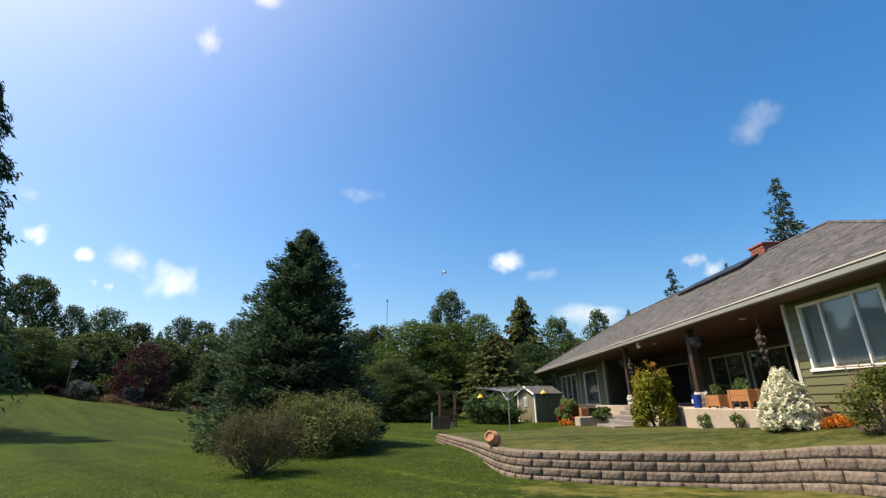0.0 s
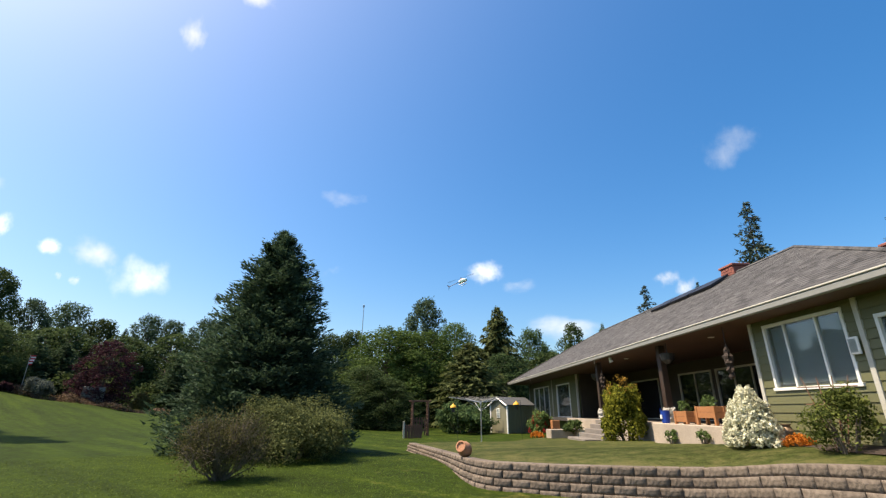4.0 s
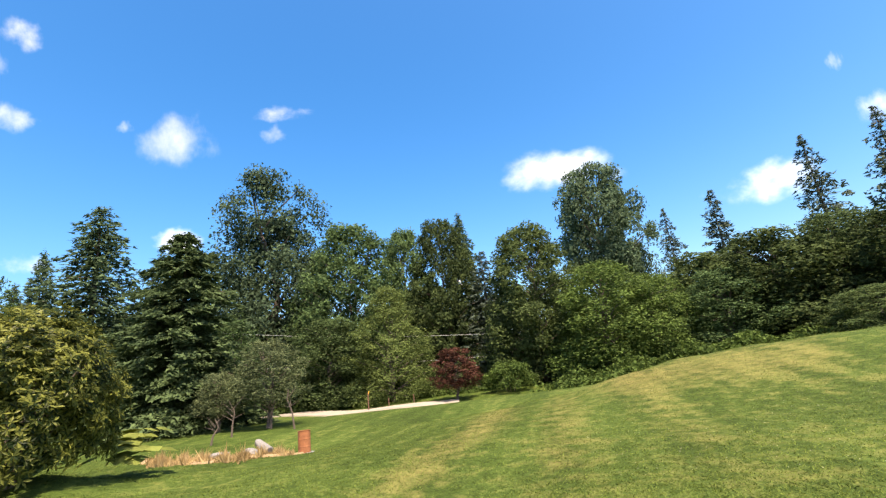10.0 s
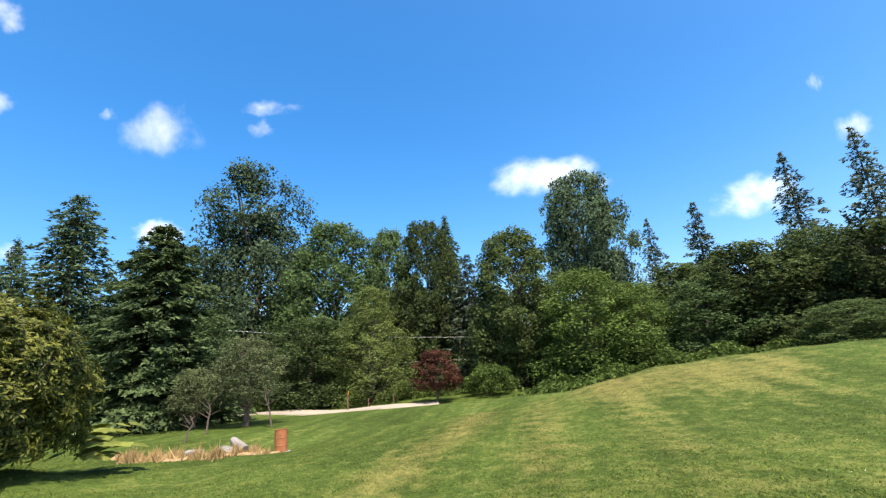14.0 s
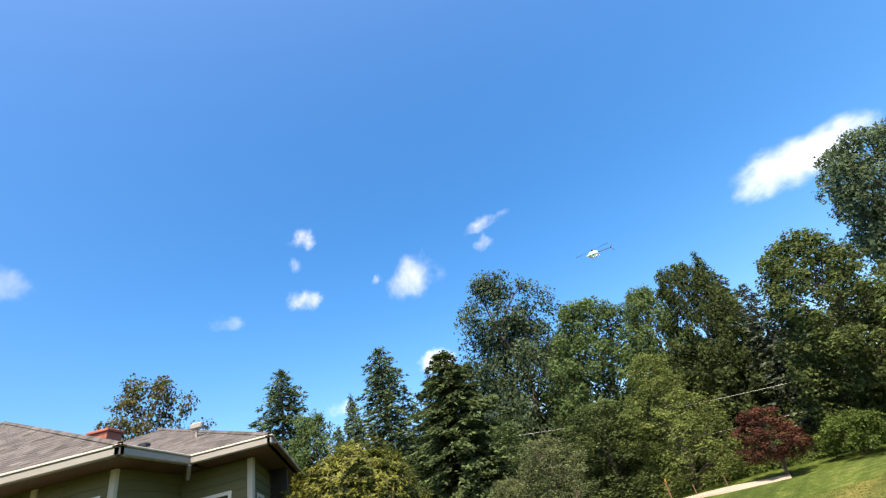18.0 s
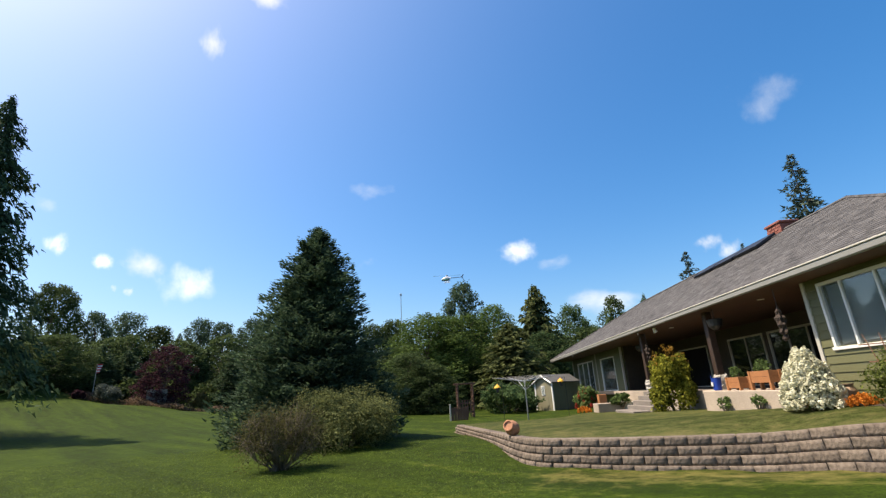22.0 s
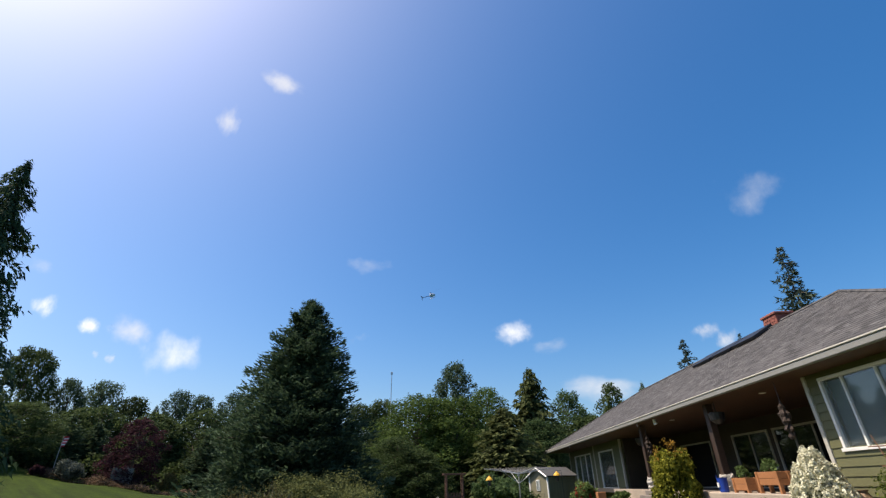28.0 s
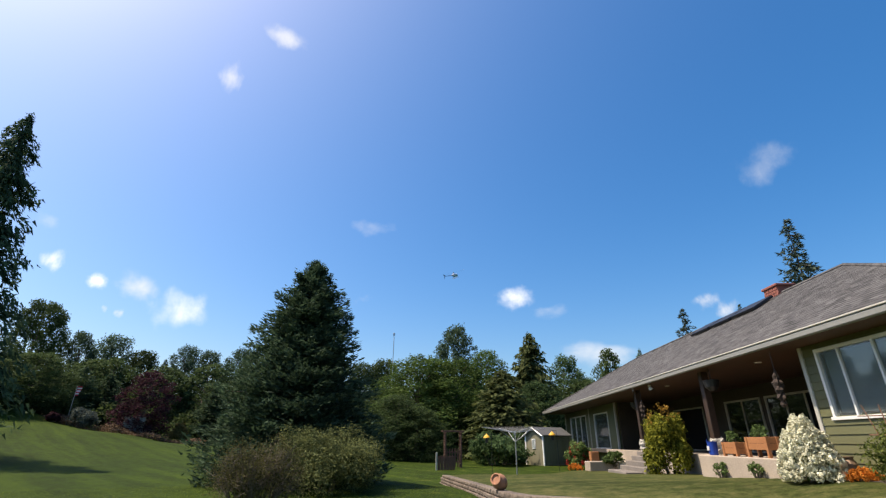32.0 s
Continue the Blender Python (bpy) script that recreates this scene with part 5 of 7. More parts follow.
def twig_bush():
    ob = thing("twiggy_bush", (0, 0, 0), "half-bare rounded bush of fine brown twigs with sparse leaves", "shrub")
    rng = np.random.default_rng(6)
    lines, tips = [], []
    for i in range(46):
        a = rng.uniform(0, 2 * math.pi)
        lean = rng.uniform(0.1, 1.3)
        p = Vector((rng.normal(0, 0.07), rng.normal(0, 0.07), -0.05))
        q = p + Vector((math.cos(a) * lean * 0.45, math.sin(a) * lean * 0.45, rng.uniform(0.18, 0.72)))
        lines.append((p, q, 0.016, 0.01))
        for j in range(5):
            b = a + rng.normal(0, 0.7)
            e = q + Vector((math.cos(b) * rng.uniform(0.1, 0.5), math.sin(b) * rng.uniform(0.1, 0.5), rng.uniform(0.25, 0.85 - lean * 0.25)))
            lines.append((q, e, 0.008, 0.004))
            for k in range(4):
                s = q.lerp(e, rng.uniform(0.2, 0.9))
                t = s + Vector(rng.normal(0, 0.16, 3)) + Vector((0, 0, 0.1))
                lines.append((s, t, 0.004, 0.002))
                tips.append(t)
    v, f = tube_list(lines, 3)
    finish("branchwork", v, f, TWIG, ob)
    tips = np.array([t[:] for t in tips])
    pos = np.concatenate([tips + rng.normal(0, 0.07, tips.shape) for _ in range(16)])
    v, f = leaf_cloud(pos, rng.normal(0, 1, pos.shape), 0.042, 0.5, rng, 0.8)
    finish("leaves", v.tolist(), f.tolist(), TWIG_LEAF, ob)
    return ob


stand(twig_bush(), 21.1, 12.5, 0.2, 1.12, 1.12)
stand(leafy_bush("viburnum_bush", 7, VIBURNUM, "wide rounded viburnum bush with dusty green leaves", (1.6, 1.6, 1.05), 44, 34000, 0.075), 14.4, 17, 0.1, 1.14, 1.06)
stand(rosette_bush("rhododendron", 8, RHODO, "large rhododendron with glossy yellow-tipped leaves beside the house", (1.5, 1.5, 1.48), 4200, 0.115), -74.2, 11.4, 0.68, 1.0, 1.0)
stand(leafy_bush("golden_bush", 9, YELLOW_LEAF, "upright golden-green bush in front of the patio", (0.76, 0.76, 1.0), 26, 13000, 0.1, 0.55), -23.6, 18.4, 0.6, 1.0, 1.12)
shoot_rng = np.random.default_rng(19)
golden = bpy.data.objects["golden_bush"]
for k in range(18):
    a, h = k * 2.4, 1.35 + 0.65 * shoot_rng.random() ** 0.6
    w = 0.72 * math.sqrt(max(0.02, 1 - ((h - 0.9) / 1.15) ** 2)) * shoot_rng.uniform(0.75, 1.0)
    c = np.array([w * math.cos(a), w * math.sin(a), h])
    v, f = leaf_cloud(c + shoot_rng.normal(0, 0.05, (16, 3)) + np.array([0, 0, 0.05]), shoot_rng.normal(0, 1, (16, 3)), 0.075, 0.5, shoot_rng, 0.5)
    finish("young_shoot", v.tolist(), f.tolist(), SHOOT, golden, "orange-tipped young shoot")
stand(leafy_bush("hydrangea", 10, SHRUB, "panicle hydrangea smothered in white flower heads", (0.42, 0.42, 0.46), 16, 3600, 0.1, 0.6), -35.4, 13.1, terrace_z(*polar(-35.4, 13.1)[:2]), 1.0, 1.0)
stand(leafy_bush("green_shrub", 31, SHRUB, "rounded green shrub below the windows", (0.95, 0.95, 0.85), 16, 7000, 0.08, 0.5), -51.5, 10.1, 1.0, 1.0, 1.0)
stand(leafy_bush("spirea_bush", 32, SPIREA, "loose yellow-green shrub behind the trellis", (0.62, 0.62, 0.62), 14, 3600, 0.07, 0.5), -42.5, 11.6, 1.0, 1.0, 1.0)
stand(leafy_bush("spirea_bush", 34, SPIREA, "loose yellow-green shrub by the wing", (0.65, 0.65, 0.5), 12, 3000, 0.07, 0.5), -58.5, 10.1, 1.1, 1.0, 1.0)
stand(leafy_bush("rose_bush", 33, SHRUB, "red-flowered rose bush at the house's far end", (0.8, 0.8, 0.85), 12, 3600, 0.13, 0.5), -14.2, 31, 0.25, 1.0, 1.0)
stand(leafy_bush("barberry", 35, RUST, "low rust-coloured shrub at the house corner", (0.55, 0.55, 0.3), 9, 1800, 0.07, 0.5), -66.5, 10.2, 1.0, 1.0, 1.0)
stand(leafy_bush("laurel_bush", 36, BROAD, "broad laurel bush behind the clothes dryer", (2.1, 2.1, 1.3), 16, 4500, 0.26, 0.5), -5.2, 34, 0.0, 1.0, 1.0)
stand(leafy_bush("laurel_bush", 37, BROAD, "broad laurel bush beside the shed", (1.6, 1.6, 1.25), 14, 3500, 0.26, 0.5), -8.0, 37, 0.0, 1.0, 1.0)

far_z = lambda az, r: ground_z(*polar(az, r)[:2])
stand(leafy_bush("hydrangea_bush", 61, HOARY, "rounded pale-leaved bush in the far border", (1.3, 1.3, 1.0), 20, 5000, 0.16, 0.6), 37.9, 57.5, far_z(37.9, 57.5), 1.0, 1.0)
stand(leafy_bush("barberry_bush", 62, RED, "low dark red barberry bush in the far border", (0.6, 0.6, 0.5), 14, 2000, 0.16, 0.6), 40.1, 57.5, far_z(40.1, 57.5), 1.0, 1.0)
stand(leafy_bush("barberry_bush", 63, RUST, "rust-brown bush beside the outbuilding", (0.9, 0.9, 1.1), 14, 2600, 0.16, 0.6), 29.5, 57.0, far_z(29.5, 57.0), 1.0, 1.0)
stand(leafy_bush("dogwood_bush", 64, BRIGHT, "broad pale green bush beside the smoke tree", (2.3, 2.0, 1.25), 18, 7000, 0.16, 0.6), -124.3, 37.0, far_z(-124.3, 37.0), 1.0, 1.0)


def heads(parent_name, label, category, mat, az, r, z, radii, count, size, seed):
    """Blossoms sitting on a bush: one mesh of florets for each head."""
    rng = np.random.default_rng(seed)
    ob = thing(parent_name, polar(az, r, z), label, category)
    for i in range(count):
        a = i * 2.4
        h = (i + 0.5) / count
        w = max(0.14, (1 - h ** 1.8) ** 0.62)
        c = np.array([radii[0] * w * math.cos(a) * 0.97, radii[1] * w * math.sin(a) * 0.97, radii[2] * (0.1 + 1.55 * h)]) * np.array([*[rng.uniform(0.82, 1.14)] * 2, rng.uniform(0.9, 1.12)])
        k = 70
        d = rng.normal(0, 1, (k, 3))
        d /= np.linalg.norm(d, axis=1)[:, None]
        pos = c + d * np.array([size, size, size * 1.4]) * (0.7 + 0.4 * rng.random((k, 1)))
        pos[:, :2] -= (pos[:, :2] - c[:2]) * np.clip((pos[:, 2:] - c[2]) / size, 0, 1) * 0.45
        v, f = leaf_cloud(pos, d, size * 0.62, 0.9, rng, 0.3)
        finish("flower_head", v.tolist(), f.tolist(), mat, ob)
    return ob


heads("hydrangea_blossom", "white cone-shaped hydrangea blossoms", "flowers", HYDRANGEA, -35.4, 13.1, terrace_z(*polar(-35.4, 13.1)[:2]), (0.55, 0.55, 0.7), 290, 0.075, 3)
heads("marigold_bed", "bed of orange marigolds by the house wall", "flowers", ORANGE, -39.0, 12.8, terrace_z(*polar(-39.0, 12.8)[:2]), (0.32, 0.2, 0.1), 46, 0.05, 4)
heads("rose_blossom", "red roses on the bush", "flowers", ROSE, -14.2, 31, 0.4, (0.78, 0.78, 0.75), 22, 0.1, 5)
heads("marigold_bed", "orange marigolds under the rose bush", "flowers", ORANGE, -13.8, 30, 0.3, (0.4, 0.4, 0.12), 18, 0.09, 6)


# brambles and tall grass along the wood's edge
def edge_growth(name, label, category, mat, line, n, height, size, aspect, seed, spread=0.9):
    rng = np.random.default_rng(seed)
    t = rng.random(n) * (len(line) - 1)
    i = np.minimum(t.astype(int), len(line) - 2)
    u = (t - i)[:, None]
    pts = np.array([polar(a, r)[:2] for a, r in line])
    xy = pts[i] * (1 - u) + pts[i + 1] * u + rng.normal(0, spread, (n, 2))
    z = smooth_height(CP, xy[:, 0], xy[:, 1])
    lump = 0.55 + 0.45 * np.sin(xy[:, 0] * 1.3) * np.cos(xy[:, 1] * 1.1)
    pos = np.stack([xy[:, 0], xy[:, 1], z + rng.random(n) ** 0.7 * height * lump], 1)
    v, f = leaf_cloud(pos, np.tile([0, 0, 0.8], (n, 1)), size, aspect, rng, 0.8)
    return tagged(finish(name, v.tolist(), f.tolist(), mat), label, category, kind="stuff")


edge_growth("brambles", "low bramble thicket along the crest of the bank", "brambles", BRIGHT, [(-129, 33), (-137, 34), (-147, 36), (-156, 37), (-170, 37)], 9000, 1.3, 0.26, 0.7, 50)
edge_growth("verge", "rough green verge beyond the lane", "verge", BRIGHT, [(-86, 44), (-99, 43), (-108, 42), (-116, 43), (-122, 41)], 8000, 1.0, 0.26, 0.6, 51)
edge_growth("heather", "dry pinkish ornamental grasses along the lawn's edge", "grasses", HEATHER, [(40, 59), (37, 57.5), (33, 55.5), (27, 54.5)], 6000, 0.9, 0.22, 0.3, 52, 0.5)
edge_growth("undergrowth", "dark undergrowth at the foot of the wood", "undergrowth", BROAD_DARK, [(52, 66), (44, 66), (36, 64), (28, 62), (22, 66)], 9000, 3.0, 0.4, 0.7, 53, 1.2)
edge_growth("undergrowth", "dark undergrowth below the far trees", "undergrowth", OLIVE, [(12, 44), (6, 42), (0, 44), (-6, 46), (-12, 50)], 9000, 2.6, 0.35, 0.7, 54, 1.2)
edge_growth("undergrowth", "dark undergrowth under the roadside trees", "undergrowth", BROAD_DARK, [(-74, 42), (-84, 46), (-98, 47), (-110, 46), (-124, 45), (-136, 42)], 14000, 3.2, 0.4, 0.7, 55, 1.4)


# ---- garden things ----
def rotary_dryer():
    p = polar(-7.4, 26)
    z = terrace_z(p.x, p.y)
    ob = thing("clothes_dryer", (p.x, p.y, z), "grey steel rotary clothes dryer, lines spread", "clothes dryer")
    part("pole", bm_rod((0, 0, -0.1), (0, 0, 2.12), 0.035, 0.03, 10), STEEL, ob)
    part("hub", bm_rod((0, 0, 1.95), (0, 0, 2.15), 0.07, 0.05, 10), STEEL, ob)
    tips = []
    for k in range(4):
        a = radians(20 + 90 * k)
        t = Vector((1.9 * math.cos(a), 1.9 * math.sin(a), 2.3))
        tips.append(t)
        part("arm", bm_rod((0, 0, 2.05), t, 0.022, 0.018, 6), STEEL, ob)
        part("stay", bm_rod((0, 0, 1.6), Vector((0, 0, 2.05)).lerp(t, 0.45), 0.014, 0.012, 5), STEEL, ob)
    for j in range(8):
        s = 0.3 + 0.1 * j
        for k in range(4):
            p0 = Vector((0, 0, 2.05)).lerp(tips[k], s)
            p1 = Vector((0, 0, 2.05)).lerp(tips[(k + 1) % 4], s)
            part("line", bm_rod(p0, p1, 0.0045, 0.0045, 4), LINE, ob)
    return ob


rotary_dryer()


def feeder(az, r, zt):
    p = polar(az, r)
    g = terrace_z(p.x, p.y)
    ob = thing("bird_feeder", (p.x, p.y, g), "hanging bird feeder with an orange dome on a crook", "bird feeder", "bird feeders")
    part("crook", bm_rod((0.25, 0, -0.1), (0.25, 0, zt), 0.012, 0.01, 6), BLACK, ob)
    part("hook", bm_rod((0.25, 0, zt), (0, 0, zt), 0.01, 0.01, 6), BLACK, ob)
    part("dome", bm_lathe([(0.19, zt - 0.24), (0.15, zt - 0.16), (0.06, zt - 0.09), (0.01, zt - 0.02)], 12), YELLOW, ob)
    part("tube", bm_lathe([(0.07, zt - 0.5), (0.08, zt - 0.46), (0.08, zt - 0.26), (0.07, zt - 0.24)], 10), BLACK, ob)


feeder(-4.1, 26.5, 1.95)
feeder(-11.6, 28, 2.0)


def urn():
    p = polar(-5.4, 13.6)
    ob = thing("clay_urn", (p.x, p.y, 0.55), "terracotta urn lying on its side on the wall", "urn")
    m = pose(0, 0, 0.17, 68, 0, -35)
    part("body", bm_lathe([(0.07, -0.2), (0.15, -0.17), (0.2, -0.05), (0.2, 0.05), (0.15, 0.15), (0.11, 0.19)], 18, m=m), CLAY, ob, smooth=True)
    part("rim", bm_lathe([(0.11, 0.19), (0.15, 0.2), (0.15, 0.235), (0.12, 0.24), (0.1, 0.2)], 18, m=m), CLAY, ob)


urn()


def garden_shed():
    p = polar(-10.5, 34)
    z = terrace_z(p.x, p.y) - 0.1
    ob = thing("garden_shed", (p.x, p.y, z), "small taupe garden shed with white trim and dark gable roof", "shed", rz=-59)
    w, d, h, g = 1.8, 2.5, 2.2, 2.68
    verts = [(0, 0, 0), (w, 0, 0), (w, d, 0), (0, d, 0), (0, 0, h), (w, 0, h), (w, d, h), (0, d, h), (w / 2, 0, g), (w / 2, d, g)]
    verts = [(x - w, y, zz) for x, y, zz in verts]
    finish("shed_body", verts, [(0, 1, 5, 8, 4), (1, 2, 6, 5), (2, 3, 7, 9, 6), (3, 0, 4, 7)], SHED_SIDE, ob)
    for s in (-1, 1):
        x0, x1 = -w / 2, -w / 2 + s * (w / 2 + 0.12)
        zl = g - (g - h) * (w / 2 + 0.12) / (w / 2)
        q = [(x0, -0.15, g + 0.05), (x0, d + 0.15, g + 0.05), (x1, d + 0.15, zl + 0.05), (x1, -0.15, zl + 0.05)]
        q += [(x, y, zz - 0.06) for x, y, zz in q]
        finish("roof_side", q, [(0, 1, 2, 3), (4, 5, 6, 7), (0, 1, 5, 4), (1, 2, 6, 5), (2, 3, 7, 6), (3, 0, 4, 7)], SHED_ROOF, ob)
        part("barge_board", bm_rod((x0, -0.16, g - 0.02), (x1, -0.16, zl - 0.02), 0.05, 0.05, 4), WHITE, ob)
    for x in (-w, 0):
        part("corner_trim", bm_box((x - 0.06, -0.03, 0), (x + 0.06, 0.05, h), 0.006), WHITE, ob)
    part("window", bm_box((-w * 0.62, -0.04, 1.3), (-w * 0.42, 0.02, 1.95), 0.01), WHITE, ob)
    part("window_pane", bm_box((-w * 0.59, -0.05, 1.36), (-w * 0.45, -0.03, 1.89)), PANE, ob)
    part("door", bm_box((-w * 0.85, -0.02, 0.05), (-w * 0.25, 0.01, 1.2), 0.006), SHED_SIDE, ob)
    for k in range(9):
        part("batten", bm_box((0.0, 0.15 + k * 0.26, 0.02), (0.018, 0.18 + k * 0.26, h - 0.05)), SHED_SIDE, ob)


garden_shed()


def arbor():
    p = polar(-0.2, 31)
    z = ground_z(p.x, p.y)
    ob = thing("garden_arbor", (p.x, p.y, z), "brown wooden lattice arbor over the garden gate", "arbor", rz=8)
    for x in (-0.5, 0.5):
        for y in (0, 0.6):
            part("post", bm_box((x - 0.045, y - 0.045, -0.1), (x + 0.045, y + 0.045, 2.05), 0.008), ARBOR_WOOD, ob)
        for k in range(7):
            part("slat", bm_box((x - 0.015, 0.05, 0.2 + k * 0.27), (x + 0.015, 0.55, 0.24 + k * 0.27)), ARBOR_WOOD, ob)
    for k in range(5):
        part("rafter", bm_box((-0.7, k * 0.15 - 0.02, 2.05), (0.7, k * 0.15 + 0.02, 2.15), 0.006), ARBOR_WOOD, ob)
    for k in range(5):
        part("picket", bm_box((-0.44 + k * 0.17, 0.0, 0.05), (-0.36 + k * 0.17, 0.03, 1.1), 0.004), ARBOR_WOOD, ob)
    part("rail", bm_box((-0.45, 0.03, 0.3), (0.45, 0.06, 0.38)), ARBOR_WOOD, ob)
    part("rail", bm_box((-0.45, 0.03, 0.85), (0.45, 0.06, 0.93)), ARBOR_WOOD, ob)
    q = polar(1.6, 29)
    fence = thing("board_fence", (q.x, q.y, ground_z(q.x, q.y)), "short weathered board fence beside the arbor", "fence", rz=6)
    for k in range(6):
        part("board", bm_box((k * 0.17, 0, 0), (k * 0.17 + 0.15, 0.025, 0.75), 0.004), ARBOR_WOOD, fence)
    part("rail", bm_box((0, 0.03, 0.5), (1.02, 0.07, 0.58)), ARBOR_WOOD, fence)
    part("post", bm_box((-0.12, -0.02, -0.1), (-0.02, 0.08, 0.95), 0.01), TRIM, fence)


arbor()


def rocks(name, label, spots, seed, mat=None):
    rng = random.Random(seed)
    for az, r, sx, sy, sz, turn in spots:
        bm = bmesh.new()
        bmesh.ops.create_icosphere(bm, subdivisions=2, radius=1)
        off = Vector((rng.uniform(0, 50), 0, 0))
        for v in bm.verts:
            v.co *= 1 + 0.28 * noise.noise(v.co * 1.6 + off)
            v.co = Vector((v.co.x * sx, v.co.y * sy, v.co.z * sz))
        p = polar(az, r)
        g = terrace_z(p.x, p.y) if -66 < az < 0 and r > 12 else ground_z(p.x, p.y)
        ob = part(name, bm, mat or STONE)
        ob.matrix_basis = pose(p.x, p.y, g + sz * 0.6, 0, 0, turn)
        tagged(ob, label, "rock", name + "s")


rocks("boulder", "grey weathered boulder in the dry bed", [(-94.0, 15.5, 0.3, 0.22, 0.15, 20), (-90.9, 15.7, 0.24, 0.18, 0.12, 60), (-91.6, 16.0, 0.18, 0.14, 0.1, 10)], 4)
rocks("rubble_stone", "loose stone at the shed's corner", [(-6.2, 35.5, 0.3, 0.22, 0.22, 0), (-6.7, 35.6, 0.25, 0.2, 0.18, 40), (-7.2, 35.5, 0.22, 0.18, 0.2, 80), (-5.7, 35.4, 0.22, 0.2, 0.16, 80)], 5)
rocks("edging_stone", "flat edging stone at the end of the garden wall", [(-71.5, 9.2, 0.35, 0.25, 0.12, 20), (-73.0, 9.4, 0.3, 0.25, 0.12, 50), (-69.5, 9.1, 0.35, 0.25, 0.16, 10)], 6, BLOCK)


def fallen_log():
    p = polar(-95.4, 16.2)
    ob = thing("log", (p.x, p.y, ground_z(p.x, p.y) + 0.12), "short bleached log lying in the dry bed", "log", rz=30)
    bm = bm_lathe([(0.12, -0.32), (0.14, -0.3), (0.135, 0.0), (0.12, 0.3), (0.1, 0.32)], 12, m=pose(0, 0, 0.1, 0, 66, 0))
    for v in bm.verts:
        v.co += Vector((1, 1, 1)) * noise.noise(v.co * 8) * 0.02
    part("log_body", bm, STONE, ob)


fallen_log()


def burn_barrel():
    p = polar(-99.7, 15.9)
    z = ground_z(p.x, p.y)
    ob = thing("burn_barrel", (p.x, p.y, z), "rusty open burn barrel on a low base", "barrel")
    part("drum", bm_lathe([(0.19, 0.05), (0.195, 0.07), (0.19, 0.22), (0.198, 0.24), (0.19, 0.26), (0.19, 0.44), (0.198, 0.46), (0.19, 0.48), (0.19, 0.68), (0.2, 0.7), (0.18, 0.7), (0.18, 0.1)], 28), RUSTY, ob)
    part("base", bm_lathe([(0.3, -0.05), (0.29, 0.05), (0.2, 0.06)], 16), STEEL, ob)


burn_barrel()


def sapling(az, r, lean, h, label):
    p = polar(az, r)
    ob = thing("apple_sapling", (p.x, p.y, ground_z(p.x, p.y)), label, "sapling", "saplings")
    side = Vector((p.y, -p.x, 0)).normalized()
    pts = [Vector((0, 0, -0.1)), side * lean * 0.3 + Vector((0, 0, h * 0.4)), side * lean + Vector((0, 0, h * 0.75)), side * lean * 0.8 + Vector((0, 0, h))]
    lines = [(a, b, 0.05 - 0.012 * k, 0.038 - 0.012 * k) for k, (a, b) in enumerate(zip(pts, pts[1:]))]
    rng = random.Random(int(-az * 10))
    for k in range(6):
        s = pts[1].lerp(pts[3], rng.uniform(0.2, 0.95))
        lines.append((s, s + Vector((rng.uniform(-0.5, 0.5), rng.uniform(-0.5, 0.5), rng.uniform(0.1, 0.5))), 0.016, 0.006))
    v, f = tube_list(lines[:3], 6)
    finish("stem", v, f, BARK, ob)
    for line in lines[3:]:
        v, f = tube_list([line], 5)
        finish("branch", v, f, BARK, ob)


sapling(-98.7, 22.5, -0.3, 1.7, "crooked young apple stem behind the barrel")
sapling(-96.2, 24.0, 0.15, 1.6, "slim forked apple stem in the lawn")
sapling(-92.2, 22.5, 0.1, 1.2, "slim bare apple stem in the lawn")
sapling(-90.2, 20.5, 0.25, 0.8, "short bent apple stem in the lawn")


def dry_bed():
    rng = np.random.default_rng(61)
    n = 9000
    az = rng.uniform(-98.5, -84.5, n)
    r = 15.3 + rng.normal(0, 0.4, n) + 0.4 * np.sin(az * 0.9)
    a = np.radians(az)
    x, y = -np.sin(a) * r, np.cos(a) * r
    pos = np.stack([x, y, smooth_height(CP, x, y)], 1)
    lump = np.clip(0.35 + 0.65 * np.sin(az * 1.7) ** 2, 0, 1)[:, None]
    lean = rng.normal(0, 0.5, (n, 3)) + np.array([0, 0, 1.0])
    tip = pos + lean * rng.uniform(0.06, 0.24, n)[:, None] * lump
    w = rng.normal(0, 0.012, (n, 3))
    v = np.stack([pos - w, pos + w, tip], 1).reshape(-1, 3)
    tagged(finish("dry_grass", v.tolist(), np.arange(3 * n).reshape(-1, 3).tolist(), STRAW), "tawny dead grasses in the bed", "dry grass", kind="stuff")
    verts, faces = [], []
    for i in range(41):
        az_i = -99.6 + 15.6 * i / 40
        for j in range(4):
            rr = 14.4 + 0.5 * j + 0.15 * math.sin(i * 0.7) + (0.35 if j in (0, 3) and i in (0, 40) else 0)
            p = polar(az_i, rr)
            verts.append((p.x, p.y, ground_z(p.x, p.y) + (0.06 if 0 < j < 3 else -0.08)))
    for i in range(40):
        for j in range(3):
            k = i * 4 + j
            faces.append((k, k + 4, k + 5, k + 1))
    straw_soil = surface("straw_mulch", (0.28, 0.195, 0.1), 1.0, 0.3, 3, 30, 0.8)
    tagged(finish("garden_bed", verts, faces, straw_soil), "straw-coloured garden bed in the lawn", "garden bed", kind="structure")


dry_bed()


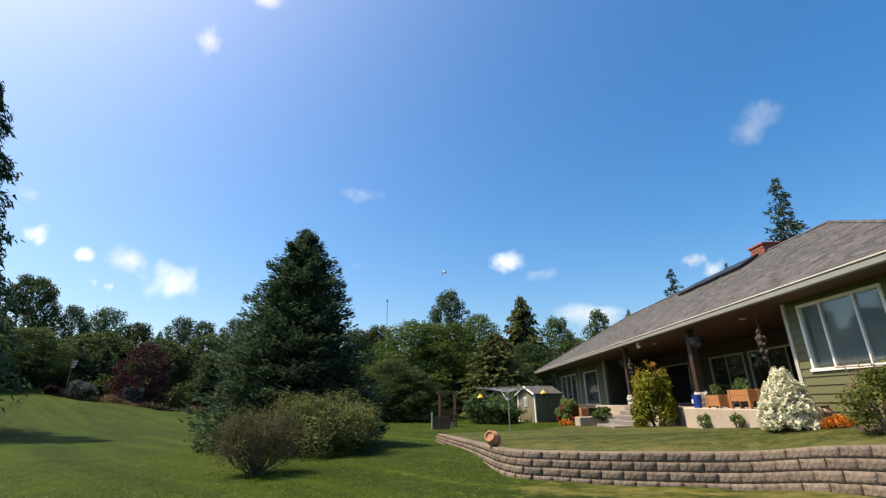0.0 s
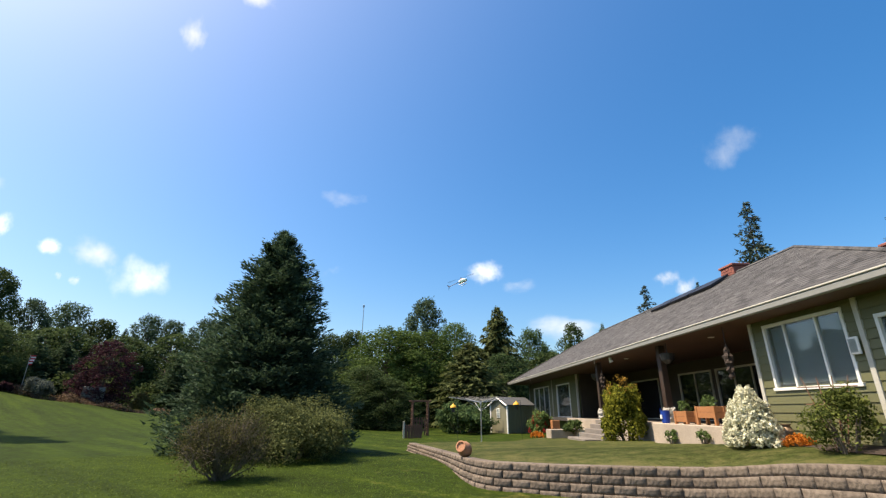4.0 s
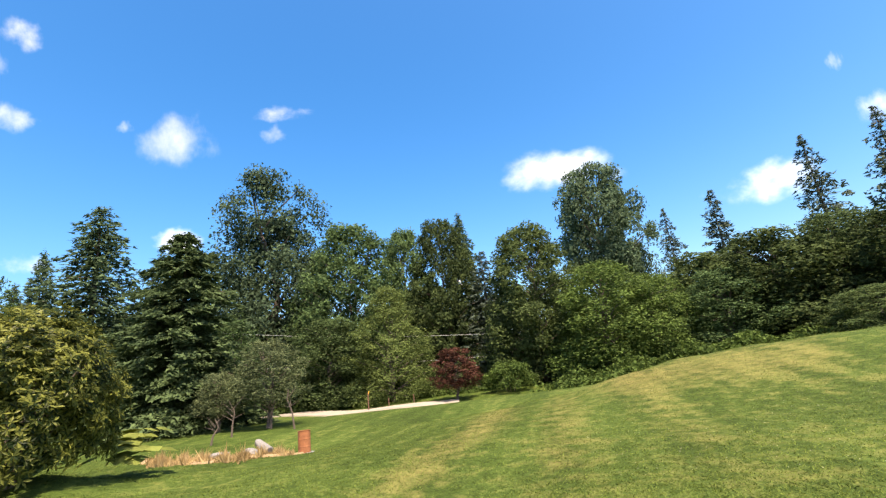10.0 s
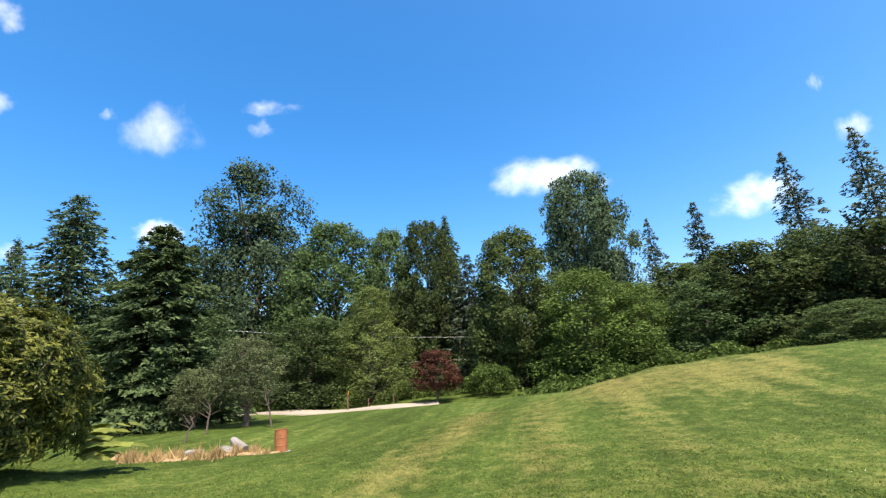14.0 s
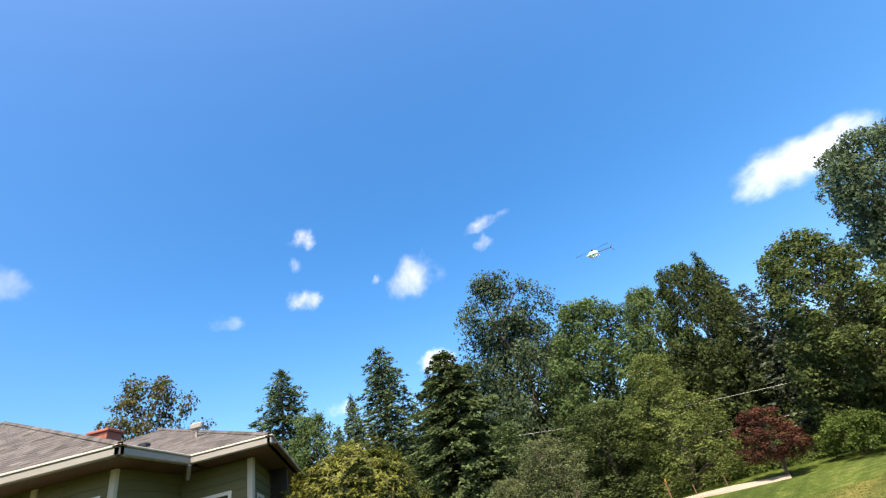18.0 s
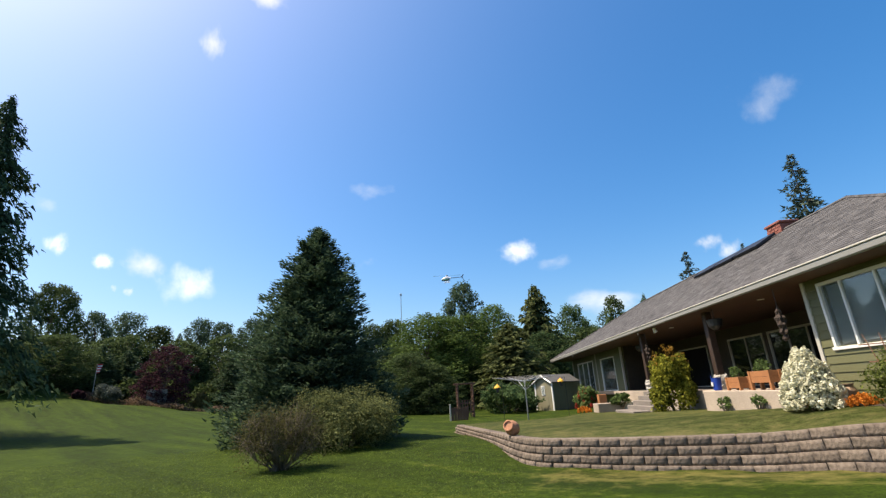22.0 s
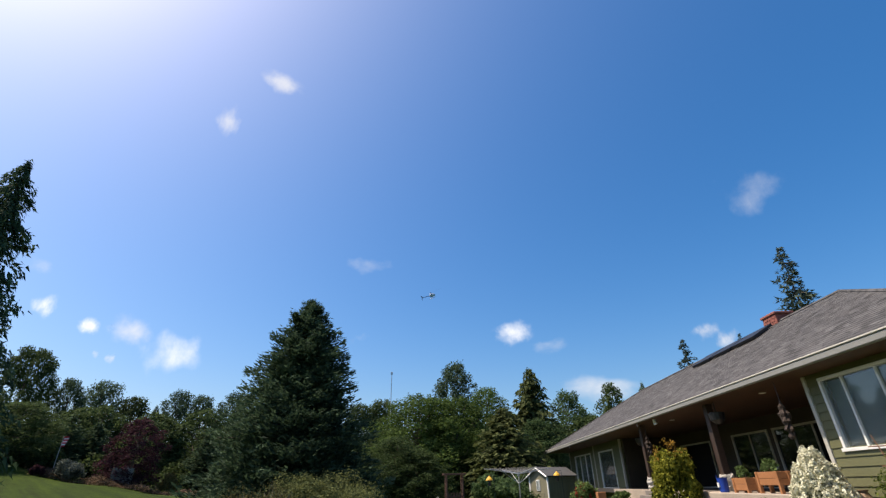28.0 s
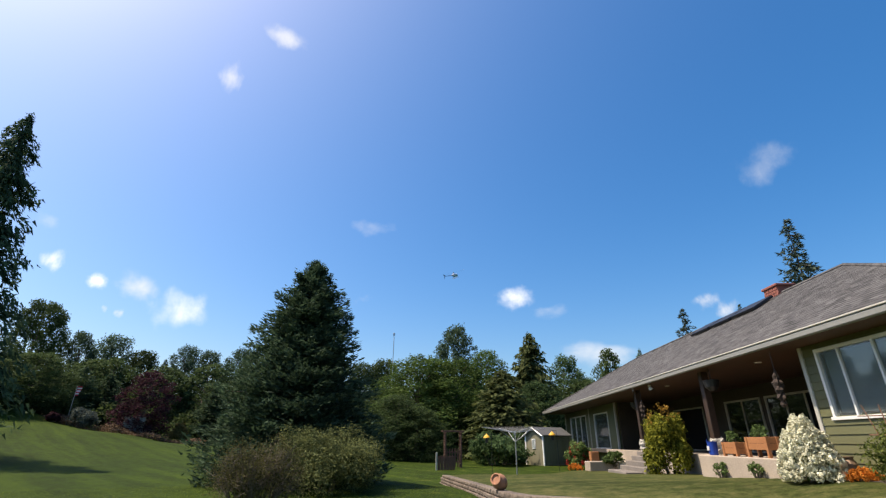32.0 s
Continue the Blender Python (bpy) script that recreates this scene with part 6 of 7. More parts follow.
def big_leaf_plant():
    p = polar(-83.0, 12.4)
    ob = thing("rhubarb_plant", (p.x, p.y, ground_z(p.x, p.y)), "large-leaved rhubarb plant under the rhododendron", "plant")
    rng = random.Random(9)
    for k in range(40):
        a, r = rng.uniform(0, 6.28), rng.uniform(0.1, 0.8)
        c = Vector((r * math.cos(a), r * math.sin(a), rng.uniform(0.3, 0.95)))
        out = Vector((math.cos(a), math.sin(a), -0.35)) * rng.uniform(0.2, 0.3)
        side = Vector((-math.sin(a), math.cos(a), 0)) * 0.22
        up = Vector((0, 0, 0.04))
        finish("leaf", [c - out * 0.6, c - out * 0.1 + side, c + out * 0.8, c - out * 0.1 - side, c + up], [(0, 1, 4), (1, 2, 4), (2, 3, 4), (3, 0, 4)], SPIREA, ob)


big_leaf_plant()


def road_sign():
    p = polar(-107.1, 36.5)
    z = ground_z(p.x, p.y)
    ob = thing("road_sign", (p.x, p.y, z), "orange-yellow diamond road sign seen edge-on on a post", "road sign", rz=-20)
    part("post", bm_box((-0.04, -0.04, -0.2), (0.04, 0.04, 1.35), 0.006), ARBOR_WOOD, ob)
    m = pose(0, -0.06, 1.3, 0, 45, 0)
    bm = bm_box((-0.12, -0.012, -0.12), (0.12, 0.012, 0.12), 0.01)
    bm.transform(m)
    part("plate", bm, YELLOW, ob)
    for az in (-109.5, -112.5):
        q = polar(az, 36.4)
        st = thing("marker_post", (q.x, q.y, ground_z(q.x, q.y)), "slim weathered marker post beside the lane", "post", "marker posts")
        part("stake", bm_box((-0.03, -0.03, -0.1), (0.03, 0.03, 0.7), 0.006), ARBOR_WOOD, st)


road_sign()


def power_lines():
    for h0, h1 in ((7.6, 4.55), (4.35, 2.6)):
        pts = []
        for k in range(17):
            t = k / 16
            p = polar(-83 - 42 * t, 43)
            pts.append(Vector((p.x, p.y, h0 + (h1 - h0) * t - 0.25 * math.sin(math.pi * t))))
        v, f = tube_list([(a, b, 0.011, 0.011) for a, b in zip(pts, pts[1:])], 4)
        tagged(finish("power_line", v, f, CABLE), "thin overhead power line across the trees", "power line", "power lines")
    for az, top in ((-83, 8.0), (-125, 5.0)):
        p = polar(az, 43)
        g = ground_z(p.x, p.y)
        pole = thing("power_pole", (p.x, p.y, g), "wooden power pole among the trees", "pole", "power poles")
        part("shaft", bm_rod((0, 0, -0.3), (0, 0, top - g), 0.12, 0.09, 8), BARK, pole)


power_lines()


def flagpole():
    p = polar(39.0, 59)
    z = ground_z(p.x, p.y)
    ob = thing("flagpole", (p.x, p.y, z), "small flagpole with a red and white striped flag hanging", "flagpole")
    part("pole", bm_rod((0, 0, -0.2), (0, 0, 3.6), 0.03, 0.02, 8), STEEL, ob)
    flag = thing("flag", (0.04, 0, 2.45), "", "")
    for key in ("label", "category"):
        if key in flag:
            del flag[key]
    flag.parent = ob
    red, white = flag_mats
    for k in range(7):
        part("stripe", bm_box((0.02, -0.02 + 0.05 * math.sin(k), 1.1 - k * 0.13 - 0.125), (0.5 - 0.03 * k, 0.02 + 0.05 * math.sin(k), 1.1 - k * 0.13)), red if k % 2 == 0 else white, flag)


flag_mats = (surface("flag_red", (0.5, 0.03, 0.03), 0.7), surface("flag_white", (0.75, 0.73, 0.7), 0.7))
flagpole()


def outbuilding():
    p = polar(33.6, 56.6)
    z = ground_z(p.x, p.y)
    ob = thing("outbuilding", (p.x, p.y, z - 0.2), "pale grey outbuilding half hidden by the plum tree", "outbuilding", rz=35)
    part("wall", bm_box((-0.9, 0, 0), (0.9, 1.6, 1.75), 0.01), SHED_WALL, ob)
    part("roof", bm_box((-0.95, -0.05, 1.75), (0.95, 1.65, 1.81), 0.02), SHED_WALL, ob)
    for k in range(3):
        part("panel", bm_box((-0.75 + k * 0.52, -0.03, 1.1), (-0.35 + k * 0.52, 0, 1.45), 0.01), STONE, ob)


outbuilding()


def antenna_mast():
    p = polar(7.3, 92)
    z = ground_z(p.x, p.y)
    ob = thing("antenna_mast", (p.x, p.y, z), "thin steel antenna mast above the trees", "mast")
    part("mast", bm_rod((0, 0, 0), (0, 0, 21.0), 0.1, 0.07, 6), STEEL, ob)
    part("head", bm_box((-0.2, -0.1, 20.8), (0.2, 0.1, 21.3), 0.03), STEEL, ob)


antenna_mast()


# ---- patio things ----
def planter(y, w, tall, label):
    ob = thing("planter_box", (7.85, y, FLOOR - 0.02), label, "planter", "wooden planters")
    for dx in (-0.13, 0.13):
        for dy in (-w / 2, w / 2):
            part("leg", bm_box((dx - 0.04, dy - 0.04, 0), (dx + 0.04, dy + 0.04, tall), 0.006), PLANTER_WOOD, ob)
    for k in range(2):
        z = tall - 0.3 + k * 0.15
        part("board", bm_box((-0.15, -w / 2 - 0.02, z), (-0.12, w / 2 + 0.02, z + 0.145), 0.006), PLANTER_WOOD, ob)
        part("board", bm_box((0.12, -w / 2 - 0.02, z), (0.15, w / 2 + 0.02, z + 0.145), 0.006), PLANTER_WOOD, ob)
        part("end_board", bm_box((-0.12, -w / 2 - 0.02, z), (0.12, -w / 2 + 0.01, z + 0.145), 0.006), PLANTER_WOOD, ob)
        part("end_board", bm_box((-0.12, w / 2 - 0.01, z), (0.12, w / 2 + 0.02, z + 0.145), 0.006), PLANTER_WOOD, ob)
    part("soil", bm_box((-0.12, -w / 2, tall - 0.3), (0.12, w / 2, tall - 0.05)), MULCH, ob)
    pl = leafy_bush("herb_plant", int(y * 10), SHRUB, "leafy plant growing in the wooden planter", (0.15, w * 0.42, 0.2), 8, 500, 0.08)
    pl.matrix_basis = pose(7.85, y, FLOOR + tall - 0.1)


planter(12.55, 0.8, 0.48, "tall cedar planter box on legs on the patio")
planter(13.8, 0.6, 0.36, "low cedar planter box on legs on the patio")


def blue_bin():
    ob = thing("blue_bin", (7.8, 14.85, FLOOR - 0.02), "blue plastic bin with a handle on the patio", "bin")
    part("bin_body", bm_lathe([(0.1, 0), (0.12, 0.02), (0.14, 0.36), (0.15, 0.38), (0.13, 0.38), (0.12, 0.06)], 16), BLUE, ob)
    part("handle", bm_rod((-0.14, 0, 0.36), (-0.14, 0, 0.44), 0.012), BLUE, ob)
    part("label_patch", bm_box((-0.15, -0.05, 0.13), (-0.128, 0.05, 0.25)), WHITE, ob)


blue_bin()


def trellis(az, r, z, h, turn, label):
    p = polar(az, r)
    ob = thing("fan_trellis", (p.x, p.y, z), label, "trellis", "trellises", rz=turn)
    for k in range(4):
        x = (k - 1.5)
        part("upright", bm_rod((x * 0.05, 0, -0.05), (x * 0.24, 0, h), 0.011, 0.01, 5), TRELLIS_WOOD, ob)
    for f in (0.35, 0.6, 0.85):
        w = 0.05 * 1.5 + (0.26 - 0.05) * 1.5 * f + 0.12
        part("crosspiece", bm_rod((-w, 0.02, h * f), (w, 0.02, h * f), 0.011, 0.011, 5), TRELLIS_WOOD, ob)


trellis(-42.0, 11.75, 1.08, 1.3, -48, "fan-shaped wooden trellis below the picture window")
trellis(-58.0, 10.75, 1.12, 1.3, -40, "fan-shaped wooden trellis against the wing")


def plant_stand():
    ob = thing("plant_stand", (WX - 0.14, 5.35, 1.2), "black wire plant hanger on the wing wall", "plant hanger")
    for k in range(3):
        z = 0.1 + 0.28 * k
        v, f = tube_list([((-0.0, 0.05 + 0.1 * i, z), (-0.12, 0.1 + 0.1 * i, z + 0.16), 0.008, 0.008) for i in range(3)] + [((0, 0.0, z), (-0.12, 0.15, z), 0.008, 0.008), ((-0.12, 0.15, z), (0, 0.35, z), 0.008, 0.008)], 4)
        finish("wire_shelf", v, f, BLACK, ob)


plant_stand()


def milk_can():
    p = polar(-38.2, 13.5)
    ob = thing("milk_can", (p.x, p.y, terrace_z(p.x, p.y) + 0.02), "old dark metal milk can by the house wall", "milk can")
    part("can_body", bm_lathe([(0.12, 0), (0.13, 0.02), (0.13, 0.28), (0.08, 0.36), (0.08, 0.4), (0.1, 0.41), (0.1, 0.43)], 18), surface("old_steel", (0.24, 0.16, 0.1), 0.5, 0.3, 4, 30, 0.2, metal=0.4), ob)
    for s in (-1, 1):
        part("handle", bm_rod((0.08 * s, 0, 0.39), (0.14 * s, 0, 0.3), 0.012), BLACK, ob)


milk_can()


def white_planter():
    p = polar(-16.9, 26.2)
    ob = thing("trough_planter", (p.x, p.y, terrace_z(p.x, p.y) - 0.02), "white-washed concrete trough with leafy plants", "planter", rz=10)
    part("trough", bm_box((-0.9, -0.3, 0), (0.5, 0.3, 0.45), 0.03), CONCRETE, ob)
    part("pot", bm_lathe([(0.28, 0), (0.34, 0.05), (0.38, 0.42), (0.35, 0.44)], 16, m=pose(0.95, 0, 0)), WHITE, ob)
    pl = leafy_bush("leafy_plant", 77, SHRUB, "green foliage plant in the white pot", (0.55, 0.5, 0.32), 9, 900, 0.16)
    q = polar(-18.0, 26.0)
    pl.matrix_basis = pose(q.x, q.y, terrace_z(q.x, q.y) + 0.3)
    box_ob = thing("wooden_box", (p.x - 0.2, p.y + 0.9, terrace_z(p.x, p.y) + 0.35), "small cedar box standing by the far window", "box")
    part("box_body", bm_box((-0.2, -0.2, -0.4), (0.2, 0.2, 0.5), 0.015), PLANTER_WOOD, box_ob)


white_planter()


def hanging_things():
    for x, y, label in ((8.1, 11.75, "hanging string of dried vines at the veranda"), (8.1, 20.4, "thin dark hanging chime under the eave")):
        ob = thing("hanging_ornament", (x, y, SOF - 0.02), label, "ornament")
        part("chain", bm_rod((0, 0, 0), (0, 0, -0.45), 0.008, 0.008, 5), BLACK, ob)
        bm = bm_lathe([(0.02, -1.34), (0.07, -1.28), (0.05, -1.2), (0.1, -1.12), (0.075, -1.02), (0.12, -0.94), (0.08, -0.84), (0.11, -0.76), (0.06, -0.68), (0.08, -0.6), (0.03, -0.52), (0.015, -0.45)], 12)
        for v in bm.verts:
            v.co += Vector((v.co.x, v.co.y, 0)) * noise.noise(v.co * 22) * 0.9
        part("pendant", bm, VINE, ob)
    for x, y in ((8.2, 14.9), (9.0, 23.5)):
        ob = thing("wall_basket", (x, y, SOF - 0.35), "dark hanging basket under the eave", "basket", "hanging baskets")
        part("basket", bm_lathe([(0.08, -0.32), (0.2, -0.2), (0.24, 0.0), (0.2, 0.02)], 14), BLACK, ob)
        part("cord", bm_rod((0, 0, 0), (0, 0, 0.34), 0.01, 0.01, 4), BLACK, ob)
    for y in (13.5, 16.5, 19.5):
        ob = thing("eave_light", (8.9, y, SOF - 0.012), "small recessed eave light, unlit", "light", "eave lights")
        part("ring", bm_lathe([(0.09, -0.005), (0.1, 0.01), (0.06, 0.012)], 16), WHITE, ob)
    ob = thing("security_light", (8.05, 19.2, SOF - 0.02), "small white twin floodlight under the eave", "light")
    part("mount", bm_box((-0.05, -0.05, -0.06), (0.05, 0.05, 0.02), 0.01), WHITE, ob)
    for s in (-1, 1):
        part("lamp", bm_lathe([(0.03, 0), (0.055, 0.1), (0.05, 0.11)], 10, m=pose(0, s * 0.06, -0.07, 0, 150, s * 30)), WHITE, ob)
    ob = thing("wind_bell", (FX - 0.1, 8.55, 2.95), "small framed thermometer on the wall", "thermometer")
    part("frame", bm_box((-0.02, -0.11, -0.17), (0.03, 0.11, 0.17), 0.012), WHITE, ob)
    part("face", bm_box((-0.028, -0.075, -0.13), (-0.018, 0.075, 0.13)), PANE, ob)


hanging_things()


def mulch_strip():
    verts, faces = [], []
    line = [(FX - 0.75, 11.3), (FX - 0.8, 8.0), (FX - 0.6, 6.2), (WX - 0.9, 5.3), (WX - 0.7, 4.0)]
    back = [(FX, 11.3), (FX, 8.0), (FX + 0.1, 6.5), (WX, 6.0), (WX + 1.2, 4.4)]
    for (x0, y0), (x1, y1) in zip(line, back):
        for j in range(4):
            t = j / 3
            x, y = x0 + (x1 - x0) * t, y0 + (y1 - y0) * t
            verts.append((x, y, terrace_z(x, y) + (0.05 if j else 0.01)))
    for i in range(len(line) - 1):
        for j in range(3):
            k = i * 4 + j
            faces.append((k, k + 4, k + 5, k + 1))
    tagged(finish("mulch_bed", verts, faces, MULCH), "dark bark mulch bed along the house wall", "flower bed", kind="structure")
    for az, r in ((-28.0, 15.8), (-31.0, 14.4)):
        p = polar(az, r)
        b = leafy_bush("small_shrub", int(-az * 10), SHRUB, "tiny grey-green shrub against the patio edge", (0.22, 0.22, 0.2), 7, 420, 0.07)
        b.matrix_basis = pose(p.x, p.y, terrace_z(p.x, p.y))


mulch_strip()


# ---- clouds ----
def cloud(az, el, wide, tall, mat, turn=0.0):
    d = 1400.0
    e = radians(el)
    c = polar(az, d * math.cos(e), 1.7 + d * math.sin(e))
    sx, sy = math.tan(radians(wide / 2)) * d * 1.75, math.tan(radians(tall / 2)) * d * 1.9
    verts, faces = [(0, 0, 0.12)], []
    rings, seg = 5, 24
    for i in range(1, rings + 1):
        for j in range(seg):
            a, r = 2 * math.pi * j / seg, i / rings
            verts.append((r * math.cos(a), r * math.sin(a), 0.12 * (1 - r * r)))
    for j in range(seg):
        faces.append((0, 1 + j, 1 + (j + 1) % seg))
    for i in range(rings - 1):
        for j in range(seg):
            a = 1 + i * seg
            faces.append((a + j, a + seg + j, a + seg + (j + 1) % seg, a + (j + 1) % seg))
    ob = finish("cloud", verts, faces, mat)
    ob.matrix_basis = look(c, (0, 0, 1.7), turn) @ pose(0, 0, 0, 0, 180, 0) @ Matrix.Diagonal((sx, sy, sx * 0.3, 1))
    return tagged(ob, "small white fair-weather cloud in the blue sky", "cloud", "fair-weather clouds", kind="structure")


for az, el, w, h in ((44.1, 16.0, 2.6, 2.4), (40.0, 15.0, 2.3, 1.7), (32.2, 13.3, 7.4, 5.2), (-134.1, 22.5, 13.4, 5.4), (-154.9, 15.4, 10.0, 4.6), (-86.8, 17.4, 6.1, 3.0), (-8.5, 17.1, 6.6, 3.6)):
    cloud(az, el, w, h, CLOUD_THICK)
for az, el, w, h in ((26.3, 45.3, 5.2, 2.6), (32.8, 39.3, 3.0, 3.1), (36.3, 15.2, 5.6, 3.2), (38.9, 12.3, 1.0, 0.8), (37.4, 12.0, 1.3, 0.9), (-17.4, 9.5, 12.5, 3.2), (-31.9, 13.2, 2.6, 2.3),
                     (-85.9, 27.3, 8.2, 5.8), (-98.4, 32.0, 6.8, 2.5), (-70.4, 27.1, 4.8, 3.1), (-70.6, 34.4, 4.2, 2.8), (-73.5, 13.9, 4.4, 2.3), (-30.0, 14.6, 2.9, 2.0), (-165.2, 19.1, 3.6, 2.9)):
    cloud(az, el, w, h, CLOUD_SOFT)
for az, el, w, h in ((11.1, 25.6, 6.2, 2.3), (-12.2, 15.0, 6.0, 1.9), (-38.8, 27.4, 5.9, 3.9), (46.0, 19.5, 3.4, 1.7), (11.4, 16.4, 3.1, 1.6), (-96.7, 29.7, 3.7, 2.1), (-163.8, 24.4, 1.3, 2.0),
                     (-69.4, 31.0, 2.2, 2.2), (-60.6, 24.9, 5.0, 2.2), (-141.5, 20.6, 3.1, 2.6), (-80.5, 28.3, 1.6, 1.3)):
    cloud(az, el, w, h, CLOUD_THIN)


# ---- model helicopter ----
def helicopter():
    """Nose along +x, 1.45 m long, 1.6 m rotor."""
    ob = thing("model_helicopter", (0, 40, 13), "white and green model helicopter with dark tail boom, flying", "helicopter")
    rings = [(0.4, -0.03, 0.012, 0.012), (0.37, -0.025, 0.045, 0.045), (0.28, -0.01, 0.085, 0.09), (0.16, 0.01, 0.105, 0.125), (0.04, 0.02, 0.1, 0.135), (-0.07, 0.03, 0.07, 0.1), (-0.15, 0.035, 0.03, 0.045)]

    def hull(z0, z1, grow):
        bm = bmesh.new()
        loops = []
        for x, z, w, h in rings:
            loops.append([bm.verts.new((x, math.cos(a) * w * grow, max(z0, min(z1, z + math.sin(a) * h * grow)))) for a in [2 * math.pi * k / 16 for k in range(16)]])
        for p, q in zip(loops, loops[1:]):
            for k in range(16):
                bm.faces.new((p[k], p[(k + 1) % 16], q[(k + 1) % 16], q[k]))
        bm.faces.new(loops[0])
        bm.faces.new(loops[-1][::-1])
        return bm
    part("canopy", hull(-1, 1, 1.0), HELI_WHITE, ob, "glossy white canopy", smooth=True)
    part("stripe", hull(-0.08, -0.015, 1.02), HELI_GREEN, ob, "green side stripe", smooth=True)
    part("belly", hull(-0.5, -0.1, 1.012), surface("helicopter_belly", (0.55, 0.58, 0.56), 0.4, 0.05, 4, 20, 0.0), ob, "pale grey belly pan", smooth=True)

    def side_y(x, z):
        k = min(range(len(rings) - 1), key=lambda i: 0 if rings[i][0] >= x >= rings[i + 1][0] else 1)
        u = (rings[k][0] - x) / (rings[k][0] - rings[k + 1][0])
        zc, w, h = [rings[k][c] + (rings[k + 1][c] - rings[k][c]) * u for c in (1, 2, 3)]
        return w * math.sqrt(max(0.05, 1 - ((z - zc) / h) ** 2)) + 0.005

    for s in (-1, 1):
        for pts in (((0.33, 0.015), (0.25, 0.015), (0.25, 0.07)), ((0.22, 0.02), (0.12, 0.02), (0.13, 0.095), (0.22, 0.08)), ((0.08, 0.02), (-0.02, 0.03), (0.0, 0.09), (0.08, 0.1))):
            verts = [(x, s * side_y(x, z), z) for x, z in pts] + [(x, s * (side_y(x, z) - 0.02), z) for x, z in pts]
            k = len(pts)
            faces = [tuple(range(k)), tuple(range(2 * k - 1, k - 1, -1))] + [(i, (i + 1) % k, k + (i + 1) % k, k + i) for i in range(k)]
            finish("window", verts, faces, CARBON, ob, "dark cabin window")
    part("tail_boom", bm_rod((-0.15, 0, 0.03), (-0.86, 0, 0.05), 0.022, 0.016, 8), CARBON, ob, "dark tail boom")
    bm = bmesh.new()
    fin = [(-0.78, 0.06), (-0.86, 0.06), (-0.95, 0.2), (-0.9, 0.2), (-0.95, -0.14), (-0.9, -0.14)]
    vs = [[bm.verts.new((x, y, z)) for x, z in (fin[0], fin[1], fin[2], fin[3])] for y in (-0.006, 0.006)]
    for a, b in ((0, 1), (1, 2), (2, 3), (3, 0)):
        bm.faces.new((vs[0][a], vs[0][b], vs[1][b], vs[1][a]))
    bm.faces.new(vs[0])
    bm.faces.new(vs[1][::-1])
    part("tail_fin", bm, CARBON, ob)
    part("lower_fin", bm_rod((-0.84, 0, 0.05), (-0.93, 0, -0.13), 0.02, 0.01, 4), CARBON, ob)
    part("mast", bm_rod((0.06, 0, 0.12), (0.06, 0, 0.2), 0.018, 0.014, 8), CARBON, ob)
    for s in (-1, 1):
        part("skid", bm_rod((0.26, s * 0.14, -0.2), (-0.12, s * 0.14, -0.2), 0.013, 0.013, 6), HELI_WHITE, ob)
        for x in (0.18, 0.0):
            part("strut", bm_rod((x, s * 0.05, -0.1), (x, s * 0.14, -0.2), 0.011, 0.011, 5), HELI_WHITE, ob)
    rotor = thing("main_rotor", (0.06, 0, 0.2), "", "")
    for key in ("label", "category"):
        if key in rotor:
            del rotor[key]
    rotor.parent = ob
    part("rotor_head", bm_lathe([(0.05, -0.02), (0.06, 0.0), (0.04, 0.03)], 10), CARBON, rotor)
    for s in (0, 1):
        verts, faces = [], []
        for k in range(7):
            a = radians(-6.6 + 2.2 * k) + math.pi * s
            for r in (0.1, 0.82):
                for z in (-0.003, 0.003):
                    verts.append((r * math.cos(a), r * math.sin(a), z))
        for k in range(6):
            i = k * 4
            faces += [(i, i + 4, i + 6, i + 2), (i + 1, i + 3, i + 7, i + 5)]
        finish("blade", verts, faces, BLADE, rotor, "blurred spinning blade")
    tail = thing("tail_rotor", (-0.87, 0.035, 0.06), "", "")
    for key in ("label", "category"):
        if key in tail:
            del tail[key]
    tail.parent = ob
    part("tail_blades", bm_box((-0.02, -0.002, -0.14), (0.02, 0.002, 0.14)), BLADE, tail)
    return ob, rotor, tail


heli, heli_rotor, heli_tail = helicopter()
garden_wall()


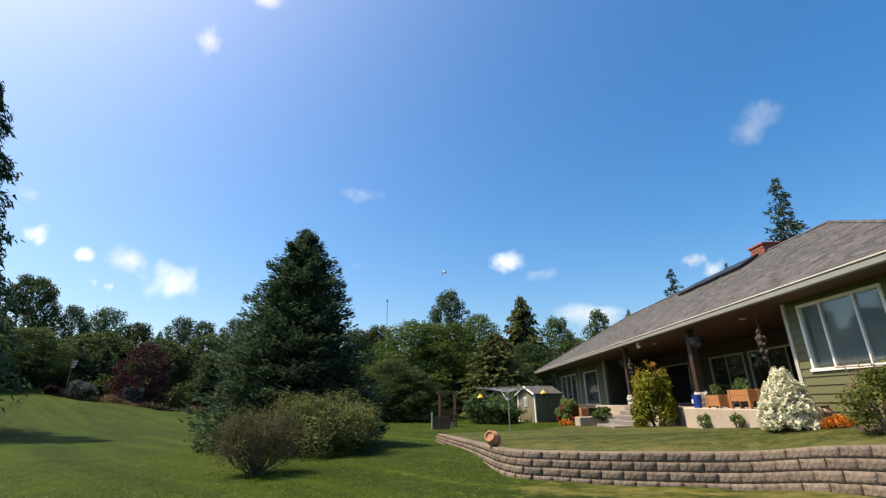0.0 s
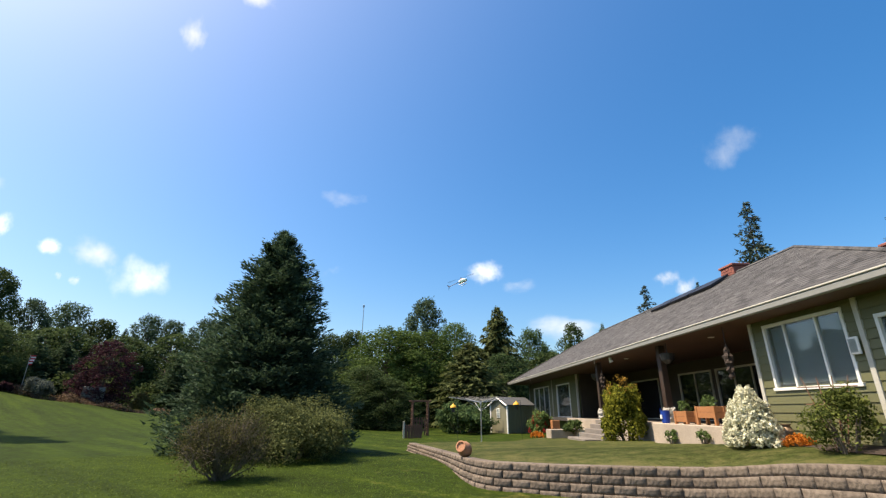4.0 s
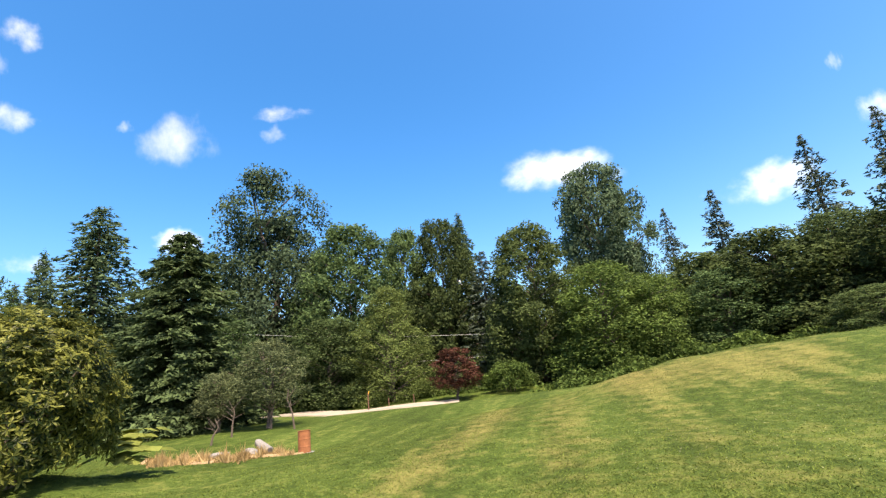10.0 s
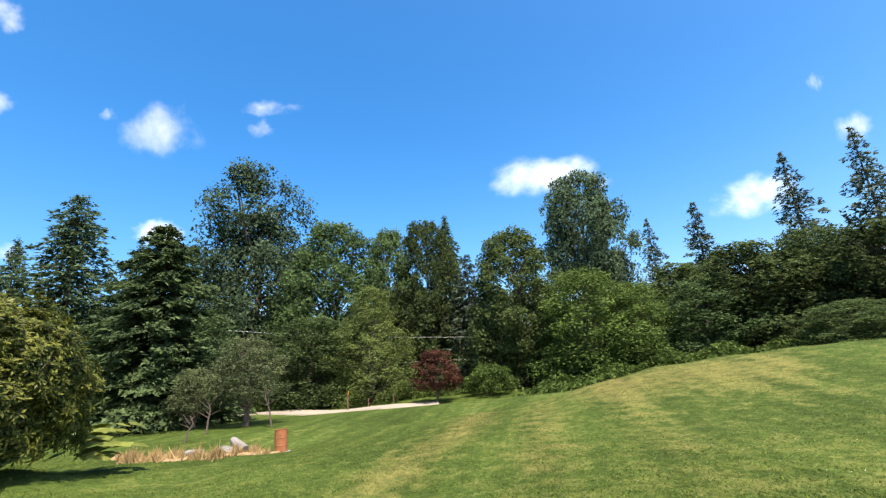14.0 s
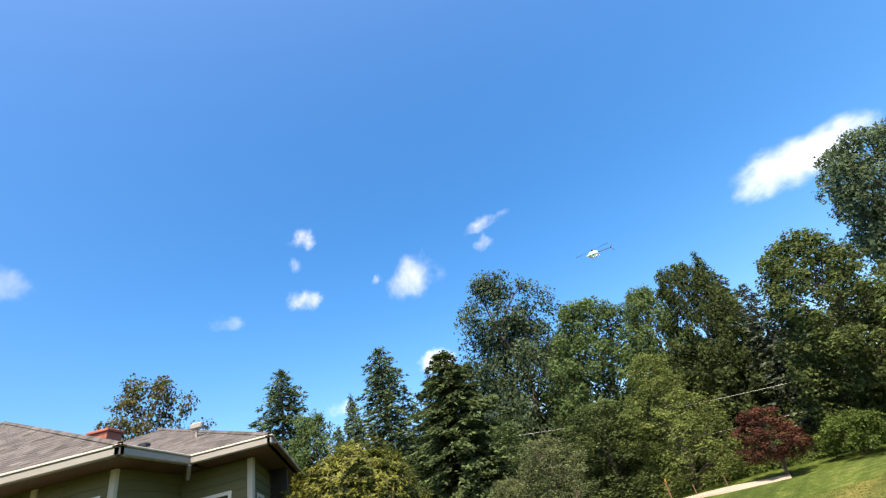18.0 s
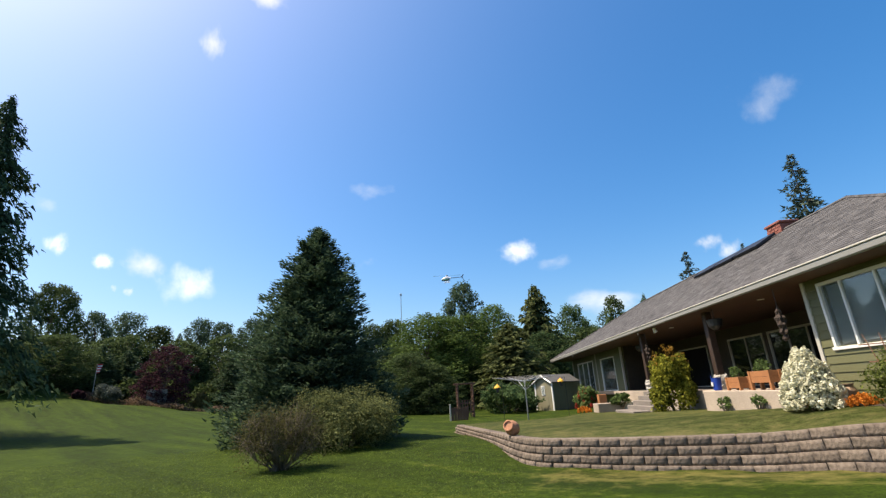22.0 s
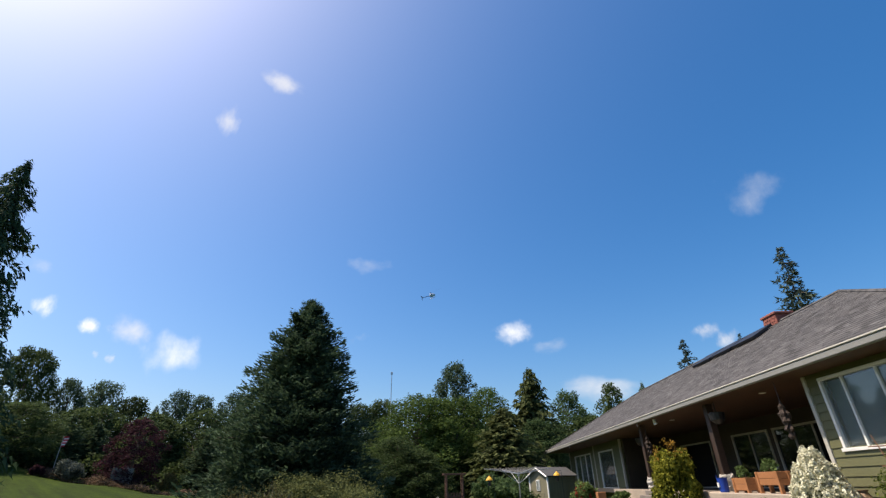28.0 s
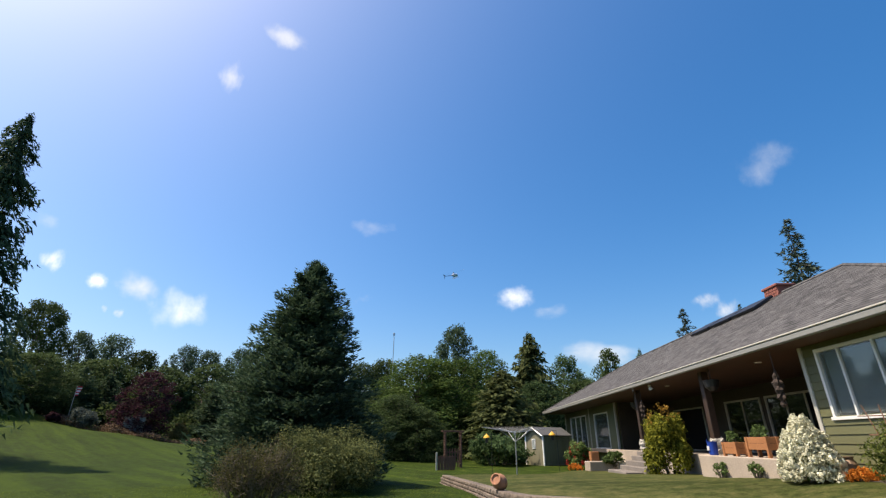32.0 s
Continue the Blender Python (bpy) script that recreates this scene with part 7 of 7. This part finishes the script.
def flight():
    """Seconds, place, and the nose's direction seen from the pilot: to his right, upwards, away from him."""
    a = [(0, 0.11, 40.40, 13.18, .2, .4, .7), (0.5, 0.06, 40.57, 12.55, .2, .4, .7), (1, 0.12, 40.57, 12.57, .25, .4, .7), (1.5, 0.45, 41.61, 12.53, .25, .3, .7),
         (2, 1.05, 42.85, 11.66, .3, .3, .5), (2.5, 1.61, 41.11, 10.14, .4, .3, .2), (3.5, 2.3, 31.0, 9.0, .6, .3, -.3), (4.5, 2.32, 20.70, 8.77, .78, .25, -.4),
         (5, 3.16, 16.36, 8.51, .82, .25, -.3), (5.5, 4.33, 11.68, 8.09, .92, .2, -.2), (6, 5.27, 8.05, 7.99, .97, .24, 0)]
    a += [(6.5, 6.81, 4.51, 8.30, .98, -.1, .05), (7, 9.89, 1.12, 8.41, .85, -.32, .35), (7.5, 13.90, -2.82, 9.09, .55, -.5, .6), (8, 21.75, -8.51, 10.61, .3, -.45, .75),
          (8.5, 28.42, -13.94, 11.04, .3, -.35, .85), (9, 34.16, -18.69, 10.82, .3, -.2, .9), (10, 36.0, -20.5, 9.6, .2, 0, .95), (11.5, 35.5, -23.0, 8.6, -.3, 0, .9),
          (13, 34.0, -25.0, 8.0, -.8, 0, .4)]
    a += [(15, 33.0, -25.0, 8.2, -.8, 0, -.3), (16.5, 31.49, -23.60, 8.85, -.7, 0, -.7), (17, 30.44, -21.27, 9.77, -.75, 0, -.6), (17.5, 27.21, -16.17, 11.01, -.8, 0, -.5),
          (18, 19.74, -7.32, 10.95, -.92, -.05, -.3), (18.5, 9.15, 1.40, 9.34, -.94, -.22, -.1), (19, 4.96, 9.00, 8.82, -.82, -.35, -.2), (19.5, 2.00, 16.36, 8.94, -.6, .35, .5),
          (20, 0.51, 20.97, 8.34, -.55, .45, .5), (20.5, 0.29, 24.11, 8.29, -.75, -.3, -.2)]
    a += [(21, 0.22, 25.03, 8.75, -.7, -.35, -.3), (21.5, -0.03, 26.09, 8.66, -.75, -.3, -.3), (22, -0.50, 26.18, 8.27, -.99, 0, .1), (22.5, -1.05, 30.10, 9.03, -.5, .3, .7),
          (23, -1.75, 33.07, 9.40, .3, .45, .7), (23.5, -2.19, 32.10, 9.05, .6, .35, .5), (24, -2.22, 31.80, 10.24, .6, .4, .5), (24.5, -2.04, 30.46, 11.29, .55, .4, .5),
          (25, -2.23, 31.47, 11.36, .6, .4, .5), (25.5, -2.24, 31.50, 11.28, .6, .4, .5), (26, -2.01, 30.47, 11.27, .6, .4, .5)]
    a += [(26.5, -1.67, 29.83, 13.17, .6, .45, .4), (28.5, -1.22, 30.44, 14.39, .6, .4, .5), (29, -1.23, 29.65, 16.13, .35, .6, .5), (29.5, -1.89, 29.48, 16.41, .5, .4, .6),
          (30, -1.82, 30.08, 15.14, .5, .4, .6), (30.5, -1.05, 30.32, 14.69, .6, .4, .5), (31, -0.74, 30.64, 13.93, .6, .4, .5), (31.5, -0.60, 31.10, 12.72, .6, .35, .5),
          (32, 0.17, 31.05, 12.87, .65, .3, .5)]
    rows = []
    for t, x, y, z, right, up, away in a:
        sight = Vector((x, y, 0)).normalized()
        nose = (Vector((sight.y, -sight.x, 0)) * right + Vector((0, 0, up)) + sight * away).normalized()
        side = Vector((0, 0, 1)).cross(nose).normalized()
        top = nose.cross(side)
        m = Matrix((nose, side, top)).transposed().to_4x4()
        m.translation = (x, y, z)
        rows.append((t, m))
    return rows


def spin(rows):
    """The rotor's turn: five times a second, its blades abreast of the pilot at each full second."""
    out, before = [], None
    for k in range(321):
        t = k / 10
        j = max(i for i in range(len(rows)) if rows[i][0] <= t)
        m = rows[j][1] if j + 1 == len(rows) else rows[j][1].lerp(rows[j + 1][1], (t - rows[j][0]) / (rows[j + 1][0] - rows[j][0]))
        v = m.to_3x3().inverted() @ m.translation.normalized()
        a = math.degrees(math.atan2(v.y, v.x)) + 90
        if before is not None:
            a = before + max(-14, min(14, (a - before + 90) % 180 - 90))
        before = a
        out.append((t, pose(0.06, 0, 0.2, 0, 0, a + 72 * k)))
    return out


def motions():
    rows = flight()
    walk(heli, rows)
    walk(heli_rotor, spin(rows))
    walk(heli_tail, [(k / 10, pose(-0.87, 0.035, 0.06, 0, 67 * k, 0)) for k in range(321)])


motions()
